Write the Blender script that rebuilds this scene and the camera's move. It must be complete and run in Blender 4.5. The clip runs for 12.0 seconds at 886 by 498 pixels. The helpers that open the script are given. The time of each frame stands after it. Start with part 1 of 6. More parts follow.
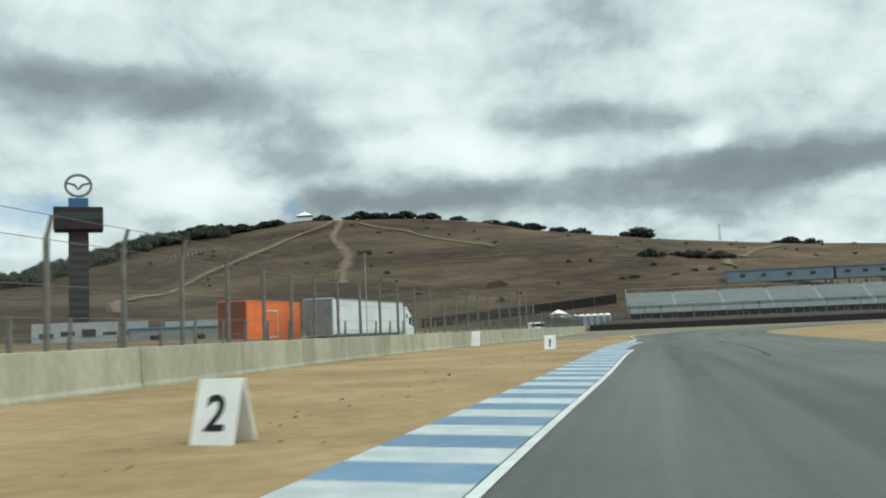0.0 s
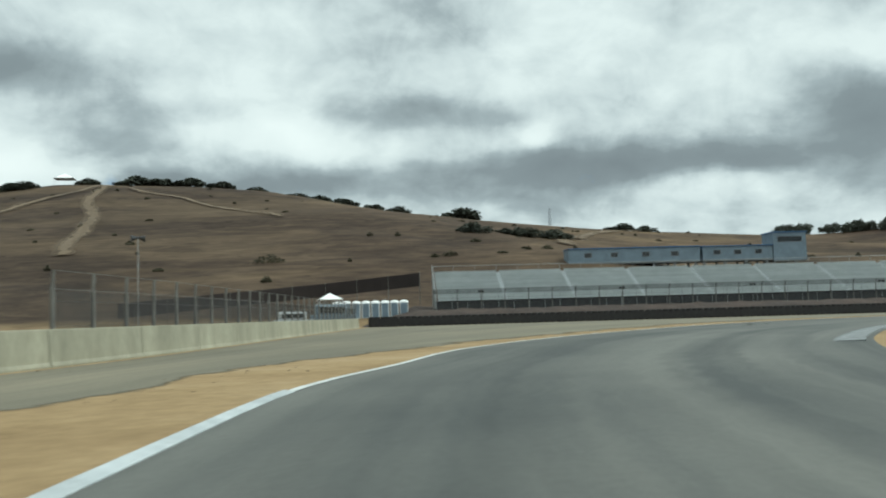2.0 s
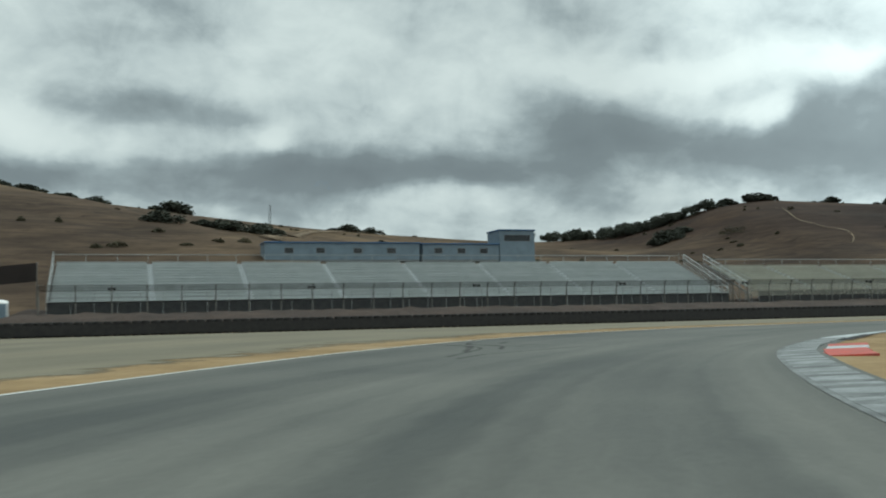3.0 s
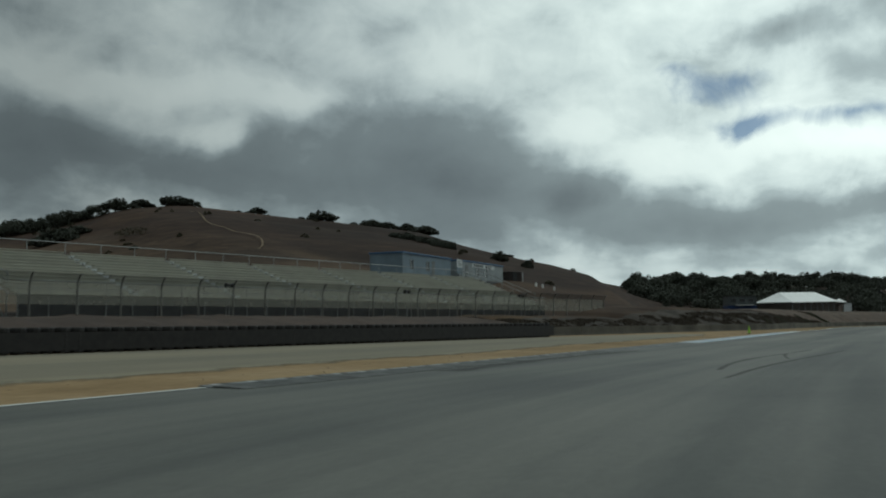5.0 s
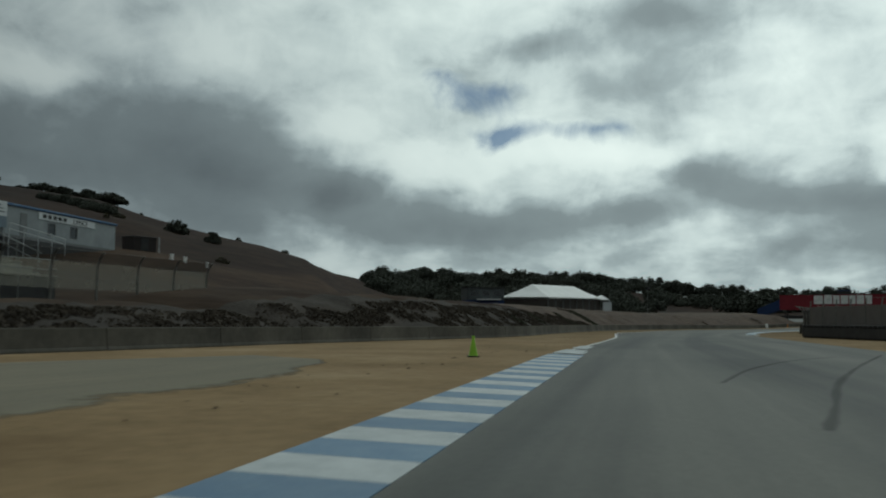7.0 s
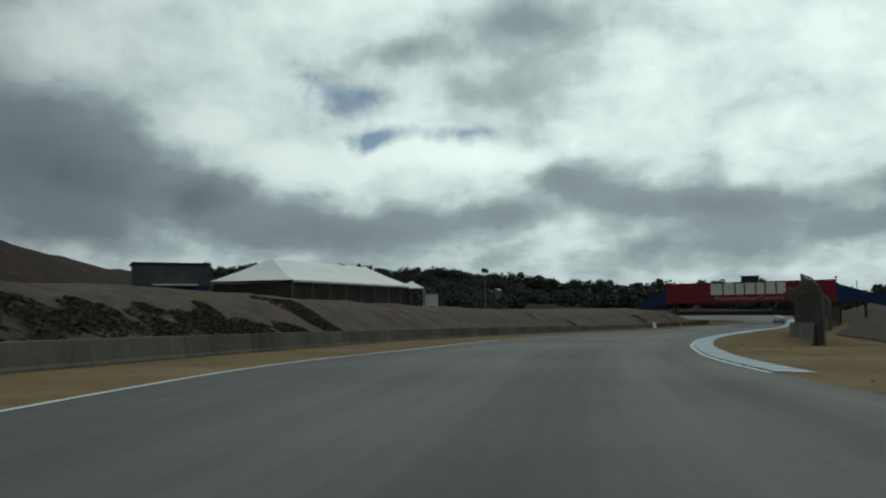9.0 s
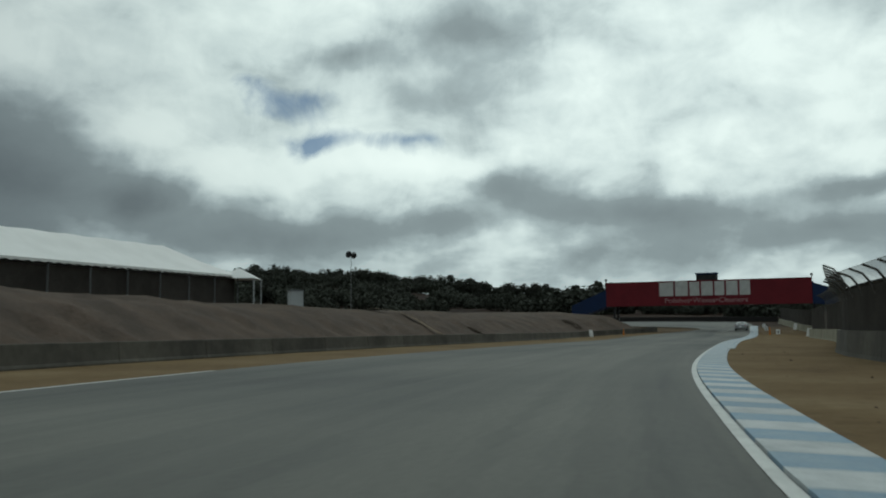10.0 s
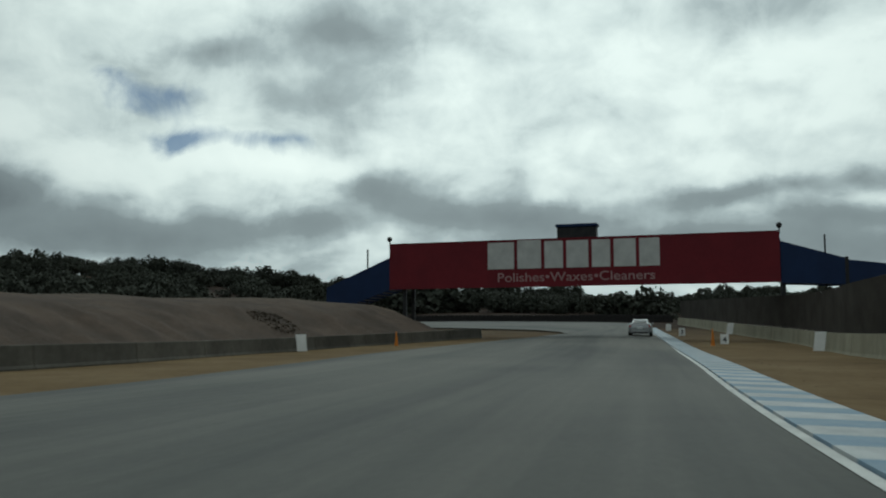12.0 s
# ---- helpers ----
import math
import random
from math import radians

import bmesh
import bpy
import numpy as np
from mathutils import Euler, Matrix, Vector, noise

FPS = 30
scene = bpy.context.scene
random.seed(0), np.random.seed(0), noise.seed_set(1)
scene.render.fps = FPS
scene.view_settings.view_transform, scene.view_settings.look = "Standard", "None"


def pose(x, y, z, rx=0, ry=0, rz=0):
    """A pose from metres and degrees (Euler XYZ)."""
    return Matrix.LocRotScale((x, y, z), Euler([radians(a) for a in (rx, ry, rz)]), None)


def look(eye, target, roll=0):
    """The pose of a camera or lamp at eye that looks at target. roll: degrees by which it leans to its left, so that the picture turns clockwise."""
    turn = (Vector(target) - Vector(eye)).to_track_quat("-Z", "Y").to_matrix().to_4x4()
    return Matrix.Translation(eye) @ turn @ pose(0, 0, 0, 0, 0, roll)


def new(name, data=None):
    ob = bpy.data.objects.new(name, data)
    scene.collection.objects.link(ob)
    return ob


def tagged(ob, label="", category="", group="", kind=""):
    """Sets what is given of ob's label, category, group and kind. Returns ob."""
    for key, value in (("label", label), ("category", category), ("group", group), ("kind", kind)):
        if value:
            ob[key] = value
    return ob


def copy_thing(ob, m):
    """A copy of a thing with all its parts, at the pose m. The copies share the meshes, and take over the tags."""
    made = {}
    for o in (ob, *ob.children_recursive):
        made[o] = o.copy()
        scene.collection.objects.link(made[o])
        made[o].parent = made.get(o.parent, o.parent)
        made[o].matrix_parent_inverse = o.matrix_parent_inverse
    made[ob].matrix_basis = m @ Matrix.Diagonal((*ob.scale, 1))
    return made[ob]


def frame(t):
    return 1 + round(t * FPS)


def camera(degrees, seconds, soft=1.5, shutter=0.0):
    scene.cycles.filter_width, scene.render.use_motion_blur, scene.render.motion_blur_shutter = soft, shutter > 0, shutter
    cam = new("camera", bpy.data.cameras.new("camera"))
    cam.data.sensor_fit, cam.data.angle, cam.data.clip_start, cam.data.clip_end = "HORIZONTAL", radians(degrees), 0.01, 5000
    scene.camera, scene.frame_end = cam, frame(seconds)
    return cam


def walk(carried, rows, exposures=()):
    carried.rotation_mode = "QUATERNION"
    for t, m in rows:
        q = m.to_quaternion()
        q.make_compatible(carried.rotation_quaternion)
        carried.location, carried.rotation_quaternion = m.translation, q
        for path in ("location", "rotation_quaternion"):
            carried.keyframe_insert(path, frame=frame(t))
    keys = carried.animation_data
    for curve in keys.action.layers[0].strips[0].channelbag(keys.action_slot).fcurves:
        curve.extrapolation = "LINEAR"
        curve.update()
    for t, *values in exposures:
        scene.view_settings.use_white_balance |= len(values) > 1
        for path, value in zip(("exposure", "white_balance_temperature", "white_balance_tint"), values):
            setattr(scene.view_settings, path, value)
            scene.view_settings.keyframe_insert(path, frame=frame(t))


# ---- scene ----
cam = camera(51.48, 12.0, soft=2.0, shutter=0.12)

# seconds, x, y, heading clockwise from +y, pitch up, roll; the lens rides 1.05 m over the road
PATH = [
    (0.00, 0.00, 0.00, 3.37, 5.12, -2.41),
    (0.30, 2.59, 9.47, 3.50, 5.00, -2.03),
    (0.50, 4.28, 15.70, 3.85, 4.81, -2.13),
    (0.80, 6.96, 24.87, 4.44, 4.74, -2.32),
    (1.00, 8.81, 30.89, 5.06, 4.73, -2.24),
    (1.20, 10.72, 36.83, 6.00, 4.70, -2.17),
    (1.50, 13.54, 45.63, 8.21, 4.49, -1.79),
    (2.00, 18.32, 60.12, 13.97, 4.14, -1.60),
    (2.20, 20.85, 65.71, 17.14, 4.11, -1.11),
    (2.50, 25.42, 73.73, 22.33, 4.00, -1.0),
    (3.00, 34.70, 85.83, 30.48, 4.09, -1.22),
    (3.20, 38.81, 90.18, 33.81, 4.01, -0.93),
    (3.50, 45.33, 96.13, 38.83, 4.26, -0.95),
    (3.70, 49.89, 99.69, 42.32, 4.19, -0.88),
    (4.00, 57.12, 104.26, 49.59, 4.22, -0.75),
    (4.50, 70.04, 109.66, 60.04, 4.46, -0.58),
    (5.00, 83.43, 113.36, 63.99, 4.70, -0.57),
    (5.30, 91.53, 115.33, 64.98, 4.77, -0.61),
    (5.50, 96.95, 116.54, 66.77, 4.77, -0.62),
    (6.00, 110.68, 118.99, 71.27, 4.65, -0.12),
    (6.50, 125.09, 120.25, 75.10, 4.54, 0.30),
    (7.00, 140.56, 120.36, 78.86, 4.48, 0.51),
    (7.10, 143.77, 120.34, 79.58, 4.41, 0.48),
    (7.50, 156.88, 119.78, 82.02, 4.34, 0.46),
    (7.70, 163.57, 119.32, 83.00, 4.40, 0.41),
    (8.00, 173.73, 118.49, 83.72, 4.51, 0.24),
    (8.50, 190.86, 116.92, 84.77, 4.69, -0.15),
    (9.00, 208.09, 114.89, 86.94, 4.68, -0.51),
    (9.30, 218.43, 113.35, 88.46, 4.54, -0.61),
    (9.50, 225.33, 112.16, 89.19, 4.37, -0.59),
    (9.70, 232.24, 110.82, 89.85, 4.76, -0.39),
    (10.00, 242.63, 108.61, 90.60, 5.06, -0.36),
    (10.20, 249.56, 107.04, 91.90, 4.98, -0.60),
    (10.50, 259.96, 104.55, 92.85, 5.18, -0.20),
    (11.00, 277.35, 99.84, 95.33, 4.96, -0.35),
    (11.30, 287.94, 96.71, 96.47, 4.78, -0.18),
    (11.50, 295.06, 94.44, 97.27, 5.01, 0.23),
    (12.00, 313.06, 88.28, 98.78, 5.20, -0.21),
]
EYE = 1.05


def seen_from(x, y, yaw, pitch, roll):
    h, p = radians(yaw), radians(pitch)
    ahead = Vector((math.sin(h) * math.cos(p), math.cos(h) * math.cos(p), math.sin(p)))
    eye = Vector((x, y, EYE))
    return look(eye, eye + ahead * 100, roll)


walk(cam, [(t, seen_from(x, y, yaw, pitch, roll)) for t, x, y, yaw, pitch, roll in PATH],
     [(t, stops, 6020, -2) for t, stops in ((0.0, 0.43), (2.0, 0.4), (3.0, 0.1), (3.7, -0.2), (5.3, -1.0), (7.7, -1.15), (9.5, -1.05), (12.0, -1.05))])

# ---------------------------------------------------------------- sky and sun
SUN_AZ, SUN_EL = 116.0, 52.0


def node(tree, kind, **values):
    n = tree.nodes.new(kind)
    for key, value in values.items():
        n.inputs[key].default_value = value
    return n


def ramp(tree, source, stops):
    n = tree.nodes.new("ShaderNodeValToRGB")
    while len(n.color_ramp.elements) < len(stops):
        n.color_ramp.elements.new(0.5)
    for e, (at, colour) in zip(n.color_ramp.elements, stops):
        e.position, e.color = at, (*colour, 1)
    tree.links.new(source, n.inputs[0])
    return n.outputs[0]


def sums(tree, op, a, b):
    n = tree.nodes.new("ShaderNodeMath")
    n.operation = op
    for i, v in enumerate((a, b)):
        if isinstance(v, (int, float)):
            n.inputs[i].default_value = v
        else:
            tree.links.new(v, n.inputs[i])
    return n.outputs[0]


def blend(tree, fac, a, b, how="MIX"):
    n = tree.nodes.new("ShaderNodeMix")
    n.data_type, n.blend_type = "RGBA", how
    for i, v in ((0, fac), (6, a), (7, b)):
        if isinstance(v, (int, float)):
            n.inputs[i].default_value = v
        elif isinstance(v, tuple):
            n.inputs[i].default_value = (*v, 1)
        else:
            tree.links.new(v, n.inputs[i])
    return n.outputs[2]


def heading(az, el):
    a, e = radians(az), radians(el)
    return Vector((math.sin(a) * math.cos(e), math.cos(a) * math.cos(e), math.sin(e)))


def make_sky():
    world = bpy.data.worlds.new("sky")
    world.use_nodes = True
    scene.world = world
    t = world.node_tree
    t.nodes.clear()
    link = t.links.new
    coord = t.nodes.new("ShaderNodeTexCoord")
    way = coord.outputs["Generated"]
    sep = t.nodes.new("ShaderNodeSeparateXYZ")
    link(way, sep.inputs[0])
    # the cloud deck seen in perspective
    up = sums(t, "ADD", sums(t, "MAXIMUM", sep.outputs[2], 0.0), 0.34)
    deck = t.nodes.new("ShaderNodeCombineXYZ")
    link(sums(t, "DIVIDE", sep.outputs[0], up), deck.inputs[0])
    link(sums(t, "DIVIDE", sep.outputs[1], up), deck.inputs[1])
    deck.inputs[2].default_value = 3.7
    big = node(t, "ShaderNodeTexNoise", Scale=1.7, Detail=6.0, Roughness=0.5, Distortion=0.2)
    link(deck.outputs[0], big.inputs["Vector"])
    small = node(t, "ShaderNodeTexNoise", Scale=5.0, Detail=6.0, Roughness=0.5, Distortion=0.15)
    link(deck.outputs[0], small.inputs["Vector"])
    puff = node(t, "ShaderNodeTexNoise", Scale=15.0, Detail=5.0, Roughness=0.6, Distortion=0.5)
    link(way, puff.inputs["Vector"])
    thick = sums(t, "ADD", sums(t, "MULTIPLY", big.outputs[0], 0.3), sums(t, "ADD", sums(t, "MULTIPLY", small.outputs[0], 0.34), 0.075))
    thick = sums(t, "ADD", thick, sums(t, "MULTIPLY", puff.outputs[0], 0.17))
    # uneven, billowing edges
    curl = node(t, "ShaderNodeTexNoise", Scale=7.5, Detail=6.0, Roughness=0.54)
    link(way, curl.inputs["Vector"])
    bend = t.nodes.new("ShaderNodeVectorMath")
    bend.operation = "MULTIPLY_ADD"
    link(curl.outputs["Color"], bend.inputs[0])
    bend.inputs[1].default_value, bend.inputs[2].default_value = (0.13, 0.13, 0.055), (-0.065, -0.065, -0.0275)
    ragged = t.nodes.new("ShaderNodeVectorMath")
    link(way, ragged.inputs[0])
    link(bend.outputs[0], ragged.inputs[1])

    def gather(clouds, start):
        """Adds soft single clouds: direction, size across and up, weight."""
        total = start
        for az, el, wide, high, weight in clouds:
            local = t.nodes.new("ShaderNodeMapping")
            local.vector_type = "TEXTURE"
            local.inputs["Location"].default_value = heading(az, el)
            local.inputs["Rotation"].default_value = (0, 0, -radians(az))
            local.inputs["Scale"].default_value = (radians(wide), 0.5, radians(high))
            link(ragged.outputs[0], local.inputs[0])
            dot = t.nodes.new("ShaderNodeVectorMath")
            dot.operation = "DOT_PRODUCT"
            link(local.outputs[0], dot.inputs[0])
            link(local.outputs[0], dot.inputs[1])
            fade = sums(t, "MULTIPLY", sums(t, "POWER", 0.3679, dot.outputs["Value"]), weight)
            total = sums(t, "ADD", total, fade)
        return total

    thick = gather(CLOUDS, thick)
    shade = ramp(t, thick, [(0.26, (0.95, 0.97, 0.94)), (0.4, (0.85, 0.88, 0.86)), (0.48, (0.66, 0.7, 0.7)),
                            (0.55, (0.42, 0.46, 0.475)), (0.64, (0.28, 0.31, 0.325)), (0.95, (0.19, 0.21, 0.225))])
    # the deck glows round the hidden sun
    toward = t.nodes.new("ShaderNodeVectorMath")
    toward.operation = "DOT_PRODUCT"
    link(way, toward.inputs[0])
    toward.inputs[1].default_value = heading(SUN_AZ - 12, 25)
    glow = ramp(t, toward.outputs["Value"], [(0.0, (0.78, 0.78, 0.78)), (0.5, (0.78, 0.78, 0.78)), (0.75, (1.36, 1.36, 1.36)), (0.9, (2.02, 2.02, 1.97)), (1.0, (2.35, 2.33, 2.27))])
    colour = blend(t, 1.0, shade, glow, "MULTIPLY")
    # an overcast deck is brightest overhead
    overhead = ramp(t, sep.outputs[2], [(0.38, (1, 1, 1)), (0.8, (1.45, 1.45, 1.45))])
    colour = blend(t, 1.0, colour, overhead, "MULTIPLY")
    # gaps of open sky
    air = t.nodes.new("ShaderNodeTexSky")
    air.sky_type, air.sun_disc = "NISHITA", False
    air.sun_elevation, air.sun_rotation = radians(SUN_EL), radians(SUN_AZ)
    blue = blend(t, 1.0, air.outputs[0], (0.046, 0.064, 0.088), "MULTIPLY")
    shred = node(t, "ShaderNodeTexNoise", Scale=20.0, Detail=6.0, Roughness=0.6, Distortion=0.7)
    link(way, shred.inputs["Vector"])
    torn = sums(t, "ADD", gather(GAPS, -0.98), sums(t, "MULTIPLY", shred.outputs[0], 1.5))
    gap = ramp(t, torn, [(0.04, (0, 0, 0)), (0.4, (0.3, 0.3, 0.3)), (0.85, (0.78, 0.78, 0.78))])
    colour = blend(t, gap, colour, blue)
    back = node(t, "ShaderNodeBackground", Strength=SKY)
    link(colour, back.inputs[0])
    out = t.nodes.new("ShaderNodeOutputWorld")
    link(back.outputs[0], out.inputs[0])


SKY = 0.95
# single clouds: direction, half the width and height in degrees, and how much they thicken (+) or thin (-) the deck
CLOUDS_NORTH = [(-15.8, 10.3, 4.2, 1.1, -0.09), (-15.1, 15.1, 6.7, 1.3, 0.15), (-11.6, 8.5, 4.6, 1.3, -0.21), (-4.4, 8.7, 2.1, 0.9, 0.15), (1.2, 8.0, 6.7, 0.7, 0.19), (3.1, 11.0, 4.6, 1.1, -0.19), (6.6, 9.9, 2.8, 0.9, -0.12)]
CLOUDS_NORTH_EAST = [(33.0, 15.5, 8.0, 3.8, -0.11), (22.0, 14.5, 6.0, 3.0, -0.05), (12.2, 11.9, 6.3, 2.0, 0.09), (13.9, 8.4, 5.6, 1.4, 0.12), (16.6, 12.5, 6.0, 1.0, 0.1), (20.0, 10.9, 1.8, 0.8, -0.11), (20.1, 10.5, 2.1, 0.8, -0.1), (22.0, 9.3, 5.3, 1.0, 0.1), (22.2, 7.6, 6.0, 1.6, 0.11), (24.5, 8.6, 6.7, 1.2, 0.12), (29.7, 7.3, 5.3, 0.9, -0.11), (31.2, 8.9, 6.0, 0.9, 0.19), (38.7, 12.2, 3.2, 1.6, 0.09), (41.4, 10.5, 5.6, 1.5, 0.18), (45.2, 14.1, 4.6, 0.9, -0.15)]
CLOUDS_EAST_NORTH_EAST = [(57.5, 17.5, 9.0, 3.0, -0.09), (70.0, 17.0, 6.0, 3.0, -0.07), (48.5, 9.1, 5.6, 1.2, 0.1), (49.1, 11.1, 1.6, 1.1, -0.21), (54.0, 13.4, 4.2, 0.9, -0.15), (54.4, 9.6, 5.6, 1.8, 0.12), (61.0, 17.9, 2.1, 1.4, 0.11), (61.7, 10.4, 7.0, 2.4, 0.17), (62.4, 8.2, 6.7, 2.8, 0.11), (64.5, 5.9, 5.3, 1.2, 0.14), (66.0, 8.7, 5.6, 2.0, 0.17), (72.5, 7.6, 2.1, 1.3, 0.17), (72.8, 12.1, 3.2, 1.9, -0.14), (73.2, 7.9, 2.1, 0.9, 0.24)]
CLOUDS_EAST = [(77.5, 9.6, 3.9, 1.5, -0.1), (79.2, 6.0, 6.7, 1.3, 0.21), (81.3, 5.8, 6.3, 0.9, 0.11), (84.2, 17.0, 2.5, 1.1, 0.17), (86.9, 10.2, 4.6, 0.9, -0.13), (89.8, 10.4, 3.9, 0.8, -0.12), (90.5, 6.7, 3.7, 1.0, 0.28), (91.7, 18.2, 4.6, 1.2, 0.18)]
CLOUDS_SOUTH_EAST = [(103.0, 5.0, 20.0, 3.0, 0.07), (94.9, 8.8, 3.0, 1.3, 0.27), (97.9, 7.6, 2.1, 0.9, 0.13), (99.5, 4.2, 2.1, 0.7, 0.11), (103.3, 7.2, 4.2, 0.9, 0.25), (106.4, 7.1, 5.3, 0.9, 0.14), (108.2, 5.3, 6.0, 0.9, 0.17), (113.9, 6.2, 5.3, 0.8, 0.2), (116.2, 8.1, 4.6, 0.6, 0.26), (120.6, 15.5, 5.3, 2.1, -0.1), (121.4, 4.9, 5.6, 1.0, 0.2), (122.7, 6.5, 3.9, 0.6, 0.2), (123.7, 8.5, 2.1, 0.6, 0.14)]
GAPS = [(-20.7, 7.5, 2.8, 0.9, 0.62), (-18.9, 8.3, 2.1, 0.6, 0.4), (-6.5, 8.1, 0.6, 1.1, 0.6), (-21.6, 6.0, 2.1, 0.6, 0.4), (82.3, 12.8, 2.6, 1.5, 0.3), (80.9, 14.1, 2.6, 0.9, 0.9), (78.2, 15.2, 1.9, 0.6, 0.6), (82.7, 11.1, 1.1, 0.8, 0.95), (85.9, 11.6, 3.5, 0.6, 0.75), (79.9, 13.1, 1.4, 0.4, 0.4), (77.5, 11.1, 1.1, 0.3, 0.35), (88.4, 11.9, 1.8, 0.3, 0.4)]
CLOUDS = CLOUDS_NORTH + CLOUDS_NORTH_EAST + CLOUDS_EAST_NORTH_EAST + CLOUDS_EAST + CLOUDS_SOUTH_EAST
make_sky()
sun = new("sun", bpy.data.lights.new("sun", "SUN"))
sun.data.energy, sun.data.angle, sun.data.color = 0.75, radians(20), (1.0, 0.95, 0.87)
sun.matrix_world = look(heading(SUN_AZ, SUN_EL) * 200, (0, 0, 0))

# ---------------------------------------------------------------- materials


def material(name, colour, rough=0.8, metal=0.0, other=None, scale=1.0, detail=6.0, bump=0.0, fine=0.0, spread=0.0, low=0.35, high=0.65, stretch=(1, 1, 1), spec=0.3):
    """A surface of two colours mottled at the given scale, with finer grain, relief and a change from piece to piece."""
    m = bpy.data.materials.new(name)
    m.use_nodes = True
    t = m.node_tree
    t.nodes.clear()
    out = t.nodes.new("ShaderNodeOutputMaterial")
    face = node(t, "ShaderNodeBsdfPrincipled", Roughness=rough, Metallic=metal)
    face.inputs["Specular IOR Level"].default_value = spec
    t.links.new(face.outputs[0], out.inputs[0])
    coord = t.nodes.new("ShaderNodeTexCoord")
    move = t.nodes.new("ShaderNodeMapping")
    move.inputs["Scale"].default_value = stretch
    geo = t.nodes.new("ShaderNodeNewGeometry")
    t.links.new(geo.outputs["Position"], move.inputs[0])
    place = move.outputs[0]
    big = node(t, "ShaderNodeTexNoise", Scale=scale, Detail=detail, Roughness=0.6)
    t.links.new(place, big.inputs["Vector"])
    tone = blend(t, ramp(t, big.outputs[0], [(low, (0, 0, 0)), (high, (1, 1, 1))]), colour, other or tuple(c * 0.8 for c in colour))
    grain = node(t, "ShaderNodeTexNoise", Scale=scale * 14, Detail=5.0, Roughness=0.65)
    t.links.new(place, grain.inputs["Vector"])
    if fine:
        tone = blend(t, fine, tone, ramp(t, grain.outputs[0], [(0.3, (0.25, 0.25, 0.25)), (0.7, (1.0, 1.0, 1.0))]), "MULTIPLY")
    if spread:
        info = t.nodes.new("ShaderNodeObjectInfo")
        tone = blend(t, spread, tone, ramp(t, info.outputs["Random"], [(0, (0.45, 0.45, 0.45)), (1, (1, 1, 1))]), "MULTIPLY")
    t.links.new(tone, face.inputs["Base Color"])
    if bump:
        relief = node(t, "ShaderNodeBump", Strength=bump, Distance=0.05 if scale > 0.5 else 0.1)
        t.links.new(grain.outputs[0], relief.inputs["Height"])
        t.links.new(relief.outputs[0], face.inputs["Normal"])
    return m


def veil(name, colour, cover):
    """Woven wire or cloth that lets part of the view through."""
    m = bpy.data.materials.new(name)
    m.use_nodes = True
    t = m.node_tree
    t.nodes.clear()
    out = t.nodes.new("ShaderNodeOutputMaterial")
    face = node(t, "ShaderNodeBsdfPrincipled", Roughness=0.7)
    face.inputs["Base Color"].default_value = (*colour, 1)
    face.inputs["Specular IOR Level"].default_value = 0.05
    clear = t.nodes.new("ShaderNodeBsdfTransparent")
    mix = t.nodes.new("ShaderNodeMixShader")
    geo = t.nodes.new("ShaderNodeNewGeometry")
    cloudy = node(t, "ShaderNodeTexNoise", Scale=0.8, Detail=3.0)
    t.links.new(geo.outputs["Position"], cloudy.inputs["Vector"])
    t.links.new(sums(t, "ADD", sums(t, "MULTIPLY", cloudy.outputs[0], cover * 0.6), cover * 0.7), mix.inputs[0])
    t.links.new(clear.outputs[0], mix.inputs[1])
    t.links.new(face.outputs[0], mix.inputs[2])
    t.links.new(mix.outputs[0], out.inputs[0])
    return m




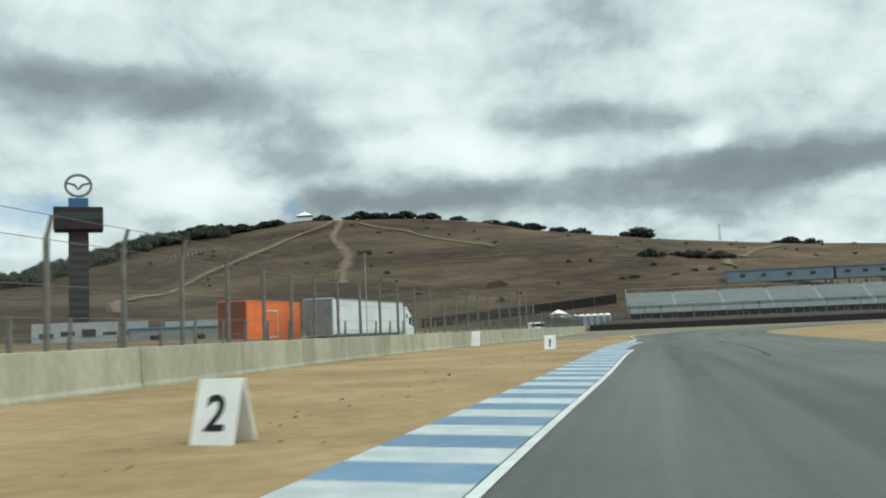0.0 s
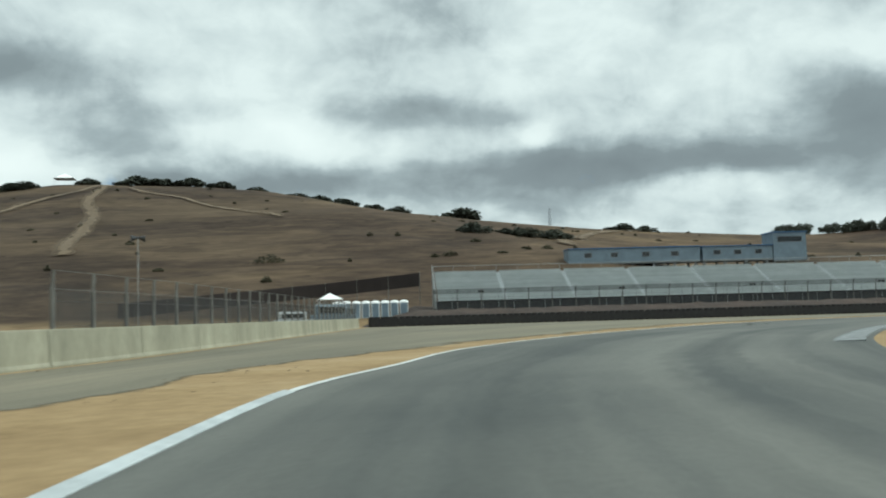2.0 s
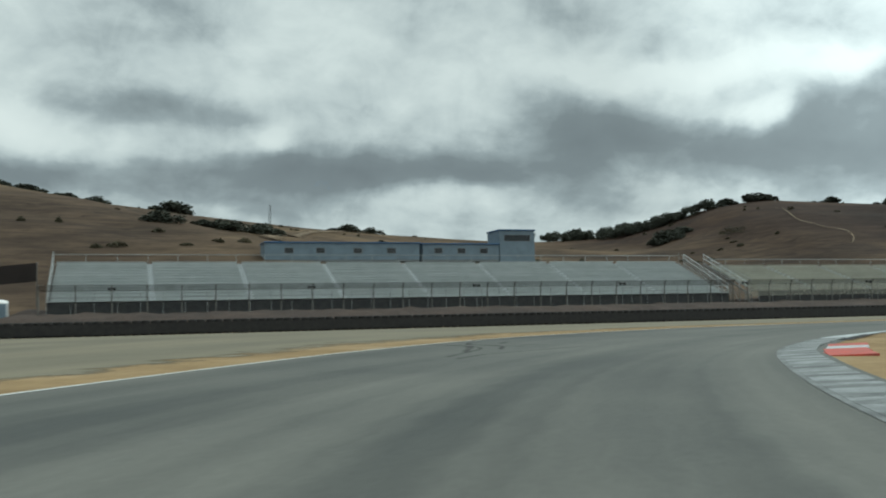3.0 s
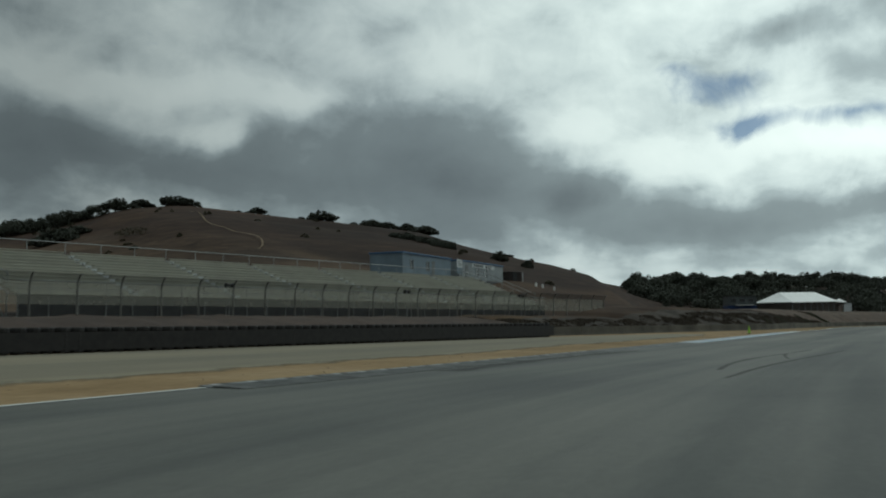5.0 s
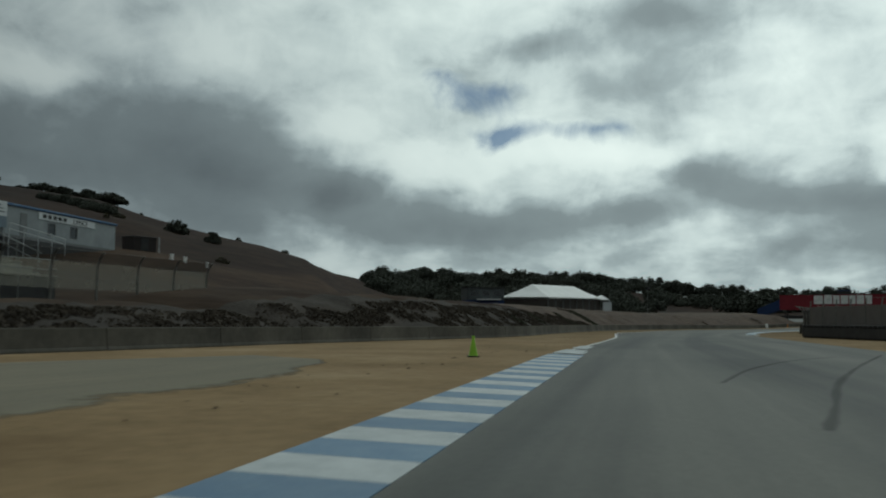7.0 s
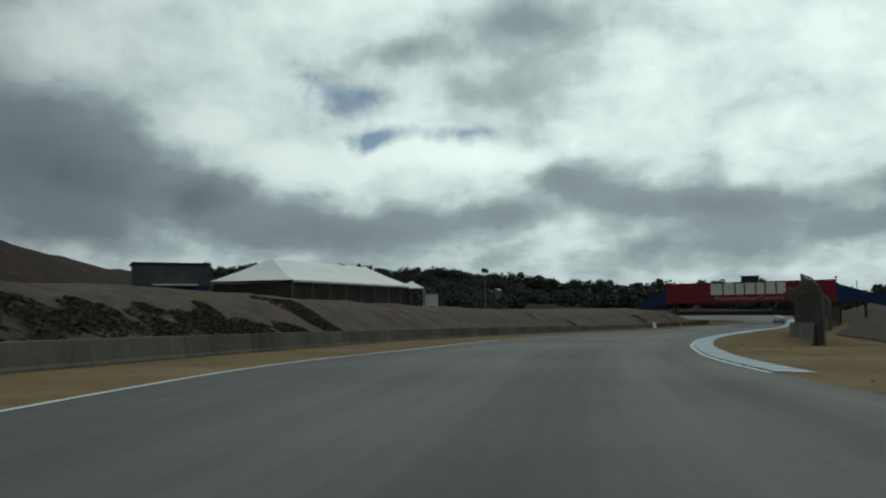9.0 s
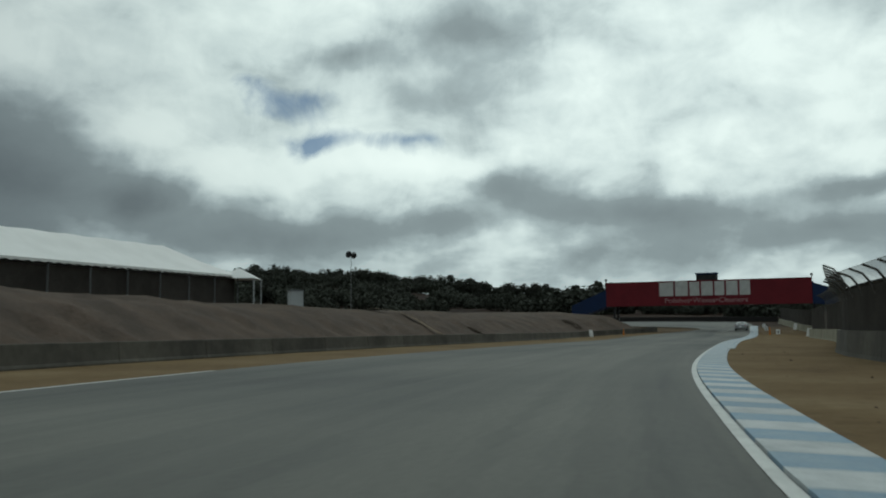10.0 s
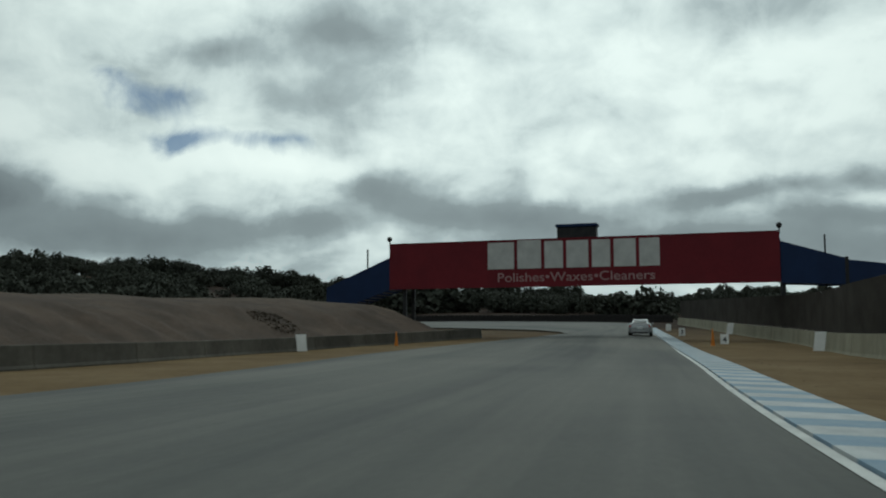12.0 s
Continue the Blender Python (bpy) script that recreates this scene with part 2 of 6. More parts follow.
def streaked(name, light, dark, edge=False, lanes=5.0, rough=0.75, thickest=0.85):
    """Worn ground with soft streaks along its run and patches; edge: frays away at both sides."""
    m = bpy.data.materials.new(name)
    m.use_nodes = True
    t = m.node_tree
    t.nodes.clear()
    out = t.nodes.new("ShaderNodeOutputMaterial")
    face = node(t, "ShaderNodeBsdfPrincipled", Roughness=rough)
    face.inputs["Specular IOR Level"].default_value = 0.3
    uv = t.nodes.new("ShaderNodeUVMap")
    uv.uv_map = "across_along"
    geo = t.nodes.new("ShaderNodeNewGeometry")

    def noisy(scale, detail, rough, stretch=None):
        move = t.nodes.new("ShaderNodeMapping")
        move.inputs["Scale"].default_value = stretch or (1, 1, 1)
        t.links.new(uv.outputs[0] if stretch else geo.outputs["Position"], move.inputs[0])
        n = node(t, "ShaderNodeTexNoise", Scale=scale, Detail=detail, Roughness=rough)
        t.links.new(move.outputs[0], n.inputs["Vector"])
        return n.outputs[0]

    lane = noisy(1.0, 4.0, 0.6, (lanes, 0.012, 1))
    patch = noisy(0.07, 5.0, 0.6)
    both = sums(t, "ADD", sums(t, "MULTIPLY", lane, 0.62), sums(t, "MULTIPLY", patch, 0.38))
    tone = blend(t, ramp(t, both, [(0.39, (0, 0, 0)), (0.6, (1, 1, 1))]), dark, light)
    tone = blend(t, 0.35, tone, ramp(t, noisy(1.0, 3.0, 0.6, (lanes * 5, 0.05, 1)), [(0.3, (0.6, 0.6, 0.6)), (0.65, (1.05, 1.05, 1.05))]), "MULTIPLY")
    grit = noisy(9.0, 6.0, 0.7)
    tone = blend(t, 0.35, tone, ramp(t, grit, [(0.3, (0.4, 0.4, 0.4)), (0.7, (1.05, 1.05, 1.05))]), "MULTIPLY")
    t.links.new(tone, face.inputs["Base Color"])
    relief = node(t, "ShaderNodeBump", Strength=0.15, Distance=0.05)
    t.links.new(grit, relief.inputs["Height"])
    t.links.new(relief.outputs[0], face.inputs["Normal"])
    if not edge:
        t.links.new(face.outputs[0], out.inputs[0])
        return m
    sep = t.nodes.new("ShaderNodeSeparateXYZ")
    t.links.new(uv.outputs[0], sep.inputs[0])
    side = sums(t, "ABSOLUTE", sums(t, "SUBTRACT", sep.outputs[0], 0.5), 0.0)
    fray = sums(t, "ADD", sums(t, "MULTIPLY", side, -2.0), sums(t, "MULTIPLY", noisy(0.35, 6.0, 0.7), 1.6))
    if edge == "first":
        fray = sums(t, "ADD", sums(t, "MULTIPLY", sep.outputs[0], 9.0), sums(t, "SUBTRACT", sums(t, "MULTIPLY", noisy(0.3, 8.0, 0.72), 3.2), 1.55))
    clear = t.nodes.new("ShaderNodeBsdfTransparent")
    mix = t.nodes.new("ShaderNodeMixShader")
    t.links.new(ramp(t, fray, [(0.05, (0, 0, 0)), (0.6, (thickest, thickest, thickest))]), mix.inputs[0])
    t.links.new(clear.outputs[0], mix.inputs[1])
    t.links.new(face.outputs[0], mix.inputs[2])
    t.links.new(mix.outputs[0], out.inputs[0])
    return m


ASPHALT = streaked("asphalt", (0.158, 0.157, 0.137), (0.063, 0.067, 0.063))
RUNOFF = streaked("worn_runoff_asphalt", (0.25, 0.218, 0.152), (0.16, 0.143, 0.104), "first", 3.0, 0.9, 1.0)
CONCRETE = material("cast_concrete", (0.43, 0.405, 0.3), 0.9, other=(0.3, 0.285, 0.21), scale=0.7, fine=0.35, bump=0.1, spread=0.3, stretch=(1, 1, 0.3), low=0.38, high=0.66)
PAINT_WHITE = material("white_road_paint", (0.72, 0.73, 0.7), 0.6, other=(0.55, 0.56, 0.54), scale=1.5, fine=0.3)
KERB_WHITE = material("white_kerb_paint", (0.589, 0.617, 0.617), 0.6, other=(0.427, 0.456, 0.465), scale=2.0, fine=0.3, spread=0.3)
KERB_BLUE = material("blue_kerb_paint", (0.125, 0.22, 0.345), 0.6, other=(0.18, 0.28, 0.385), scale=2.0, fine=0.3, spread=0.3)
KERB_PALE_BLUE = material("faded_blue_kerb_paint", (0.19, 0.31, 0.43), 0.6, other=(0.27, 0.37, 0.45), scale=2.0, fine=0.3, spread=0.3)
KERB_RED = material("red_kerb_paint", (0.62, 0.08, 0.05), 0.6, other=(0.4, 0.09, 0.07), scale=2.0, fine=0.3, spread=0.2)
RUBBER = material("black_rubber", (0.022, 0.02, 0.02), 0.7, other=(0.035, 0.032, 0.03), scale=3.0, spread=0.4)
GALVANISED = material("galvanised_steel", (0.34, 0.35, 0.34), 0.45, 0.7, other=(0.27, 0.28, 0.28), scale=4.0)
POST_STEEL = material("dull_post_steel", (0.17, 0.165, 0.15), 0.7, 0.2, other=(0.12, 0.115, 0.105), scale=3.0)
STAINED_CONCRETE = material("stained_concrete", (0.17, 0.158, 0.132), 0.95, other=(0.085, 0.079, 0.068), scale=0.5, fine=0.4, bump=0.15, spread=0.3, stretch=(0.6, 0.6, 0.5))
SKID = streaked("tyre_rubber_marks", (0.075, 0.077, 0.073), (0.03, 0.031, 0.03), True, 3.0, thickest=0.42)
WORN_KERB = material("worn_grey_kerb", (0.259, 0.27, 0.266), 0.8, other=(0.144, 0.151, 0.151), scale=0.9, fine=0.4, low=0.4, high=0.6, spread=0.3)
PALE_KERB = material("faded_pale_kerb", (0.37, 0.385, 0.385), 0.7, other=(0.22, 0.23, 0.23), scale=1.2, fine=0.4, low=0.4, high=0.6, spread=0.3)
SCUFFED = material("scuffed_dark_kerb", (0.144, 0.148, 0.144), 0.8, other=(0.065, 0.066, 0.065), scale=1.6, fine=0.5, low=0.4, high=0.6, spread=0.5)
ALUMINIUM = material("bleacher_aluminium", (0.513, 0.54, 0.535), 0.5, 0.0, other=(0.441, 0.468, 0.464), scale=0.6, fine=0.15, spread=0.25)
OLD_ALUMINIUM = material("weathered_bleacher_boards", (0.476, 0.468, 0.395), 0.6, 0.0, other=(0.399, 0.391, 0.332), scale=0.6, fine=0.2, spread=0.3)
WHITE_PANEL = material("white_trailer_skin", (0.62, 0.65, 0.66), 0.45, other=(0.54, 0.57, 0.58), scale=0.5, fine=0.1)
WHITE_CLOTH = material("white_tent_cloth", (0.93, 0.93, 0.91), 0.7, other=(0.86, 0.86, 0.84), scale=0.4)


def let_light_through(m, share):
    """Thin cloth: part of the light from behind comes through."""
    t = m.node_tree
    out = [n for n in t.nodes if n.bl_idname == "ShaderNodeOutputMaterial"][0]
    face = out.inputs[0].links[0].from_node
    through_cloth = t.nodes.new("ShaderNodeBsdfTranslucent")
    t.links.new(face.inputs["Base Color"].links[0].from_socket, through_cloth.inputs[0])
    mix = t.nodes.new("ShaderNodeMixShader")
    mix.inputs[0].default_value = share
    t.links.new(face.outputs[0], mix.inputs[1])
    t.links.new(through_cloth.outputs[0], mix.inputs[2])
    t.links.new(mix.outputs[0], out.inputs[0])


let_light_through(WHITE_CLOTH, 0.03)
WHITE_BOARD = material("white_board", (0.88, 0.88, 0.86), 0.6, other=(0.78, 0.78, 0.76), scale=2.0)
ORANGE = material("orange_painted_steel", (0.72, 0.17, 0.035), 0.55, other=(0.6, 0.13, 0.03), scale=0.6, fine=0.15)
RED_BROWN = material("rusty_red_steel", (0.2, 0.055, 0.035), 0.7, other=(0.14, 0.045, 0.03), scale=0.8, fine=0.2)
GREY_STEEL = material("grey_painted_steel", (0.2, 0.21, 0.215), 0.6, other=(0.15, 0.16, 0.165), scale=0.8, fine=0.2)
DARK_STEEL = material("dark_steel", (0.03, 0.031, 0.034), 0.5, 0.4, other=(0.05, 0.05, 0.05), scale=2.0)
TOWER_BROWN = material("dark_brown_cladding", (0.032, 0.024, 0.022), 0.7, other=(0.022, 0.017, 0.016), scale=0.4, fine=0.2)
BLUE_WALL = material("pale_blue_site_cabin", (0.2, 0.26, 0.31), 0.6, other=(0.155, 0.2, 0.24), scale=0.6, fine=0.15)
SITE_GREY = material("dark_grey_cladding", (0.085, 0.095, 0.095), 0.5, other=(0.06, 0.068, 0.07), scale=0.8, fine=0.2)
GREY_WALL = material("pale_grey_site_cabin", (0.3, 0.33, 0.34), 0.6, other=(0.23, 0.255, 0.265), scale=0.6, fine=0.15)
BLUE_TRIM = material("blue_trim_paint", (0.05, 0.12, 0.24), 0.5)
BLUE_STEEL = material("deep_blue_paint", (0.012, 0.035, 0.115), 0.5, other=(0.01, 0.028, 0.09), scale=0.5, fine=0.15)
BANNER_RED = material("red_banner_cloth", (0.225, 0.024, 0.035), 0.8, other=(0.17, 0.02, 0.03), scale=0.3, fine=0.15)
LETTER = material("white_banner_print", (0.72, 0.72, 0.7), 0.75)
LETTER_DIM = material("pale_pink_banner_print", (0.5, 0.3, 0.3), 0.75)
BLACK_PAINT = material("black_lettering", (0.015, 0.015, 0.015), 0.6)
ORANGE_PLASTIC = material("orange_plastic", (0.75, 0.25, 0.03), 0.5)
LIME_PLASTIC = material("lime_plastic", (0.33, 0.62, 0.05), 0.5)
GLASS_DARK = material("dark_window_glass", (0.015, 0.018, 0.02), 0.08, spec=0.6)
MESH_WIRE = veil("chain_link_wire", (0.2, 0.2, 0.19), 0.07)
GREY_CLOTH = veil("grey_windbreak_cloth", (0.14, 0.126, 0.116), 1.0)
SCREEN_CLOTH = material("dark_windbreak_screen", (0.075, 0.067, 0.06), 0.95, other=(0.05, 0.045, 0.04), scale=0.5, fine=0.3, spec=0.05)
MESH_CLOTH_PALE = veil("faded_windbreak_cloth", (0.33, 0.32, 0.27), 0.5)
MESH_DARK = veil("dense_dark_wire", (0.05, 0.05, 0.05), 0.45)
SCRUB_LOW = material("low_dark_scrub", (0.085, 0.068, 0.05), 0.95, other=(0.055, 0.045, 0.034), scale=1.0, spread=0.3)
CREEPER = material("dark_green_creeper", (0.075, 0.078, 0.048), 0.9, other=(0.05, 0.054, 0.034), scale=1.0)
BARK = material("oak_bark", (0.055, 0.045, 0.036), 0.95)
LEAVES = material("oak_leaves", (0.074, 0.079, 0.059), 0.85, other=(0.043, 0.05, 0.037), scale=1.2, spread=0.35)
LEAVES_DRY = material("scrub_leaves", (0.065, 0.059, 0.032), 0.85, other=(0.036, 0.035, 0.02), scale=1.0, spread=0.3)
SILVER = material("silver_car_paint", (0.55, 0.56, 0.57), 0.25, 0.6, spec=0.6)
TAIL_RED = material("red_lamp_glass", (0.35, 0.01, 0.01), 0.2)


def earth():
    """Tan dirt by the track, straw-brown dry grass on the slopes, scrub and bare streaks on the hills."""
    m = bpy.data.materials.new("dirt_and_dry_grass")
    m.use_nodes = True
    t = m.node_tree
    t.nodes.clear()
    out = t.nodes.new("ShaderNodeOutputMaterial")
    face = node(t, "ShaderNodeBsdfPrincipled", Roughness=0.95)
    face.inputs["Specular IOR Level"].default_value = 0.1
    t.links.new(face.outputs[0], out.inputs[0])
    geo = t.nodes.new("ShaderNodeNewGeometry")
    at = geo.outputs["Position"]

    def noisy(scale, detail, rough, stretch=(1, 1, 1), warp=0.0):
        move = t.nodes.new("ShaderNodeMapping")
        move.inputs["Scale"].default_value = stretch
        t.links.new(at, move.inputs[0])
        n = node(t, "ShaderNodeTexNoise", Scale=scale, Detail=detail, Roughness=rough, Distortion=warp)
        t.links.new(move.outputs[0], n.inputs["Vector"])
        return n.outputs[0]

    dirt = ramp(t, noisy(0.22, 7, 0.6), [(0.3, (0.2, 0.135, 0.07)), (0.5, (0.275, 0.192, 0.103)), (0.72, (0.35, 0.258, 0.153))])
    dirt = blend(t, 0.45, dirt, ramp(t, noisy(2.6, 8, 0.7), [(0.3, (0.45, 0.42, 0.38)), (0.6, (1, 1, 1))]), "MULTIPLY")
    grass = ramp(t, noisy(0.022, 8, 0.62, warp=0.6), [(0.3, (0.039, 0.03, 0.024)), (0.5, (0.065, 0.049, 0.037)), (0.7, (0.099, 0.076, 0.055))])
    grass = blend(t, 0.55, grass, ramp(t, noisy(0.16, 8, 0.7, (1, 1, 7)), [(0.34, (0.35, 0.32, 0.3)), (0.62, (1.2, 1.16, 1.1))]), "MULTIPLY")
    dots = ramp(t, noisy(0.3, 4, 0.55), [(0.30, (0.42, 0.42, 0.4)), (0.37, (1, 1, 1))])
    grass = blend(t, 0.8, grass, dots, "MULTIPLY")
    straw = ramp(t, noisy(0.009, 6, 0.6, (1, 1, 4), 1.2), [(0.5, (0, 0, 0)), (0.62, (1, 1, 1))])
    grass = blend(t, sums(t, "MULTIPLY", straw, 0.5), grass, (0.144, 0.108, 0.07))
    runs = ramp(t, noisy(0.05, 7, 0.65, (1, 1, 12), 2.0), [(0.4, (0.5, 0.46, 0.44)), (0.52, (1.0, 0.98, 0.95)), (0.62, (1.45, 1.42, 1.35))])
    grass = blend(t, 0.5, grass, runs, "MULTIPLY")
    sep = t.nodes.new("ShaderNodeSeparateXYZ")
    t.links.new(at, sep.inputs[0])
    # darker and redder on the eastern hill, paler in the saddle before it
    east = sums(t, "ADD", sums(t, "DIVIDE", sums(t, "SUBTRACT", sep.outputs[0], sums(t, "MULTIPLY", sums(t, "SUBTRACT", sep.outputs[1], 150.0), 0.35)), 500.0), sums(t, "MULTIPLY", noisy(0.012, 5, 0.6), 0.16))
    kinds = ramp(t, east, [(0.0, (0.98, 0.94, 0.9)), (0.12, (1.2, 1.13, 1.05)), (0.3, (1.5, 1.4, 1.2)), (0.42, (1.1, 1.02, 0.95)), (0.52, (0.55, 0.45, 0.43))])
    grass = blend(t, 1.0, grass, kinds, "MULTIPLY")
    height = sums(t, "ADD", sep.outputs[2], sums(t, "MULTIPLY", noisy(0.12, 4, 0.6), 1.6))
    slope = ramp(t, sums(t, "DIVIDE", height, 6.0), [(0.16, (0, 0, 0)), (0.42, (1, 1, 1))])
    # dirt paler at low x, darker and browner towards the bridge
    verge = ramp(t, sums(t, "ADD", sums(t, "DIVIDE", sep.outputs[0], 500.0), sums(t, "MULTIPLY", noisy(0.3, 6, 0.7), 0.12)), [(0.1, (1.22, 1.22, 1.2)), (0.3, (1, 1, 1)), (0.4, (1, 1, 1)), (0.56, (0.64, 0.63, 0.58))])
    dirt = blend(t, 1.0, dirt, verge, "MULTIPLY")
    t.links.new(blend(t, slope, dirt, grass), face.inputs["Base Color"])
    relief = node(t, "ShaderNodeBump", Strength=0.3, Distance=0.08)
    t.links.new(noisy(2.2, 8, 0.7), relief.inputs["Height"])
    t.links.new(relief.outputs[0], face.inputs["Normal"])
    return m


EARTH = earth()
STAINED_PATCH = streaked("stained_asphalt_patch", (0.07, 0.062, 0.06), (0.03, 0.028, 0.028), True, 2.0, 0.9, 0.95)
TRAIL = streaked("bare_trail_dirt", (0.225, 0.165, 0.108), (0.17, 0.124, 0.08), True, 2.0, 0.95)
GRASS_BANK = material("dry_bank_grass", (0.085, 0.057, 0.043), 0.95, other=(0.05, 0.035, 0.028), scale=0.25, fine=0.5, bump=0.5)
DARK_BANK = material("dry_brush_bank", (0.066, 0.052, 0.04), 0.95, other=(0.038, 0.031, 0.025), scale=0.3, detail=10.0, fine=0.5, bump=0.7)
PALE_BANK = material("eroded_bank_dirt", (0.125, 0.088, 0.064), 0.95, other=(0.078, 0.056, 0.042), scale=0.4, detail=10.0, fine=0.45, bump=0.6, low=0.36, high=0.62)

# ---------------------------------------------------------------- mesh helpers


def thing(name, label, category, at=(0, 0, 0), turn=0.0, group="", kind=""):
    ob = new(name)
    ob.empty_display_size = 0.3
    ob.matrix_world = pose(*at, 0, 0, turn)
    return tagged(ob, label, category, group, kind)


def part(name, bm, mat, parent=None, label="", smooth=False):
    data = bpy.data.meshes.new(name)
    bmesh.ops.recalc_face_normals(bm, faces=bm.faces[:])
    bm.to_mesh(data)
    bm.free()
    data.materials.append(mat)
    if smooth:
        for face in data.polygons:
            face.use_smooth = True
    ob = new(name, data)
    if parent:
        ob.parent = parent
    return tagged(ob, label)


def again(ob, m):
    """Another piece on the same mesh, under the same thing."""
    o = ob.copy()
    scene.collection.objects.link(o)
    o.parent = ob.parent
    o.matrix_basis = m
    return o


def box(bm, x0, y0, z0, x1, y1, z1, bevel=0.0):
    made = bmesh.ops.create_cube(bm, size=1.0, matrix=Matrix.Translation(((x0 + x1) / 2, (y0 + y1) / 2, (z0 + z1) / 2))
                                 @ Matrix.Diagonal((abs(x1 - x0), abs(y1 - y0), abs(z1 - z0), 1)))
    if bevel:
        edges = list({e for v in made["verts"] for e in v.link_edges})
        bmesh.ops.bevel(bm, geom=edges, offset=bevel, segments=1, affect="EDGES")
    return bm


def boxed(*sizes, bevel=0.0):
    return box(bmesh.new(), *sizes, bevel=bevel)


def tube(bm, p, q, r, r2=None, sides=8):
    p, q = Vector(p), Vector(q)
    m = Matrix.Translation((p + q) / 2) @ (q - p).to_track_quat("Z", "Y").to_matrix().to_4x4()
    bmesh.ops.create_cone(bm, cap_ends=True, segments=sides, radius1=r, radius2=r if r2 is None else r2, depth=(q - p).length, matrix=m)
    return bm


def tubed(p, q, r, r2=None, sides=8):
    return tube(bmesh.new(), p, q, r, r2, sides)


def curved(points, step=2.0):
    """A smooth line through the points, as places about a step apart."""
    pts = [Vector((*p, 0)) for p in points]
    pts = [2 * pts[0] - pts[1], *pts, 2 * pts[-1] - pts[-2]]
    out = []
    for a, b, c, d in zip(pts, pts[1:], pts[2:], pts[3:]):
        n = max(1, int((c - b).length / step))
        for i in range(n):
            s = i / n
            out.append(0.5 * (2 * b + (c - a) * s + (2 * a - 5 * b + 4 * c - d) * s * s + (3 * b - a - 3 * c + d) * s**3))
    return out + [pts[-2]]


def along(line, step, start=0.0, end=None):
    """Places at even steps along a line, with the heading there: (place, direction)."""
    out, gone, due = [], 0.0, start
    for a, b in zip(line, line[1:]):
        length = (b - a).length
        while gone + length >= due and (end is None or due <= end):
            if length > 1e-9:
                out.append((a + (b - a) * ((due - gone) / length), (b - a).normalized()))
            due += step
        gone += length
    return out


def length_of(line):
    return sum((b - a).length for a, b in zip(line, line[1:]))


def left_of(d):
    return Vector((-d.y, d.x, 0))


def strip(line, near, far, z, z2=None):
    """A band beside a line, between two distances to its left."""
    bm, last, gone = bmesh.new(), None, 0.0
    uv = bm.loops.layers.uv.new("across_along")
    for i, p in enumerate(line):
        d = (line[min(i + 1, len(line) - 1)] - line[max(i - 1, 0)]).normalized()
        n = left_of(d)
        up = road_height(p.x)
        pair = (bm.verts.new((p + n * near) + Vector((0, 0, z + up))), bm.verts.new((p + n * far) + Vector((0, 0, (z if z2 is None else z2) + up))))
        if last:
            step = (p - line[i - 1]).length
            f = bm.faces.new((last[0], pair[0], pair[1], last[1]))
            for loop, at in zip(f.loops, ((0, gone), (0, gone + step), (1, gone + step), (1, gone))):
                loop[uv].uv = at
            gone += step
        last = pair
    return bm


def between(a, b, n, z):
    """A sheet between two lines, each cut into n even steps."""
    rows = []
    for line in (a, b):
        total = length_of(line)
        at = [p for p, _ in along(line, total / n * 0.999999)][: n + 1]
        rows.append(at)
    bm = bmesh.new()
    va, vb = ([bm.verts.new((p.x, p.y, z)) for p in r] for r in rows)
    uv = bm.loops.layers.uv.new("across_along")
    step = length_of(a) / n
    for i in range(min(len(va), len(vb)) - 1):
        f = bm.faces.new((va[i], vb[i], vb[i + 1], va[i + 1]))
        for loop, at in zip(f.loops, ((0, i * step), (1, i * step), (1, i * step + step), (0, i * step + step))):
            loop[uv].uv = at
    return bm


def upright(bm):
    """Turns the faces of a lying sheet upwards."""
    for f in bm.faces:
        f.normal_update()
        if f.normal.z < 0:
            f.normal_flip()
    return bm


def sheet(name, bm, mat, label, category, kind="structure"):
    data = bpy.data.meshes.new(name)
    upright(bm).to_mesh(data)
    bm.free()
    data.materials.append(mat)
    return tagged(new(name, data), label, category, "", kind)


# ---------------------------------------------------------------- ground, hills and road
MID = Vector((130, 110, 0))
# the skyline of the hills: x, y, height
RIDGE = [(-330, 60, 24), (-190, 330, 22), (-152, 379, 27), (-126, 413, 40), (-111, 439, 48), (-80, 457, 54), (-45, 473, 61), (7, 477, 61), (35, 486, 60), (52, 490, 56.5),
         (84, 496, 53.5), (107, 497, 51), (138, 500, 48), (174, 477, 42.8), (214, 472, 39.7), (241, 469, 38.6), (276, 461, 36.6), (299, 445, 35),
         (320, 425, 36), (324, 377, 40), (326, 361, 43.5), (348, 352, 46.9), (378, 338, 45.7), (392, 310, 42), (383, 270, 35), (370, 250, 29.4),
         (368, 231, 24.2), (364, 215, 20.9), (368, 202, 16.8)]
RIDGE_FAR = [(675, 263, 24), (683, 228, 24), (690, 178, 23), (690, 120, 20), (690, 53, 13), (675, -22, 13.5), (560, -200, 19), (300, -420, 20), (-100, -330, 20), (-330, -120, 20)]


def compass(p):
    return math.degrees(math.atan2(p[0] - MID.x, p[1] - MID.y)) % 360


SKYLINE = sorted((compass(p), math.hypot(p[0] - MID.x, p[1] - MID.y), p[2]) for p in RIDGE + RIDGE_FAR)
FEET = [(0, 52), (20, 46), (40, 46), (60, 60), (70, 95), (76, 260), (90, 335), (130, 345), (180, 330), (230, 320), (270, 290), (300, 150), (315, 88), (340, 60), (360, 52)]


def climb(x):
    """The rise of the land past the bridge."""
    u = min(108.0, max(0.0, x - 350))
    return 0.028 * (u * u / 48 if u < 24 else u - 12)


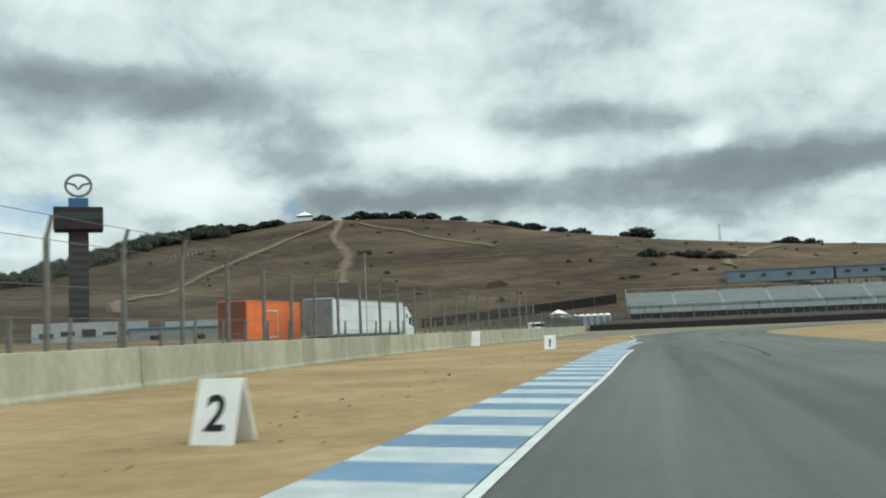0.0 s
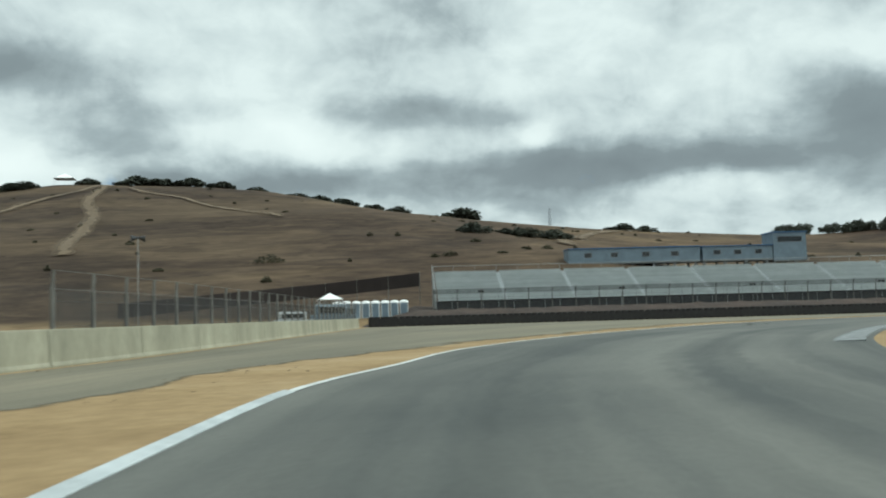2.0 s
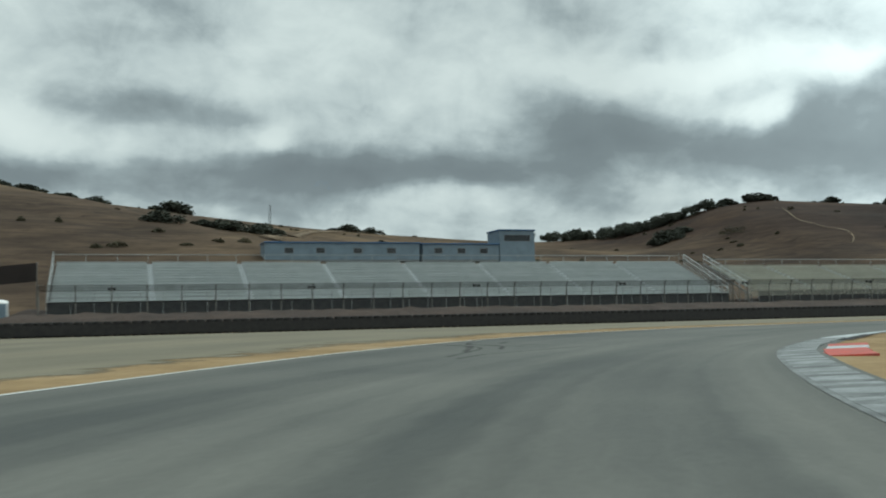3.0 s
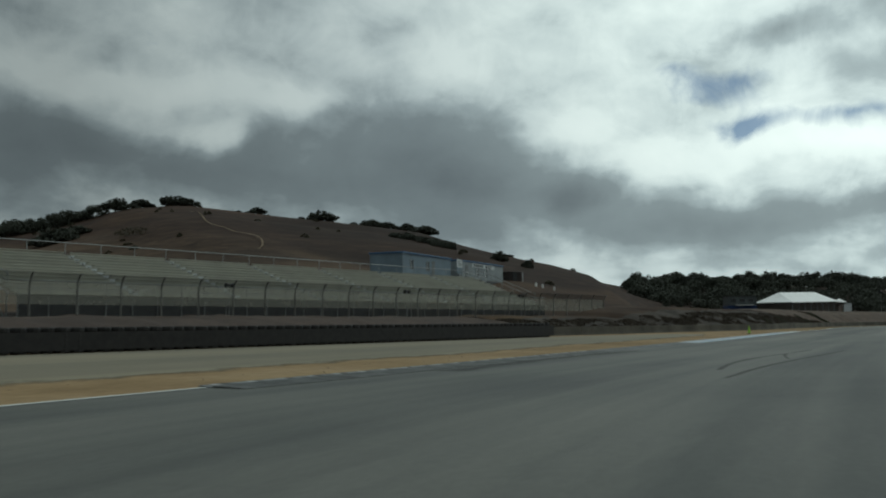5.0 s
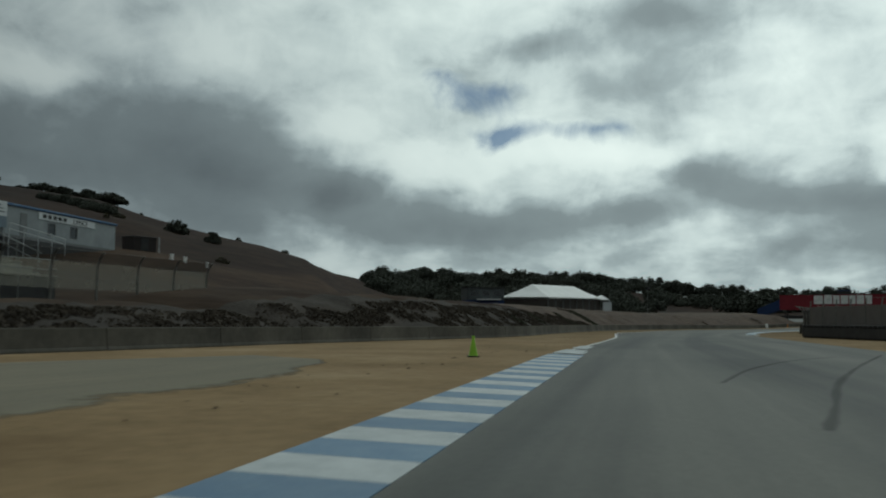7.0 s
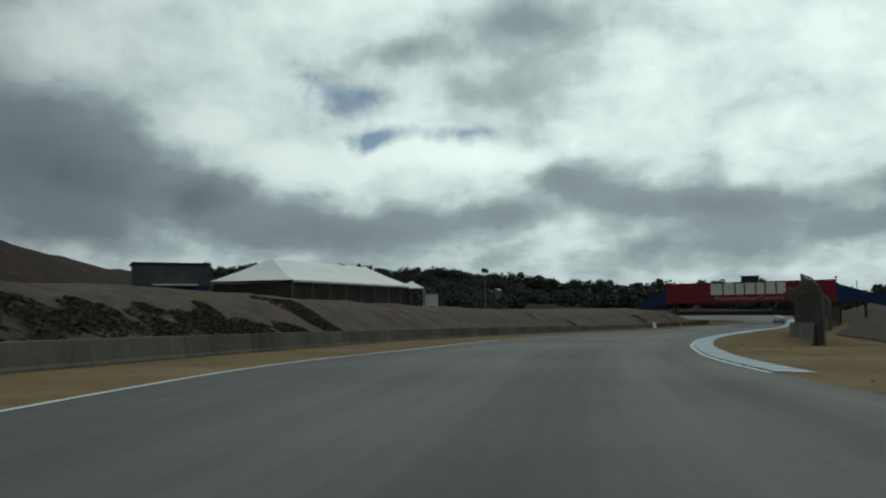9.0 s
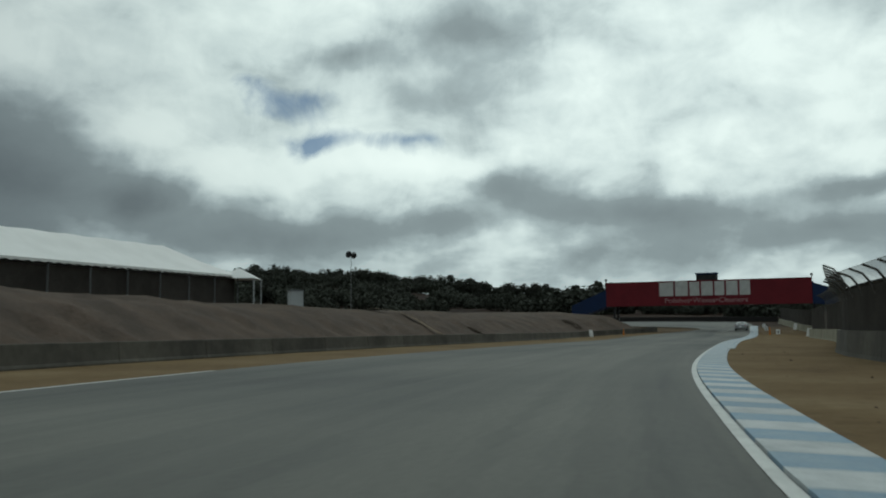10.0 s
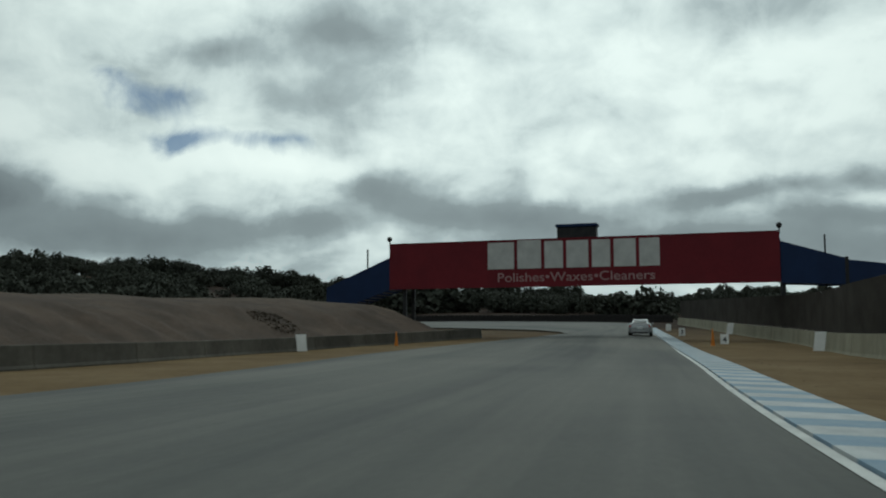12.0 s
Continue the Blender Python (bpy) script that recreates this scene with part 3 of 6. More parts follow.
def road_height(x):
    """The road lies a little proud of the rising land."""
    return climb(x) + 0.12 * min(1.0, max(0.0, x - 335) / 40)


def hill(x, y):
    """The height of the ground."""
    az, r = compass((x, y)), math.hypot(x - MID.x, y - MID.y)
    keys = [s[0] for s in SKYLINE]
    top_r = np.interp(az, [keys[-1] - 360, *keys, keys[0] + 360], [SKYLINE[-1][1], *[s[1] for s in SKYLINE], SKYLINE[0][1]])
    top_z = np.interp(az, [keys[-1] - 360, *keys, keys[0] + 360], [SKYLINE[-1][2], *[s[2] for s in SKYLINE], SKYLINE[0][2]])
    foot = np.interp(az, [f[0] for f in FEET], [f[1] for f in FEET])
    s = (r - foot) / (top_r - foot)
    grade = climb(x)
    if s <= 0:
        return grade
    lumps = 0.0
    if s < 1.6:
        k = min(1.0, s * 2.2) * min(1.0, abs(1 - s) * 4)
        lumps = k * 2.4 * noise.fractal(Vector((x * 0.012, y * 0.012, 0.3)), 0.9, 2.0, 4)
    if s < 1:
        lumps += 1.5 * math.exp(-((x - 236) / 20) ** 2 - ((y - 169) / 9) ** 2)  # a shoulder beyond the cabins
        return float(top_z * (0.82 * s + 0.18 * s * s * (3 - 2 * s)) + lumps + grade * (1 - s))
    return float(top_z * (0.45 + 0.55 * math.exp(-((s - 1) * 1.6) ** 2)) + lumps)


def make_ground():
    bm = bmesh.new()
    turns = 288
    radii = [0, 14, 28, 36, 44, 50, 56, 62, 68, 75, 82, 90, 98, 106, 115, 124, 134, 144, 155, 166, 178, 190, 204, 218, 233, 249, 265, 280, 295, 310, 325, 340, 355, 370,
             385, 400, 418, 436, 456, 480, 510, 545, 580, 620, 680, 760, 900, 1150, 1600, 2400, 3400, 4600]
    rows = []
    for r in radii:
        row = []
        for k in range(1 if r == 0 else turns):
            a = 2 * math.pi * k / turns
            x, y = MID.x + r * math.sin(a), MID.y + r * math.cos(a)
            row.append(bm.verts.new((x, y, hill(x, y))))
        rows.append(row)
    for inner, outer in zip(rows, rows[1:]):
        for k in range(turns):
            if len(inner) == 1:
                bm.faces.new((inner[0], outer[k], outer[(k + 1) % turns]))
            else:
                bm.faces.new((inner[k], outer[k], outer[(k + 1) % turns], inner[(k + 1) % turns]))
    ground = sheet("ground", bm, EARTH, "tan dirt verges and brown dry-grass hills", "ground")
    for f in ground.data.polygons:
        f.use_smooth = True


make_ground()

LEFT = curved([(-13, -42), (-6, -12), (-1.2, 5), (3.3, 20), (6.8, 32), (11, 45.3), (14.5, 55), (17.32, 66.5), (19.5, 74.4), (22.25, 80.3), (25.3, 87), (31, 95.2),
               (38, 103), (47, 111.5), (57, 118.5), (68, 123), (80, 124.6), (100, 123.9), (120, 123.3), (140, 122.95), (158, 122.75), (171, 122.6), (180, 122.1), (205, 121),
               (230, 121), (247, 118.3), (264, 115.3), (280, 111.3), (306, 102.5), (330, 93.2), (343, 89), (354, 85.8), (362, 82.5), (368, 79.2), (375.4, 74.3), (382, 70), (390, 65.9), (396, 64.6), (402, 65), (407, 67.2),
               (416, 76), (422, 95), (425, 125)])
RIGHT = curved([(-1, -42), (6, -12), (10.5, 5), (14.5, 20), (18, 33), (21, 45), (23.5, 54), (27, 65), (31, 74.5), (36.2, 82.3), (41, 88), (46.3, 93.6), (53.4, 100),
                (59.5, 103.9), (65, 106.8), (74, 110.3), (86, 112.2), (105, 112.6), (125, 112.2), (150, 111.5), (175, 110.5), (200, 110), (218, 109.6), (233, 108.7), (243, 107.2),
                (252, 105.4), (269, 101), (293, 93.2), (320, 83.8), (340, 76), (357, 69.5), (375, 63), (395, 56), (412, 50), (430, 44), (446, 42), (455, 51), (459, 70), (460, 125)])
road_bm = between(LEFT, RIGHT, 320, 0.012)
for v in road_bm.verts:
    v.co.z += road_height(v.co.x)
sheet("road", road_bm, ASPHALT, "grey worn racetrack asphalt with darker driving line", "road")
DIRT_EDGE = curved([(10, 70), (15.6, 73), (18.5, 81), (22.3, 87), (27.5, 94), (36, 104), (46, 114.5), (57, 122.5), (69, 127.5), (84, 129), (104, 127.9), (128, 127.4), (145, 127.0), (158, 127.2), (165, 129)])
WALL_LINE = curved([(-16, -12), (-8.5, 14), (-4.3, 30), (-2.6, 38), (0.6, 48.6), (3.6, 57.3), (6.8, 66.6), (11.6, 78.5), (15.6, 90), (20, 106), (33.5, 158.5)])
TYRE_LINE = [Vector((34.6, 158.4, 0)), Vector((151.9, 137.7, 0))]
OUTER_EDGE = curved([(7.8, 67.3), (12.2, 78.5), (16.2, 90), (20.6, 106), (33, 152), (36, 157.4), (60, 153.5), (90, 148), (120, 142.8), (148, 137.7), (158, 135), (166, 131)])


def frayed(line, amount, seed, step=0.6):
    """The line with a ragged run."""
    return [p + left_of(d) * amount * noise.fractal(Vector((p.x * 0.35, p.y * 0.35, seed)), 0.8, 2.0, 4) for p, d in along(line, step)]


sheet("pavement", between([p - left_of(d) * 0.5 for p, d in along(frayed(DIRT_EDGE, 0.4, 2), 1.0)], OUTER_EDGE, 330, 0.006), RUNOFF, "brown-grey asphalt runoff beside the racetrack", "runoff")


def kerb(name, line, near, far, start, end, colours, label, block=0.9):
    """A low painted kerb of blocks set beside the road edge."""
    top = thing(name, label, "kerb", kind="structure")
    first = {}
    for i, (p, d) in enumerate(along(line, block, start, end)):
        mat = colours[i % len(colours)]
        turn = math.degrees(math.atan2(d.y, d.x))
        rise = math.degrees(math.atan2(road_height(p.x + d.x * block) - road_height(p.x), block))
        m = pose(p.x, p.y, road_height(p.x), 0, -rise, turn)
        if mat.name in first:
            again(first[mat.name], m)
            continue
        bm = bmesh.new()
        prof = [(near, 0.0), (near, 0.02), (far, 0.055), (far, 0.0)]
        ends = [[bm.verts.new((x, y, z)) for y, z in prof] for x in (0.005, block - 0.005)]
        bm.faces.new(ends[0])
        bm.faces.new(ends[1][::-1])
        for a in range(4):
            bm.faces.new((ends[0][a], ends[0][(a + 1) % 4], ends[1][(a + 1) % 4], ends[1][a]))
        first[mat.name] = part("kerb_block", bm, mat, top)
        first[mat.name].matrix_basis = m


def nearest(line, x, y):
    """How far along a line its place nearest to (x, y) lies."""
    best, gone, at = 1e9, 0.0, 0.0
    for a, b in zip(line, line[1:]):
        if (a - Vector((x, y, 0))).length < best:
            best, at = (a - Vector((x, y, 0))).length, gone
        gone += (b - a).length
    return at


sheet("white_line", strip([p for p, d in along(LEFT, 1.0, 120.0, nearest(LEFT, 268, 114.5))], 0.0, -0.16, 0.02), PAINT_WHITE, "white painted edge line on the asphalt", "road line")
ENTRY = nearest(LEFT, -4, -5)
ENTRY_STEP = ENTRY + 0.9 * math.ceil((nearest(LEFT, 8.6, 37.6) - ENTRY) / 0.9)
kerb("kerb", LEFT, -1.3, -0.04, ENTRY, ENTRY_STEP - 0.45, (KERB_WHITE, KERB_BLUE), "wide blue and white striped kerb, worn by tyres")
kerb("kerb", LEFT, -1.0, 0.08, ENTRY_STEP, nearest(LEFT, 12.2, 48.5), (KERB_WHITE, KERB_BLUE), "blue and white striped kerb, worn by tyres")
kerb("kerb", LEFT, -0.17, -0.03, nearest(LEFT, 12.6, 49.8), 119.6, (KERB_WHITE,), "narrow white kerb curving beside the dirt")
kerb("kerb", LEFT, -1.0, -0.26, nearest(LEFT, 95, 124), nearest(LEFT, 116, 123.4), (SCUFFED,), "flat dark rubber-stained exit kerb", 0.5)
kerb("kerb", LEFT, -0.25, 0.05, nearest(LEFT, 95, 124), nearest(LEFT, 116, 123.4), (WORN_KERB, PALE_KERB, SCUFFED, WORN_KERB), "crumbled pale grey edge of a kerb beside dirt", 0.23)
kerb("kerb", LEFT, -0.9, 0.05, nearest(LEFT, 116.2, 123.4), nearest(LEFT, 130.6, 123.1), (SCUFFED, WORN_KERB), "scuffed grey finely ridged exit kerb", 0.18)
kerb("kerb", LEFT, -1.05, 0.05, nearest(LEFT, 131, 123.1), nearest(LEFT, 170, 122.6), (KERB_WHITE, KERB_BLUE), "blue and white striped exit kerb beside dirt")
for start, end, wide in ((170.6, 173, 0.92), (173.2, 175.6, 0.74), (175.8, 179, 0.5)):
    kerb("kerb", LEFT, -wide, 0.05, nearest(LEFT, start, 122.5), nearest(LEFT, end, 122.3), (KERB_WHITE,), "plain white tapering end of an exit kerb", 0.6)
kerb("kerb", RIGHT, -0.78, 0.08, nearest(RIGHT, 226, 109), nearest(RIGHT, 291, 94), (KERB_WHITE, KERB_PALE_BLUE), "blue and white striped inside kerb beside dirt")
kerb("kerb", RIGHT, -1.03, 0.08, nearest(RIGHT, 291.5, 93.8), nearest(RIGHT, 410, 50.8), (KERB_WHITE, KERB_PALE_BLUE), "wide blue and white striped kerb along the straight")
kerb("kerb", RIGHT, 0.98, 0.2, nearest(RIGHT, 36, 82), nearest(RIGHT, 62, 105.3), (WORN_KERB, PALE_KERB, WORN_KERB, PALE_KERB, PALE_KERB), "scuffed grey and white striped inside kerb", 0.4)
tail = along(RIGHT, 0.5, nearest(RIGHT, 61.6, 105.1), nearest(RIGHT, 73, 110))
sheet("kerb_tail", between([p + left_of(d) * (0.12 + 0.86 * (1 - i / len(tail)) ** 1.3) for i, (p, d) in enumerate(tail)], [p + left_of(d) * 0.1 for p, d in tail], len(tail), 0.026), KERB_WHITE, "worn white painted tail of an inside kerb", "kerb")
kerb("kerb", RIGHT, 0.02, -0.95, nearest(RIGHT, 51.5, 98.4), nearest(RIGHT, 56.6, 102), (KERB_RED, KERB_RED, KERB_WHITE), "faded red raised kerb beside dirt", 1.6)
sheet("white_line", strip([p for p, d in along(RIGHT, 1.0, nearest(RIGHT, 36, 82), nearest(RIGHT, 62, 105.3))], 0.975, 1.08, 0.018), WORN_KERB, "thin worn white line along an inside kerb", "road line")

sheet("white_line", strip([p for p, d in along(RIGHT, 1.0, nearest(RIGHT, 226, 109), nearest(RIGHT, 410, 50.8))], 0.22, 0.09, 0.02), PAINT_WHITE, "white painted line on the road side of a kerb", "road line")
sheet("white_line", strip([p for p, d in along(LEFT, 1.0, ENTRY, ENTRY_STEP + 0.5)], -1.32, -1.42, 0.02), PAINT_WHITE, "thin white painted line along a striped kerb", "road line")


# ---------------------------------------------------------------- walls, fences and tyre barriers


def concrete_wall(name, line, start, end, label, panel=6.0, high=0.98, mat=CONCRETE):
    top = thing(name, label, "barrier wall", kind="structure")
    bm = bmesh.new()
    prof = [(-0.2, 0), (-0.2, 0.05), (-0.15, 0.14), (-0.1, high - 0.02), (-0.08, high), (0.08, high), (0.15, 0.14), (0.2, 0)]
    ends = [[bm.verts.new((x, y, z)) for y, z in prof] for x in (0.02, panel - 0.02)]
    bm.faces.new(ends[0])
    bm.faces.new(ends[1][::-1])
    for a in range(8):
        bm.faces.new((ends[0][a], ends[0][(a + 1) % 8], ends[1][(a + 1) % 8], ends[1][a]))
    first = None
    spots = along(line, panel, start, end)
    for (p, d), (q, _) in zip(spots, spots[1:]):
        rise = math.degrees(math.atan2(climb(q.x) - climb(p.x), panel))
        m = pose(p.x, p.y, climb(p.x), 0, -rise, math.degrees(math.atan2(q.y - p.y, q.x - p.x)))
        if first:
            again(first, m), again(seam, m)
        else:
            first = part("concrete_panel", bm, mat, top)
            first.matrix_basis = m
            seam = part("joint", boxed(-0.02, -0.06, 0.0, 0.02, 0.06, high - 0.06), RUBBER, top, "dark open joint")
            seam.matrix_basis = m


def mesh_fence(name, line, start, end, label, step=3.0, foot=0.9, high=3.4, bent=0.5, side=-1, cloth=None, cloth_top=None, cloth_foot=None, thick=0.068, cloth_off=-0.03):
    """Posts with their tops bent towards the track, rails and woven wire. side: -1 bends to the right of the line."""
    top = thing(name, label, "fence", kind="structure")
    spots = along(line, step, start, end)
    bm = bmesh.new()
    if bent > 0.3:
        arm = [(0, 0, high - 0.95), (0, side * bent * 0.16, high - 0.55), (0, side * bent * 0.5, high - 0.18), (0, side * bent, high)]
        tube(bm, (0, 0, foot - 0.9), arm[0], thick)
        for a, b in zip(arm, arm[1:]):
            tube(bm, a, b, thick * 0.8, sides=6)
    else:
        tube(bm, (0, 0, foot - 0.9), (0, 0, high - 0.45), thick)
        tube(bm, (0, 0, high - 0.47), (0, side * bent, high), thick * 0.8, sides=6)
    post = None
    for p, d in spots:
        m = pose(p.x, p.y, climb(p.x), 0, 0, math.degrees(math.atan2(d.y, d.x)))
        if post:
            again(post, m)
        else:
            post = part("post", bm, POST_STEEL, top)
            post.matrix_basis = m
    for z, off in ((foot + 0.15, 0), ((foot + high) / 2, 0), (high - 0.5, 0), (high, side * bent)):
        bm = bmesh.new()
        for (p, d), (q, e) in zip(spots, spots[1:]):
            a, b = p + left_of(d) * off, q + left_of(e) * off
            tube(bm, (a.x, a.y, z + climb(a.x)), (b.x, b.y, z + climb(b.x)), 0.008, sides=4)
        part("rail", bm, POST_STEEL, top)
    line2 = [p for p, _ in spots]
    part("wire_mesh", strip(line2, 0.02, 0.02, foot, high - 0.47), MESH_WIRE, top)
    if bent > 0.3:
        part("top_wire_mesh", strip(line2, side * bent * 0.16, side * bent, high - 0.55, high), MESH_DARK, top)
    if cloth:
        part("windbreak_cloth", strip(line2, cloth_off, cloth_off, foot if cloth_foot is None else cloth_foot, cloth_top), cloth, top, "dark windbreak cloth tied to the wire")


def tyre_barrier(name, line, start, end, label, high=1.1):
    """Stacks of tyres side by side, with a belt strapped along them."""
    top = thing(name, label, "tyre barrier", kind="structure")
    bm = bmesh.new()
    rings = 5
    t = high / rings
    for k in range(rings):
        z = t * (k + 0.5)
        prof = [(0.2, z - t * 0.3), (0.28, z - t * 0.5), (0.33, z - t * 0.3), (0.33, z + t * 0.3), (0.28, z + t * 0.5), (0.2, z + t * 0.3)]
        loops = [[bm.verts.new((r * math.cos(a * math.pi / 5), r * math.sin(a * math.pi / 5), h)) for a in range(10)] for r, h in prof]
        for a, b in zip(loops, loops[1:]):
            for i in range(10):
                bm.faces.new((a[i], a[(i + 1) % 10], b[(i + 1) % 10], b[i]))
    first = None
    rnd = random.Random(4)
    for p, d in along(line, 0.66, start, end):
        m = pose(p.x + rnd.uniform(-0.04, 0.04), p.y + rnd.uniform(-0.05, 0.05), 0, 0, 0, rnd.uniform(0, 360))
        if first:
            again(first, m)
        else:
            first = part("tyre_stack", bm, RUBBER, top)
            first.matrix_basis = m
    spots = [p for p, _ in along(line, 4.0, start, end)] + [line[-1] + (line[-1] - line[-2]).normalized() * 0.3]
    part("belt", strip(spots, -0.36, -0.36, 0.12, high - 0.2), RUBBER, top, "black conveyor belt strapped to the tyres")


concrete_wall("wall_left", WALL_LINE, 0.0, None, "long stained pale concrete barrier with panel joints")
FENCE_LINE = [p + left_of(d) * 0.32 for p, d in along(WALL_LINE, 1.0)]
mesh_fence("fence_left", FENCE_LINE, 12.0, nearest(FENCE_LINE, 13, 85), "galvanised debris fence with bent-over post tops behind a concrete wall", high=3.85, bent=0.14)
mesh_fence("fence_left", FENCE_LINE, nearest(FENCE_LINE, 13.5, 87), None, "lower dark wire fence with straight posts behind a concrete wall", step=2.4, high=2.55, bent=0.03, cloth=MESH_DARK, cloth_top=2.0)
mesh_fence("fence_low", [p + left_of(d) * 2.6 for p, d in along(WALL_LINE, 1.0)], 30.0, nearest(WALL_LINE, 12, 80), "low chain-link fence with a top rail beside parked trailers", step=2.4, foot=0.1, high=1.8, bent=0.02)
tyre_barrier("tyre_wall", [TYRE_LINE[0], TYRE_LINE[1]], 0.0, None, "long black stacked-tyre barrier")
WALL_FAR = curved([(156, 139.6), (169.6, 136.4), (181.5, 134), (193, 130.6), (206, 127.8), (225, 126.6), (249, 124), (273, 119.6), (297, 112.6), (322, 103.6), (345, 95.2), (355, 91.9), (362, 88.9), (368, 85.5), (376, 80), (387, 72.6)])
concrete_wall("wall_far", WALL_FAR, 0.0, None, "weathered low concrete barrier under a dirt bank", high=0.74, mat=STAINED_CONCRETE)
WALL_RIGHT = curved([(248, 101.2), (255, 98.9), (261.5, 97), (270, 94.9), (279, 92.4), (288, 88.6), (304, 81.5), (320, 75), (346, 66.2), (356, 61.8), (365, 57.8), (373, 54.7), (390, 50), (412, 43), (436, 36)])
concrete_wall("wall_right", WALL_RIGHT, 0.0, 61.0, "weathered dark-stained concrete barrier under windbreak cloth", high=0.95, mat=STAINED_CONCRETE)
concrete_wall("wall_right", WALL_RIGHT, 60.0, None, "pale concrete barrier beside dirt verge", high=0.95)
RIGHT_FENCE = [p - left_of(d) * 0.3 for p, d in along(WALL_RIGHT, 1.0)]
for start, end, high, cloth in ((0.0, 35.2, 3.05, 2.65), (35.2, 66.0, 3.75, 3.0), (66.0, 88.0, 4.1, 3.1)):
    mesh_fence("fence_right", RIGHT_FENCE, start, end, "tall debris fence with curved post tops and black windbreak cloth", step=2.2, thick=0.05, high=high, bent=0.85, side=1, cloth=SCREEN_CLOTH, cloth_top=cloth, cloth_off=0.07)
mesh_fence("fence_right", RIGHT_FENCE, 88.0, None, "dark windbreak cloth on a straight-posted fence", step=2.6, high=3.2, bent=0.02, side=1, cloth=SCREEN_CLOTH, cloth_top=3.15, cloth_off=0.1)
mesh_fence("fence_inside", curved([(218.5, 105.7), (204, 102.9), (190, 101), (170, 99.9)], 1.0), 0.0, None, "low fence of grey windbreak cloth behind tyres", step=2.4, foot=0.0, high=2.9, bent=0.05, side=1, cloth=GREY_CLOTH, cloth_top=2.4)
tyre_barrier("tyre_wall", curved([(217, 106.3), (204, 103.5), (190, 101.6), (170, 100.5)], 1.0), 0.0, None, "black tyre barrier inside the corner", 1.0)

# ---------------------------------------------------------------- banks of earth


def settle(x):
    """How far the far bank sinks towards its western end, as a share of its height."""
    return 0.64 + 0.36 * np.clip((x - 180) / 12, 0, 1) - 0.2 * np.exp(-(((x - 183) / 1.2) ** 2))


def bank(name, line, rise, mat, label, seed=1, swell=0.0, blunt=None, sink=False):
    """An uneven bank beside a line: rise is a list of (distance to the left, height). blunt: the end (0 or 1) that does not taper off."""
    noise.seed_set(seed)
    bm, last = bmesh.new(), None
    spots = along(line, 0.7)
    total = len(spots)
    for i, (p, d) in enumerate(spots):
        n = left_of(d)
        row = []
        ends = min(1.0, 1.0 if blunt == 0 else i / 10, 1.0 if blunt == 1 else (total - 1 - i) / 10)
        for k, (off, z) in enumerate(rise):
            q = p + n * off
            rough = noise.fractal(Vector((q.x * 0.16, q.y * 0.16, seed)), 1.0, 2.0, 4) if z > 0.15 else 0
            lump = 0.22 * noise.fractal(Vector((q.x * 0.7, q.y * 0.7, seed + 3)), 0.7, 2.0, 5) if 0.15 < z < 2.9 else 0
            gully = abs(noise.noise(Vector((q.x * 0.9, q.y * 0.9, seed + 7)))) if 0.15 < z < 2.8 else 0
            z *= float(settle(q.x)) if sink else 1.0
            row.append(bm.verts.new((q.x, q.y, max(-0.1, (z + 0.07 * z * rough - 0.16 * gully + lump) * ends) + climb(q.x) + swell * (z / 3) * math.exp(-((q.x - 266) / 17) ** 2))))
        if last:
            for a, b, c, e in zip(last, last[1:], row[1:], row):
                bm.faces.new((a, b, c, e))
        last = row
    ob = sheet(name, bm, mat, label, "bank")
    for f in ob.data.polygons:
        f.use_smooth = True


BANK_LINE = [p + left_of(d) * 0.5 for p, d in along(WALL_FAR, 1.0)]
BANK_RISE = [(0, 0.05), (0.6, 0.5), (1.2, 0.75), (1.8, 1.0), (2.5, 1.35), (3.2, 1.7), (3.9, 2.0), (4.6, 2.25), (6.2, 2.55), (8, 2.75), (10.5, 2.9), (14, 3.05), (20, 3.1), (28, 3.0), (40, 2.6), (60, 0.5)]
BRUSH_END = nearest(BANK_LINE, 238, 127)
bank("bank", [p for p, _ in along(BANK_LINE, 0.7, 0.0, BRUSH_END)], BANK_RISE[:9], DARK_BANK, "dark brown bank overgrown with dry brush", 3, 0.3, 1, True)
bank("bank", [p for p, _ in along(BANK_LINE, 0.7, 0.0, BRUSH_END)], BANK_RISE[8:], EARTH, "brown dry-grass shelf above a brushy bank", 3, 0.3, 1, True)
bank("bank", [p for p, _ in along(BANK_LINE, 0.7, BRUSH_END - 0.7)], BANK_RISE, PALE_BANK,
     "eroded brown dirt bank with patches of dry scrub", 3, 0.3, 0)
STAND_BANK = [p + left_of(d) * 0.5 for p, d in along([Vector((33.5, 159.2, 0)), Vector((152, 138.3, 0)), Vector((160, 138.8, 0))], 1.0)]
bank("bank", STAND_BANK, [(0, 0.05), (0.8, 0.6), (2.5, 1.1), (5, 1.45), (8, 1.65), (12, 1.7), (16, 1.8), (22, 2.1), (30, 2.4)], GRASS_BANK, "dry grass bank behind the tyre barrier", 5)
YARD_LINE = [p for p, _ in along(WALL_LINE, 1.0, 0.0, nearest(WALL_LINE, 4.6, 60))]
bank("bank", YARD_LINE, [(2.9, 0.03), (4.5, 0.4), (8, 0.8), (14, 1.15), (24, 1.3), (40, 1.3), (60, 0.9), (80, 0.1)], EARTH, "tan dirt yard rising behind a concrete barrier", 6)
RIGHT_BANK = [p - left_of(d) * 3.0 for p, d in along(WALL_RIGHT, 1.0)][::-1]
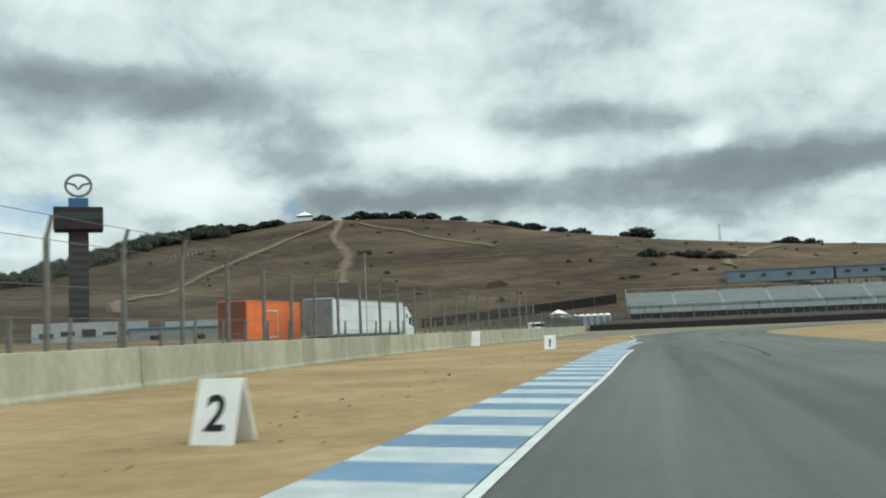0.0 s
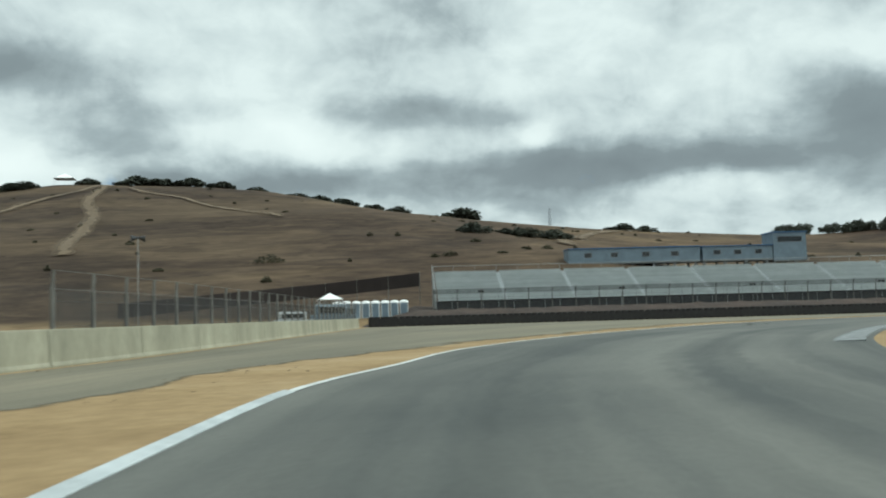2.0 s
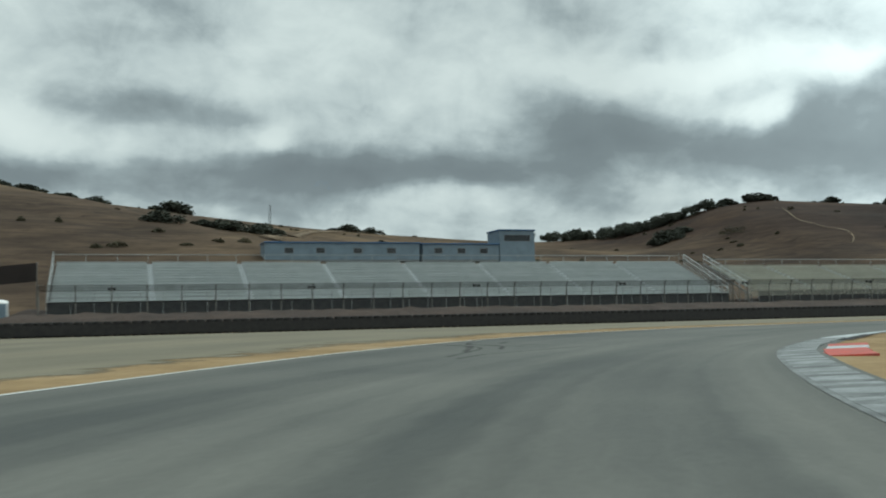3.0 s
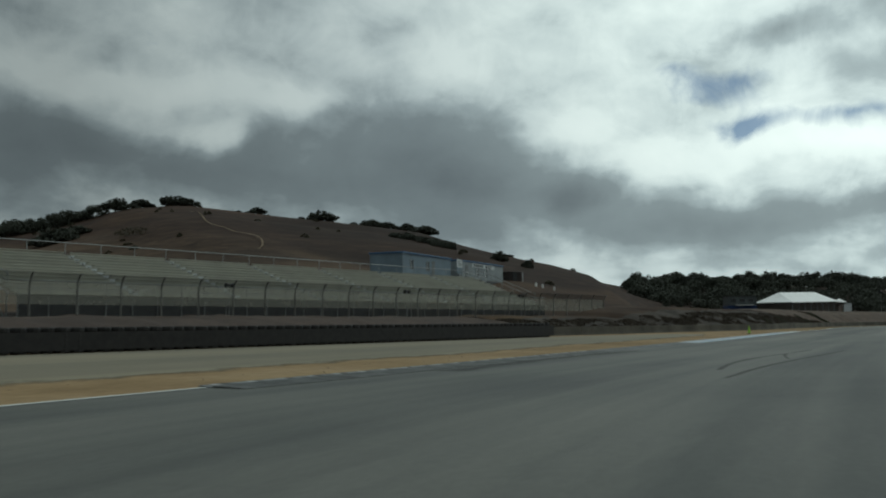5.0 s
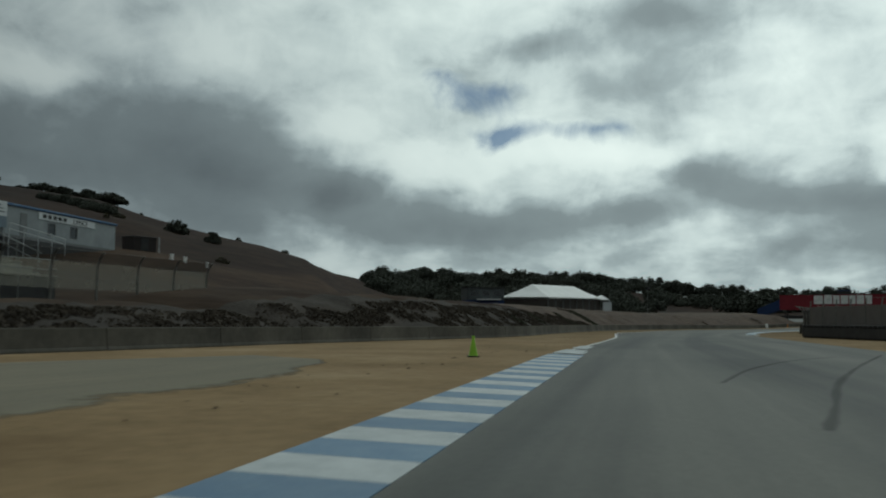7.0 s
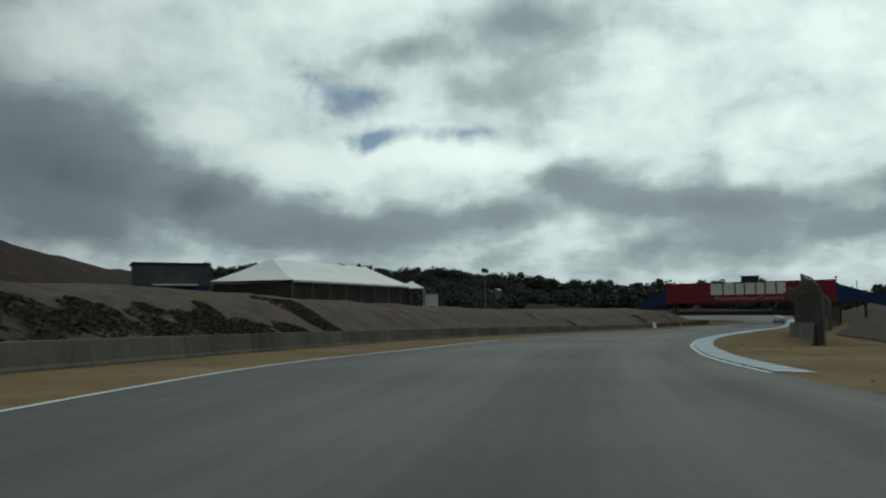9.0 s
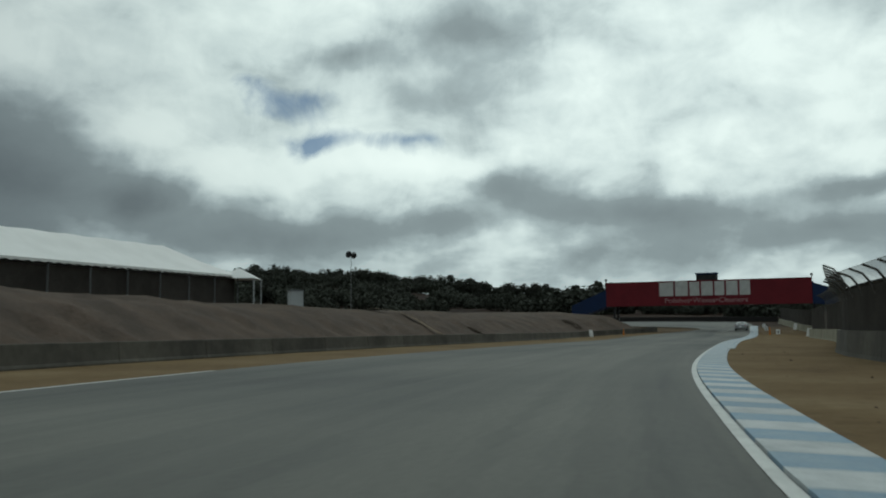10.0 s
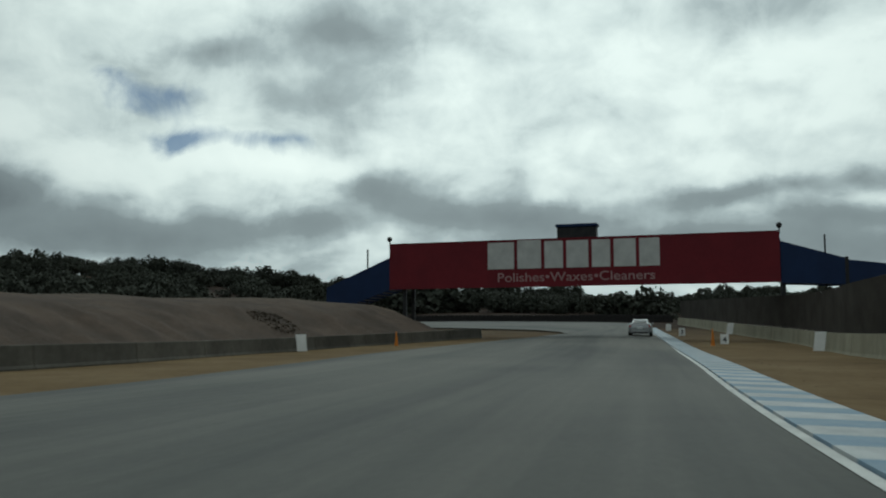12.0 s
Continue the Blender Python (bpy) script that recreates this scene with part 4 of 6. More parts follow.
bank("bank", RIGHT_BANK, [(0, 0.05), (1.5, 0.9), (4, 2.2), (8, 3.4), (16, 4.4), (30, 5.0), (60, 4.0), (90, 0.0)], GRASS_BANK, "brown dry-grass slope behind a debris fence", 8)

# ---------------------------------------------------------------- grandstands
STAND_A = Vector((47.1, 184.5, 0))
STAND_DIR = Vector((141, -26.5, 0)).normalized()
STAND_TURN = math.degrees(math.atan2(STAND_DIR.y, STAND_DIR.x))


def grandstand(u0, u1, sections, rows, low, high, deep, mat, label):
    """Bleachers seen from the front: rows of benches rising away from the track; x runs along the stand, y back from the front row."""
    at = STAND_A + STAND_DIR * u0 - left_of(STAND_DIR) * deep
    top = thing("grandstand", label, "grandstand", (at.x, at.y, 0), STAND_TURN, "grandstands by the corner")
    long, wide = u1 - u0, (u1 - u0) / sections
    rise, run = (high - low) / (rows - 1), deep / (rows - 1)
    seat = foot = step = None
    for s in range(sections):
        for r in range(rows):
            m = pose(s * wide + 0.28, r * run, low + r * rise)
            if seat:
                again(seat, m), again(foot, m)
            else:
                seat = part("bench_plank", boxed(0, 0, -0.06, wide - 0.56, 0.3, 0.0, bevel=0.01), mat, top)
                bm = boxed(0, -0.42, -0.4, wide - 0.56, 0.28, -0.36)
                box(bm, 0, -0.44, -0.4 - rise, wide - 0.56, -0.423, -0.36)
                box(bm, 0, 0.1, -0.36, wide - 0.56, 0.12, -0.1)
                foot = part("foot_board", bm, mat, top)
                seat.matrix_basis = foot.matrix_basis = m
    for s in range(sections + 1):
        bm = bmesh.new()
        x = s * wide
        tube(bm, (x, -0.3, low - 0.5), (x, deep, high - 0.2), 0.05, sides=6)
        for k in range(0, rows, 3):
            y = k * run
            tube(bm, (x, y, 1.2 + y * 0.1), (x, y, low + k * rise - 0.3), 0.05, sides=6)
            tube(bm, (x, y, 1.4 + y * 0.1), (x, min(deep, y + 3 * run), low + min(rows - 1, k + 3) * rise - 0.5), 0.03, sides=5)
        part("frame", bm, GALVANISED, top)
        if s not in (0, sections):
            for r in range(rows):
                m = pose(x, r * run, low + r * rise)
                if step:
                    again(step, m)
                else:
                    step = part("aisle_step", boxed(-0.26, -0.42, -0.41 - rise, 0.26, 0.31, -0.3), WHITE_PANEL, top)
                    step.matrix_basis = m
    for x in (0, long):
        bm = bmesh.new()
        for z in (0.55, 1.0):
            tube(bm, (x, -0.2, low + z - 0.3), (x, deep, high + z), 0.03, sides=6)
        for k in range(0, rows, 2):
            tube(bm, (x, k * run, low + k * rise - 0.3), (x, k * run, low + k * rise + 1.0), 0.025, sides=6)
        part("end_rail", bm, GALVANISED, top)
    bm = bmesh.new()
    for z in (0.25, 0.75):
        tube(bm, (0, -1.3, low - 0.45 + z), (long, -1.3, low - 0.45 + z), 0.03, sides=6)
    for k in range(int(long / 2) + 1):
        tube(bm, (k * 2, -1.3, 1.0), (k * 2, -1.3, low + 0.35), 0.028, sides=6)
    part("front_rail", bm, GALVANISED, top)
    part("walkway", boxed(0, -1.4, low - 0.55, long, -0.35, low - 0.48), mat, top)
    # this dark sheet paints the shade in the open gap below the walkway
    part("skirt", boxed(0, -1.25, 1.6, long, -1.2, low - 0.6), DARK_STEEL, top, "dark sheet for the shaded gap under the front walkway")
    bm = bmesh.new()
    tube(bm, (0, deep + 0.5, high + 0.75), (long, deep + 0.5, high + 0.75), 0.035, sides=6)
    for k in range(int(long / 3) + 1):
        tube(bm, (k * 3, deep + 0.5, high - 4.5), (k * 3, deep + 0.5, high + 0.75), 0.03, sides=6)
    part("back_rail", bm, GALVANISED, top)


grandstand(0.5, 73.5, 8, 13, 3.45, 7.15, 8.6, ALUMINIUM, "long silver aluminium bleacher with diagonal aisles on a bank")
grandstand(78.0, 140.5, 7, 12, 3.7, 6.7, 8.2, OLD_ALUMINIUM, "weathered straw-grey bleacher, lower than its neighbour")


def loudspeaker_pole(x, y, z, high, turn, size=0.6, label="two black horn loudspeakers on a slim pole"):
    top = thing("loudspeaker_pole", label, "loudspeaker", (x, y, z), turn, "loudspeaker poles")
    part("pole", tubed((0, 0, 0), (0, 0, high), 0.028, 0.022), GALVANISED, top)
    for side in (-1, 1):
        bm = bmesh.new()
        k = side * size
        tube(bm, (k * 0.08, 0, high), (k * 0.5, 0, high - 0.04), 0.09 * size, 0.27 * size, 12)
        tube(bm, (k * 0.5, 0, high - 0.04), (k * 0.53, 0, high - 0.04), 0.29 * size, 0.29 * size, 12)
        tube(bm, (k * 0.02, 0, high), (k * 0.12, 0, high), 0.12 * size, 0.1 * size, 8)
        part("horn", bm, DARK_STEEL, top)


loudspeaker_pole(-1.2, 44.9, 0, 5.1, 20)
loudspeaker_pole(14.8, 105.4, 0, 5.1, 15)
loudspeaker_pole(322.7, 115.8, 2.9, 4.8, -20, 1.0)
for u in (6, 24, 41, 58, 74, 92, 112, 131):
    p = STAND_A + STAND_DIR * u - left_of(STAND_DIR) * 12.2
    loudspeaker_pole(p.x, p.y, 1.4, 2.6, STAND_TURN)

STAND_FENCE = [STAND_A + STAND_DIR * u - left_of(STAND_DIR) * 12.6 for u in range(0, 152, 1)]
mesh_fence("fence_stand", STAND_FENCE[:74], 0.0, None, "wire fence with bent-over posts in front of the bleachers", step=3.0, foot=1.6, high=4.3, bent=0.45, side=-1)
mesh_fence("fence_stand", STAND_FENCE[74:], 0.0, None, "wire fence with bent-over posts and faded cloth", step=3.0, foot=1.6, high=4.3, bent=0.45, side=-1, cloth=MESH_CLOTH_PALE, cloth_top=3.75, cloth_foot=2.45)


def stair(u, wide, low, high, deep, steps):
    """An open metal stair with side rails in the gap between two bleachers."""
    at = STAND_A + STAND_DIR * u - left_of(STAND_DIR) * deep
    top = thing("steel_stair", "open galvanised stair with pipe rails between two bleachers", "stair", (at.x, at.y, 0), STAND_TURN)
    tread = None
    for k in range(steps):
        m = pose(0, deep * k / steps, low + (high - low) * k / (steps - 1))
        if tread:
            again(tread, m)
        else:
            tread = part("tread", boxed(0, 0, -0.05, wide, 0.28, 0.0, bevel=0.008), GREY_STEEL, top)
            tread.matrix_basis = m
    for x in (0, wide):
        part("stringer", tubed((x, -0.2, low - 0.2), (x, deep, high - 0.15), 0.08), GALVANISED, top)
        for z in (0.55, 1.05):
            part("rail", tubed((x, -0.2, low + z), (x, deep, high + z), 0.04), WHITE_PANEL, top)
        for k in range(6):
            y = deep * k / 5
            zz = low + (high - low) * k / 5
            part("rail_post", tubed((x, y, zz - 0.1), (x, y, zz + 1.07), 0.03), WHITE_PANEL, top)
            part("leg", tubed((x, y, 1.3), (x, y, zz - 0.1), 0.05), GALVANISED, top)


stair(74.3, 3.0, 2.9, 7.0, 8.6, 20)

# ---------------------------------------------------------------- cabins and offices behind the stands


def cabin(name, x, y, z, turn, long, deep, high, label, windows=(), mat=BLUE_WALL, door=None, legs=2.0, skirt=False):
    """A flat-roofed site cabin on piers; windows are (from, to, sill, head) along its front."""
    top = thing(name, label, "site cabin", (x, y, z), turn, "site cabins behind the stands")
    cuts = sorted(windows)
    bm, at = bmesh.new(), 0.0
    for a, b, s, h in cuts:
        box(bm, at, 0, 0, a, 0.12, high)
        box(bm, a, 0, 0, b, 0.12, s)
        box(bm, a, 0, h, b, 0.12, high)
        at = b
    box(bm, at, 0, 0, long, 0.12, high)
    part("front_wall", bm, mat, top)
    part("side_wall", boxed(0, 0.12, 0, 0.12, deep, high), mat, top)
    part("side_wall", boxed(long - 0.12, 0.12, 0, long, deep, high), mat, top)
    part("back_wall", boxed(0.12, deep - 0.12, 0, long - 0.12, deep, high), mat, top)
    part("floor_frame", boxed(0, 0, -0.25, long, deep, -0.003), GREY_STEEL, top)
    part("roof", boxed(-0.15, -0.15, high + 0.003, long + 0.15, deep + 0.15, high + 0.22, bevel=0.03), BLUE_TRIM, top, "blue roof fascia")
    for a, b, s, h in cuts:
        bm = bmesh.new()
        for sizes in ((a, -0.03, s, a + 0.07, 0.1, h), (b - 0.07, -0.03, s, b, 0.1, h), (a + 0.07, -0.03, s, b - 0.07, 0.1, s + 0.07), (a + 0.07, -0.03, h - 0.07, b - 0.07, 0.1, h)):
            box(bm, *sizes)
        frame_ob = part("window", bm, GREY_STEEL, top)
        part("pane", boxed(a + 0.07, 0.04, s + 0.07, b - 0.07, 0.06, h - 0.07), GLASS_DARK, frame_ob)
    if door:
        part("door", boxed(door, -0.05, 0.02, door + 0.95, -0.004, 2.05, bevel=0.01), GREY_STEEL, top)
    if skirt:
        part("skirt", boxed(0.02, 0.03, -0.25 - legs, long - 0.02, 0.09, -0.253), DARK_STEEL, top, "dark skirting down to the ground")
        part("skirt", boxed(long - 0.09, 0.1, -0.25 - legs, long - 0.03, deep - 0.05, -0.253), DARK_STEEL, top)
        part("skirt", boxed(0.03, 0.1, -0.25 - legs, 0.09, deep - 0.05, -0.253), DARK_STEEL, top)
        return top
    for k in range(int(long / 4) + 1):
        for yy in (0.1, deep - 0.4):
            part("pier", boxed(min(k * 4, long - 0.4), yy, -0.25 - legs, min(k * 4, long - 0.4) + 0.4, yy + 0.3, -0.253), GREY_STEEL, top)


BOX_DIR = math.degrees(math.atan2(-12, 59))
c = Vector((120.2, 214.1, 0))
d = Vector((59, -12, 0)).normalized()
p = c - d * 38.2
cabin("site_cabin", p.x, p.y, 10.1, BOX_DIR, 25.0, 5.0, 2.6, "long pale blue-grey site cabin on a slope", [(3, 4.4, 1.0, 1.9), (8, 9.4, 1.0, 1.9), (14, 15.4, 1.0, 1.9), (19.5, 21, 1.0, 1.9)], legs=3.5)
p = c - d * 12.6
cabin("site_cabin", p.x, p.y, 10.1, BOX_DIR, 13.4, 5.0, 2.5, "pale blue-grey site cabin on a slope", [(2, 3.4, 1.0, 1.9), (6, 7.4, 1.0, 1.9), (10, 11.4, 1.0, 1.9)], legs=3.5)
p = c + d * 1.0
cabin("control_cabin", p.x, p.y, 9.8, BOX_DIR, 6.4, 5.5, 5.2, "two-storey pale blue control cabin on a slope", [(0.8, 5.6, 3.4, 4.5)], legs=3.5)
cabin("site_cabin", 191.6, 172.2, 8.05, 1.0, 15.6, 5.0, 2.65, "pale blue site cabin with blue roof trim on a slope", [(2.2, 3.2, 0.6, 1.9), (7.2, 8.2, 0.6, 1.9)], door=9.0, legs=3.6, skirt=True)
office = cabin("site_cabin", 210.0, 172.4, 8.2, 1.0, 18.2, 4.2, 2.5, "pale grey site cabin with a white sign on a slope", [(6.4, 7.6, 0.4, 1.6), (10, 11.2, 0.4, 1.6)], mat=GREY_WALL, door=2.3, legs=2.2, skirt=True)


def portable_toilet(x, y, z, turn):
    top = thing("portable_toilet", "pale portable toilet with a white domed roof", "toilet", (x, y, z), turn, "row of portable toilets")
    part("cabin_body", boxed(-0.55, -0.55, 0, 0.55, 0.55, 2.0, bevel=0.04), WHITE_PANEL, top)
    part("door", boxed(-0.4, -0.59, 0.1, 0.4, -0.553, 1.9, bevel=0.01), BLUE_WALL, top)
    bm = bmesh.new()
    bmesh.ops.create_uvsphere(bm, u_segments=12, v_segments=6, radius=0.62, matrix=Matrix.Translation((0, 0, 2.0)) @ Matrix.Diagonal((1, 1, 0.55, 1)))
    bmesh.ops.bisect_plane(bm, geom=bm.verts[:] + bm.edges[:] + bm.faces[:], plane_co=(0, 0, 2.003), plane_no=(0, 0, -1), clear_outer=True)
    part("roof", bm, WHITE_CLOTH, top, smooth=True)


for k in range(8):
    portable_toilet(33.9 + k * 1.24, 181.4 - k * 0.2, hill(33.9 + k * 1.24, 181) + 0.95, -10)

# ---------------------------------------------------------------- trailers, tower and the paddock


def trailer(name, x, y, turn, long, wide, high, floor, side_mat, end_mat, label, door=False):
    """A box on a chassis with wheels; x runs along it from its rear."""
    top = thing(name, label, "trailer", (x, y, 0), turn)
    part("body", boxed(0, 0, floor, long, wide, high, bevel=0.03), side_mat, top)
    part("rear_door", boxed(-0.05, 0.06, floor + 0.06, -0.004, wide - 0.06, high - 0.06), end_mat, top)
    bm = bmesh.new()
    n = int(long / 1.22)
    for k in range(n + 1):
        xx = min(k * long / n, long - 0.05)
        box(bm, xx, -0.02, floor + 0.08, xx + 0.04, -0.003, high - 0.08)
    part("side_posts", bm, side_mat, top)
    bm = bmesh.new()
    for z in (floor, high - 0.12):
        box(bm, 0, -0.05, z, long, -0.038, z + 0.12)
    part("side_rail", bm, GREY_STEEL if side_mat is WHITE_PANEL else side_mat, top)
    part("chassis", boxed(0.2, 0.5, floor - 0.3, long - 0.2, wide - 0.5, floor - 0.003), DARK_STEEL, top)
    for xx in (1.2, 2.5, long - 2.0):
        for yy in (0.15, wide - 0.15):
            part("wheel", tubed((xx, yy - 0.14, 0.5), (xx, yy + 0.14, 0.5), 0.5, sides=16), RUBBER, top)
    if door:
        bm = bmesh.new()
        for sizes in ((2.9, -0.075, floor + 0.25, 2.98, -0.055, high - 0.75), (5.0, -0.075, floor + 0.25, 5.08, -0.055, high - 0.75), (2.98, -0.075, high - 0.83, 5.0, -0.055, high - 0.75), (2.98, -0.075, floor + 0.25, 5.0, -0.055, floor + 0.33)):
            box(bm, *sizes)
        part("side_hatch", bm, WHITE_PANEL, top, "pale outline of a side hatch")
    return top


trailer("shipping_container", -11.4, 73.4, math.degrees(math.atan2(8.7, 3.3)), 9.3, 2.6, 4.15, 0.9, ORANGE, RED_BROWN, "bright orange container trailer with rust-red doors", True)
trailer("semi_trailer", -4.8, 76.0, math.degrees(math.atan2(18.4, 6.1)), 19.0, 2.6, 4.2, 1.1, WHITE_PANEL, GREY_STEEL, "long white semi-trailer with grey rear doors")


def truck(x, y, turn):
    top = thing("truck", "white lorry tractor coupled to a trailer", "truck", (x, y, 0), turn)
    bm = bmesh.new()
    prof = [(0, 0.7), (0, 3.7), (0.6, 3.75), (1.3, 3.2), (2.0, 2.9), (2.25, 1.75), (3.7, 1.5), (3.85, 0.6)]
    sides = [[bm.verts.new((px, py, pz)) for px, pz in prof] for py in (0.05, 2.45)]
    bm.faces.new(sides[0])
    bm.faces.new(sides[1][::-1])
    for a in range(len(prof)):
        b = (a + 1) % len(prof)
        bm.faces.new((sides[0][a], sides[0][b], sides[1][b], sides[1][a]))
    part("cab", bm, WHITE_PANEL, top)
    part("side_window", boxed(1.15, 0.02, 1.9, 1.95, 0.045, 2.65), GLASS_DARK, top)
    part("side_window", boxed(0.35, 0.02, 2.6, 0.75, 0.045, 3.0), GLASS_DARK, top)
    part("fuel_tank", tubed((0.1, 0.25, 0.7), (1.6, 0.25, 0.7), 0.3, sides=14), GALVANISED, top)
    part("chassis", boxed(-2.2, 0.8, 0.55, 3.6, 1.7, 0.85), DARK_STEEL, top)
    for xx in (-1.6, 2.9):
        for yy in (0.2, 2.3):
            part("wheel", tubed((xx, yy - 0.15, 0.5), (xx, yy + 0.15, 0.5), 0.5, sides=16), RUBBER, top)


TT = math.atan2(18.4, 6.1)
truck(-4.8 + 19.9 * math.cos(TT), 76.0 + 19.9 * math.sin(TT), math.degrees(TT))


def tower():
    top = thing("sign_tower", "tall dark brown timing tower with a ring sign on top", "tower", (-69.8, 210.5, 0), 18)
    part("shaft", boxed(-2.1, -2.1, 0, 2.1, 2.1, 27.0), TOWER_BROWN, top)
    bm = bmesh.new()
    for k in range(12):
        box(bm, -2.16, -2.18, 5 + k * 1.7, 2.16, -2.104, 5.9 + k * 1.7)
    part("number_panel", bm, DARK_STEEL, top, "dark stacked scoreboard panels")
    part("cabin", boxed(-5.2, -3.2, 27.003, 5.2, 3.2, 32.2, bevel=0.2), TOWER_BROWN, top)
    part("window_band", boxed(-4.8, -3.26, 29.3, 4.8, -3.204, 30.9), GLASS_DARK, top)
    part("sign_base", boxed(-2.1, -1.4, 32.203, 2.1, 1.4, 34.4, bevel=0.1), BLUE_TRIM, top)
    bm = bmesh.new()
    n = 28
    rings = []
    for k in range(n):
        a = 2 * math.pi * k / n
        rings.append([bm.verts.new((rx * math.cos(a), yy, 37.4 + rz * math.sin(a))) for rx, rz, yy in ((3.0, 2.7, -0.35), (2.45, 2.2, -0.35), (2.45, 2.2, 0.35), (3.0, 2.7, 0.35))])
    for a, b in zip(rings, rings[1:] + rings[:1]):
        for i in range(4):
            bm.faces.new((a[i], a[(i + 1) % 4], b[(i + 1) % 4], b[i]))
    part("ring_sign", bm, GREY_STEEL, top, "grey oval ring sign")
    bm = bmesh.new()
    for sx in (-1, 1):
        tube(bm, (sx * 2.5, 0, 38.0), (sx * 0.9, 0, 37.6), 0.22, 0.28, 6)
        tube(bm, (sx * 0.95, 0, 37.75), (0, 0, 36.5), 0.28, 0.24, 6)
    part("sign_bars", bm, GREY_STEEL, top)


tower()


def paddock_panel(x, y, turn, long, high, label, mat, base=0.6):
    top = thing("billboard", label, "billboard", (x, y, 0), turn, "billboards in the paddock")
    part("panel", boxed(0, 0, base, long, 0.12, base + high), mat, top)
    for k in range(4):
        part("leg", boxed(0.3 + k * (long - 0.7) / 3, 0.15, 0, 0.42 + k * (long - 0.7) / 3, 0.27, base + high * 0.8), GREY_STEEL, top)
    bm = bmesh.new()
    for k in range(5):
        box(bm, long * (0.06 + 0.18 * k), -0.02, base + high * (0.25 + 0.1 * (k % 2)), long * (0.18 + 0.18 * k), -0.004, base + high * (0.5 + 0.08 * (k % 3)))
    part("print", bm, GREY_STEEL if k % 2 else DARK_STEEL, top, "grey illegible print")


paddock_panel(-45, 118, 20, 14, 2.6, "pale grey billboard with dark print", GREY_WALL, 1.5)
paddock_panel(-30, 124, 20, 12, 2.4, "pale grey billboard with faint print", GREY_WALL, 1.5)
cabin("garage", -30, 108, 0.3, 18, 16, 7, 2.4, "low grey-roofed garage behind the fence", [(2, 3.4, 0.9, 1.8), (7, 8.4, 0.9, 1.8)], mat=GREY_STEEL, legs=0.02)

# ---------------------------------------------------------------- bridge over the track
BRIDGE = Vector((389.5, 81.0, 0))
BRIDGE_DIR = Vector((375.7 - 389.5, 53.5 - 81.0, 0)).normalized()
BRIDGE_TURN = math.degrees(math.atan2(BRIDGE_DIR.y, BRIDGE_DIR.x))


def words(name, text, size, mat, parent, m, thick=0.01, label="", narrow=1.0):
    font = bpy.data.curves.new(name, "FONT")
    font.body, font.size, font.extrude, font.align_x = text, size, thick, "CENTER"
    font.offset = 0.022 * size if len(text) == 1 else 0.006
    ob = new(name, font)
    bpy.context.view_layer.update()
    data = bpy.data.meshes.new_from_object(ob.evaluated_get(bpy.context.evaluated_depsgraph_get()))
    bpy.data.objects.remove(ob)
    data.materials.clear()
    data.materials.append(mat)
    mesh_ob = new(name, data)
    mesh_ob.parent = parent
    mesh_ob.matrix_basis = m @ Matrix.Diagonal((narrow, 1, 1, 1))
    return tagged(mesh_ob, label)


sign = part("sign_board", boxed(4.9, -0.06, 1.78, 14.2, -0.004, 2.42), WHITE_PANEL, office, "white sign with dark lettering")
words("print", "OFFICE", 0.62, BLACK_PAINT, sign, pose(11.6, -0.064, 1.88, 90, 0, 0), narrow=1.25)
for k in range(5):
    part("print_bar", boxed(5.5 + k * 0.8, -0.075, 1.93, 6.05 + k * 0.8, -0.063, 2.28), BLACK_PAINT, sign)


def notice_board():
    top = thing("notice_board", "white and blue-grey notice board on posts between cabins", "sign", (207.5, 171.6, 8.5), 0)
    part("upper_panel", boxed(0, 0, 1.05, 1.9, 0.05, 2.3, bevel=0.01), WHITE_PANEL, top)
    part("lower_panel", boxed(0, 0, 0.1, 1.9, 0.05, 1.046, bevel=0.01), BLUE_WALL, top, "faded blue-grey panel")
    for x in (0.15, 1.75):
        part("post", tubed((x, 0.1, -3.4), (x, 0.1, 2.3), 0.04), GALVANISED, top)
    for k in range(3):
        part("print_bar", boxed(0.35, -0.012, 1.35 + 0.28 * k, 1.55 - 0.2 * k, -0.003, 1.47 + 0.28 * k), GREY_STEEL, top)


def hand_rail():
    top = thing("hand_rail", "white pipe handrail descending beside a site cabin", "rail", (209.5, 171.4, 0), 0)
    for lift in (0.0, -0.5):
        part("rail", tubed((0, 0, 9.05 + lift), (7.4, -0.4, 8.3 + lift), 0.035), WHITE_PANEL, top)
    for k in range(5):
        part("rail_post", tubed((1.85 * k, -0.1 * k, 5.0), (1.85 * k, -0.1 * k, 9.05 - 0.19 * k), 0.03), WHITE_PANEL, top)


notice_board()
hand_rail()


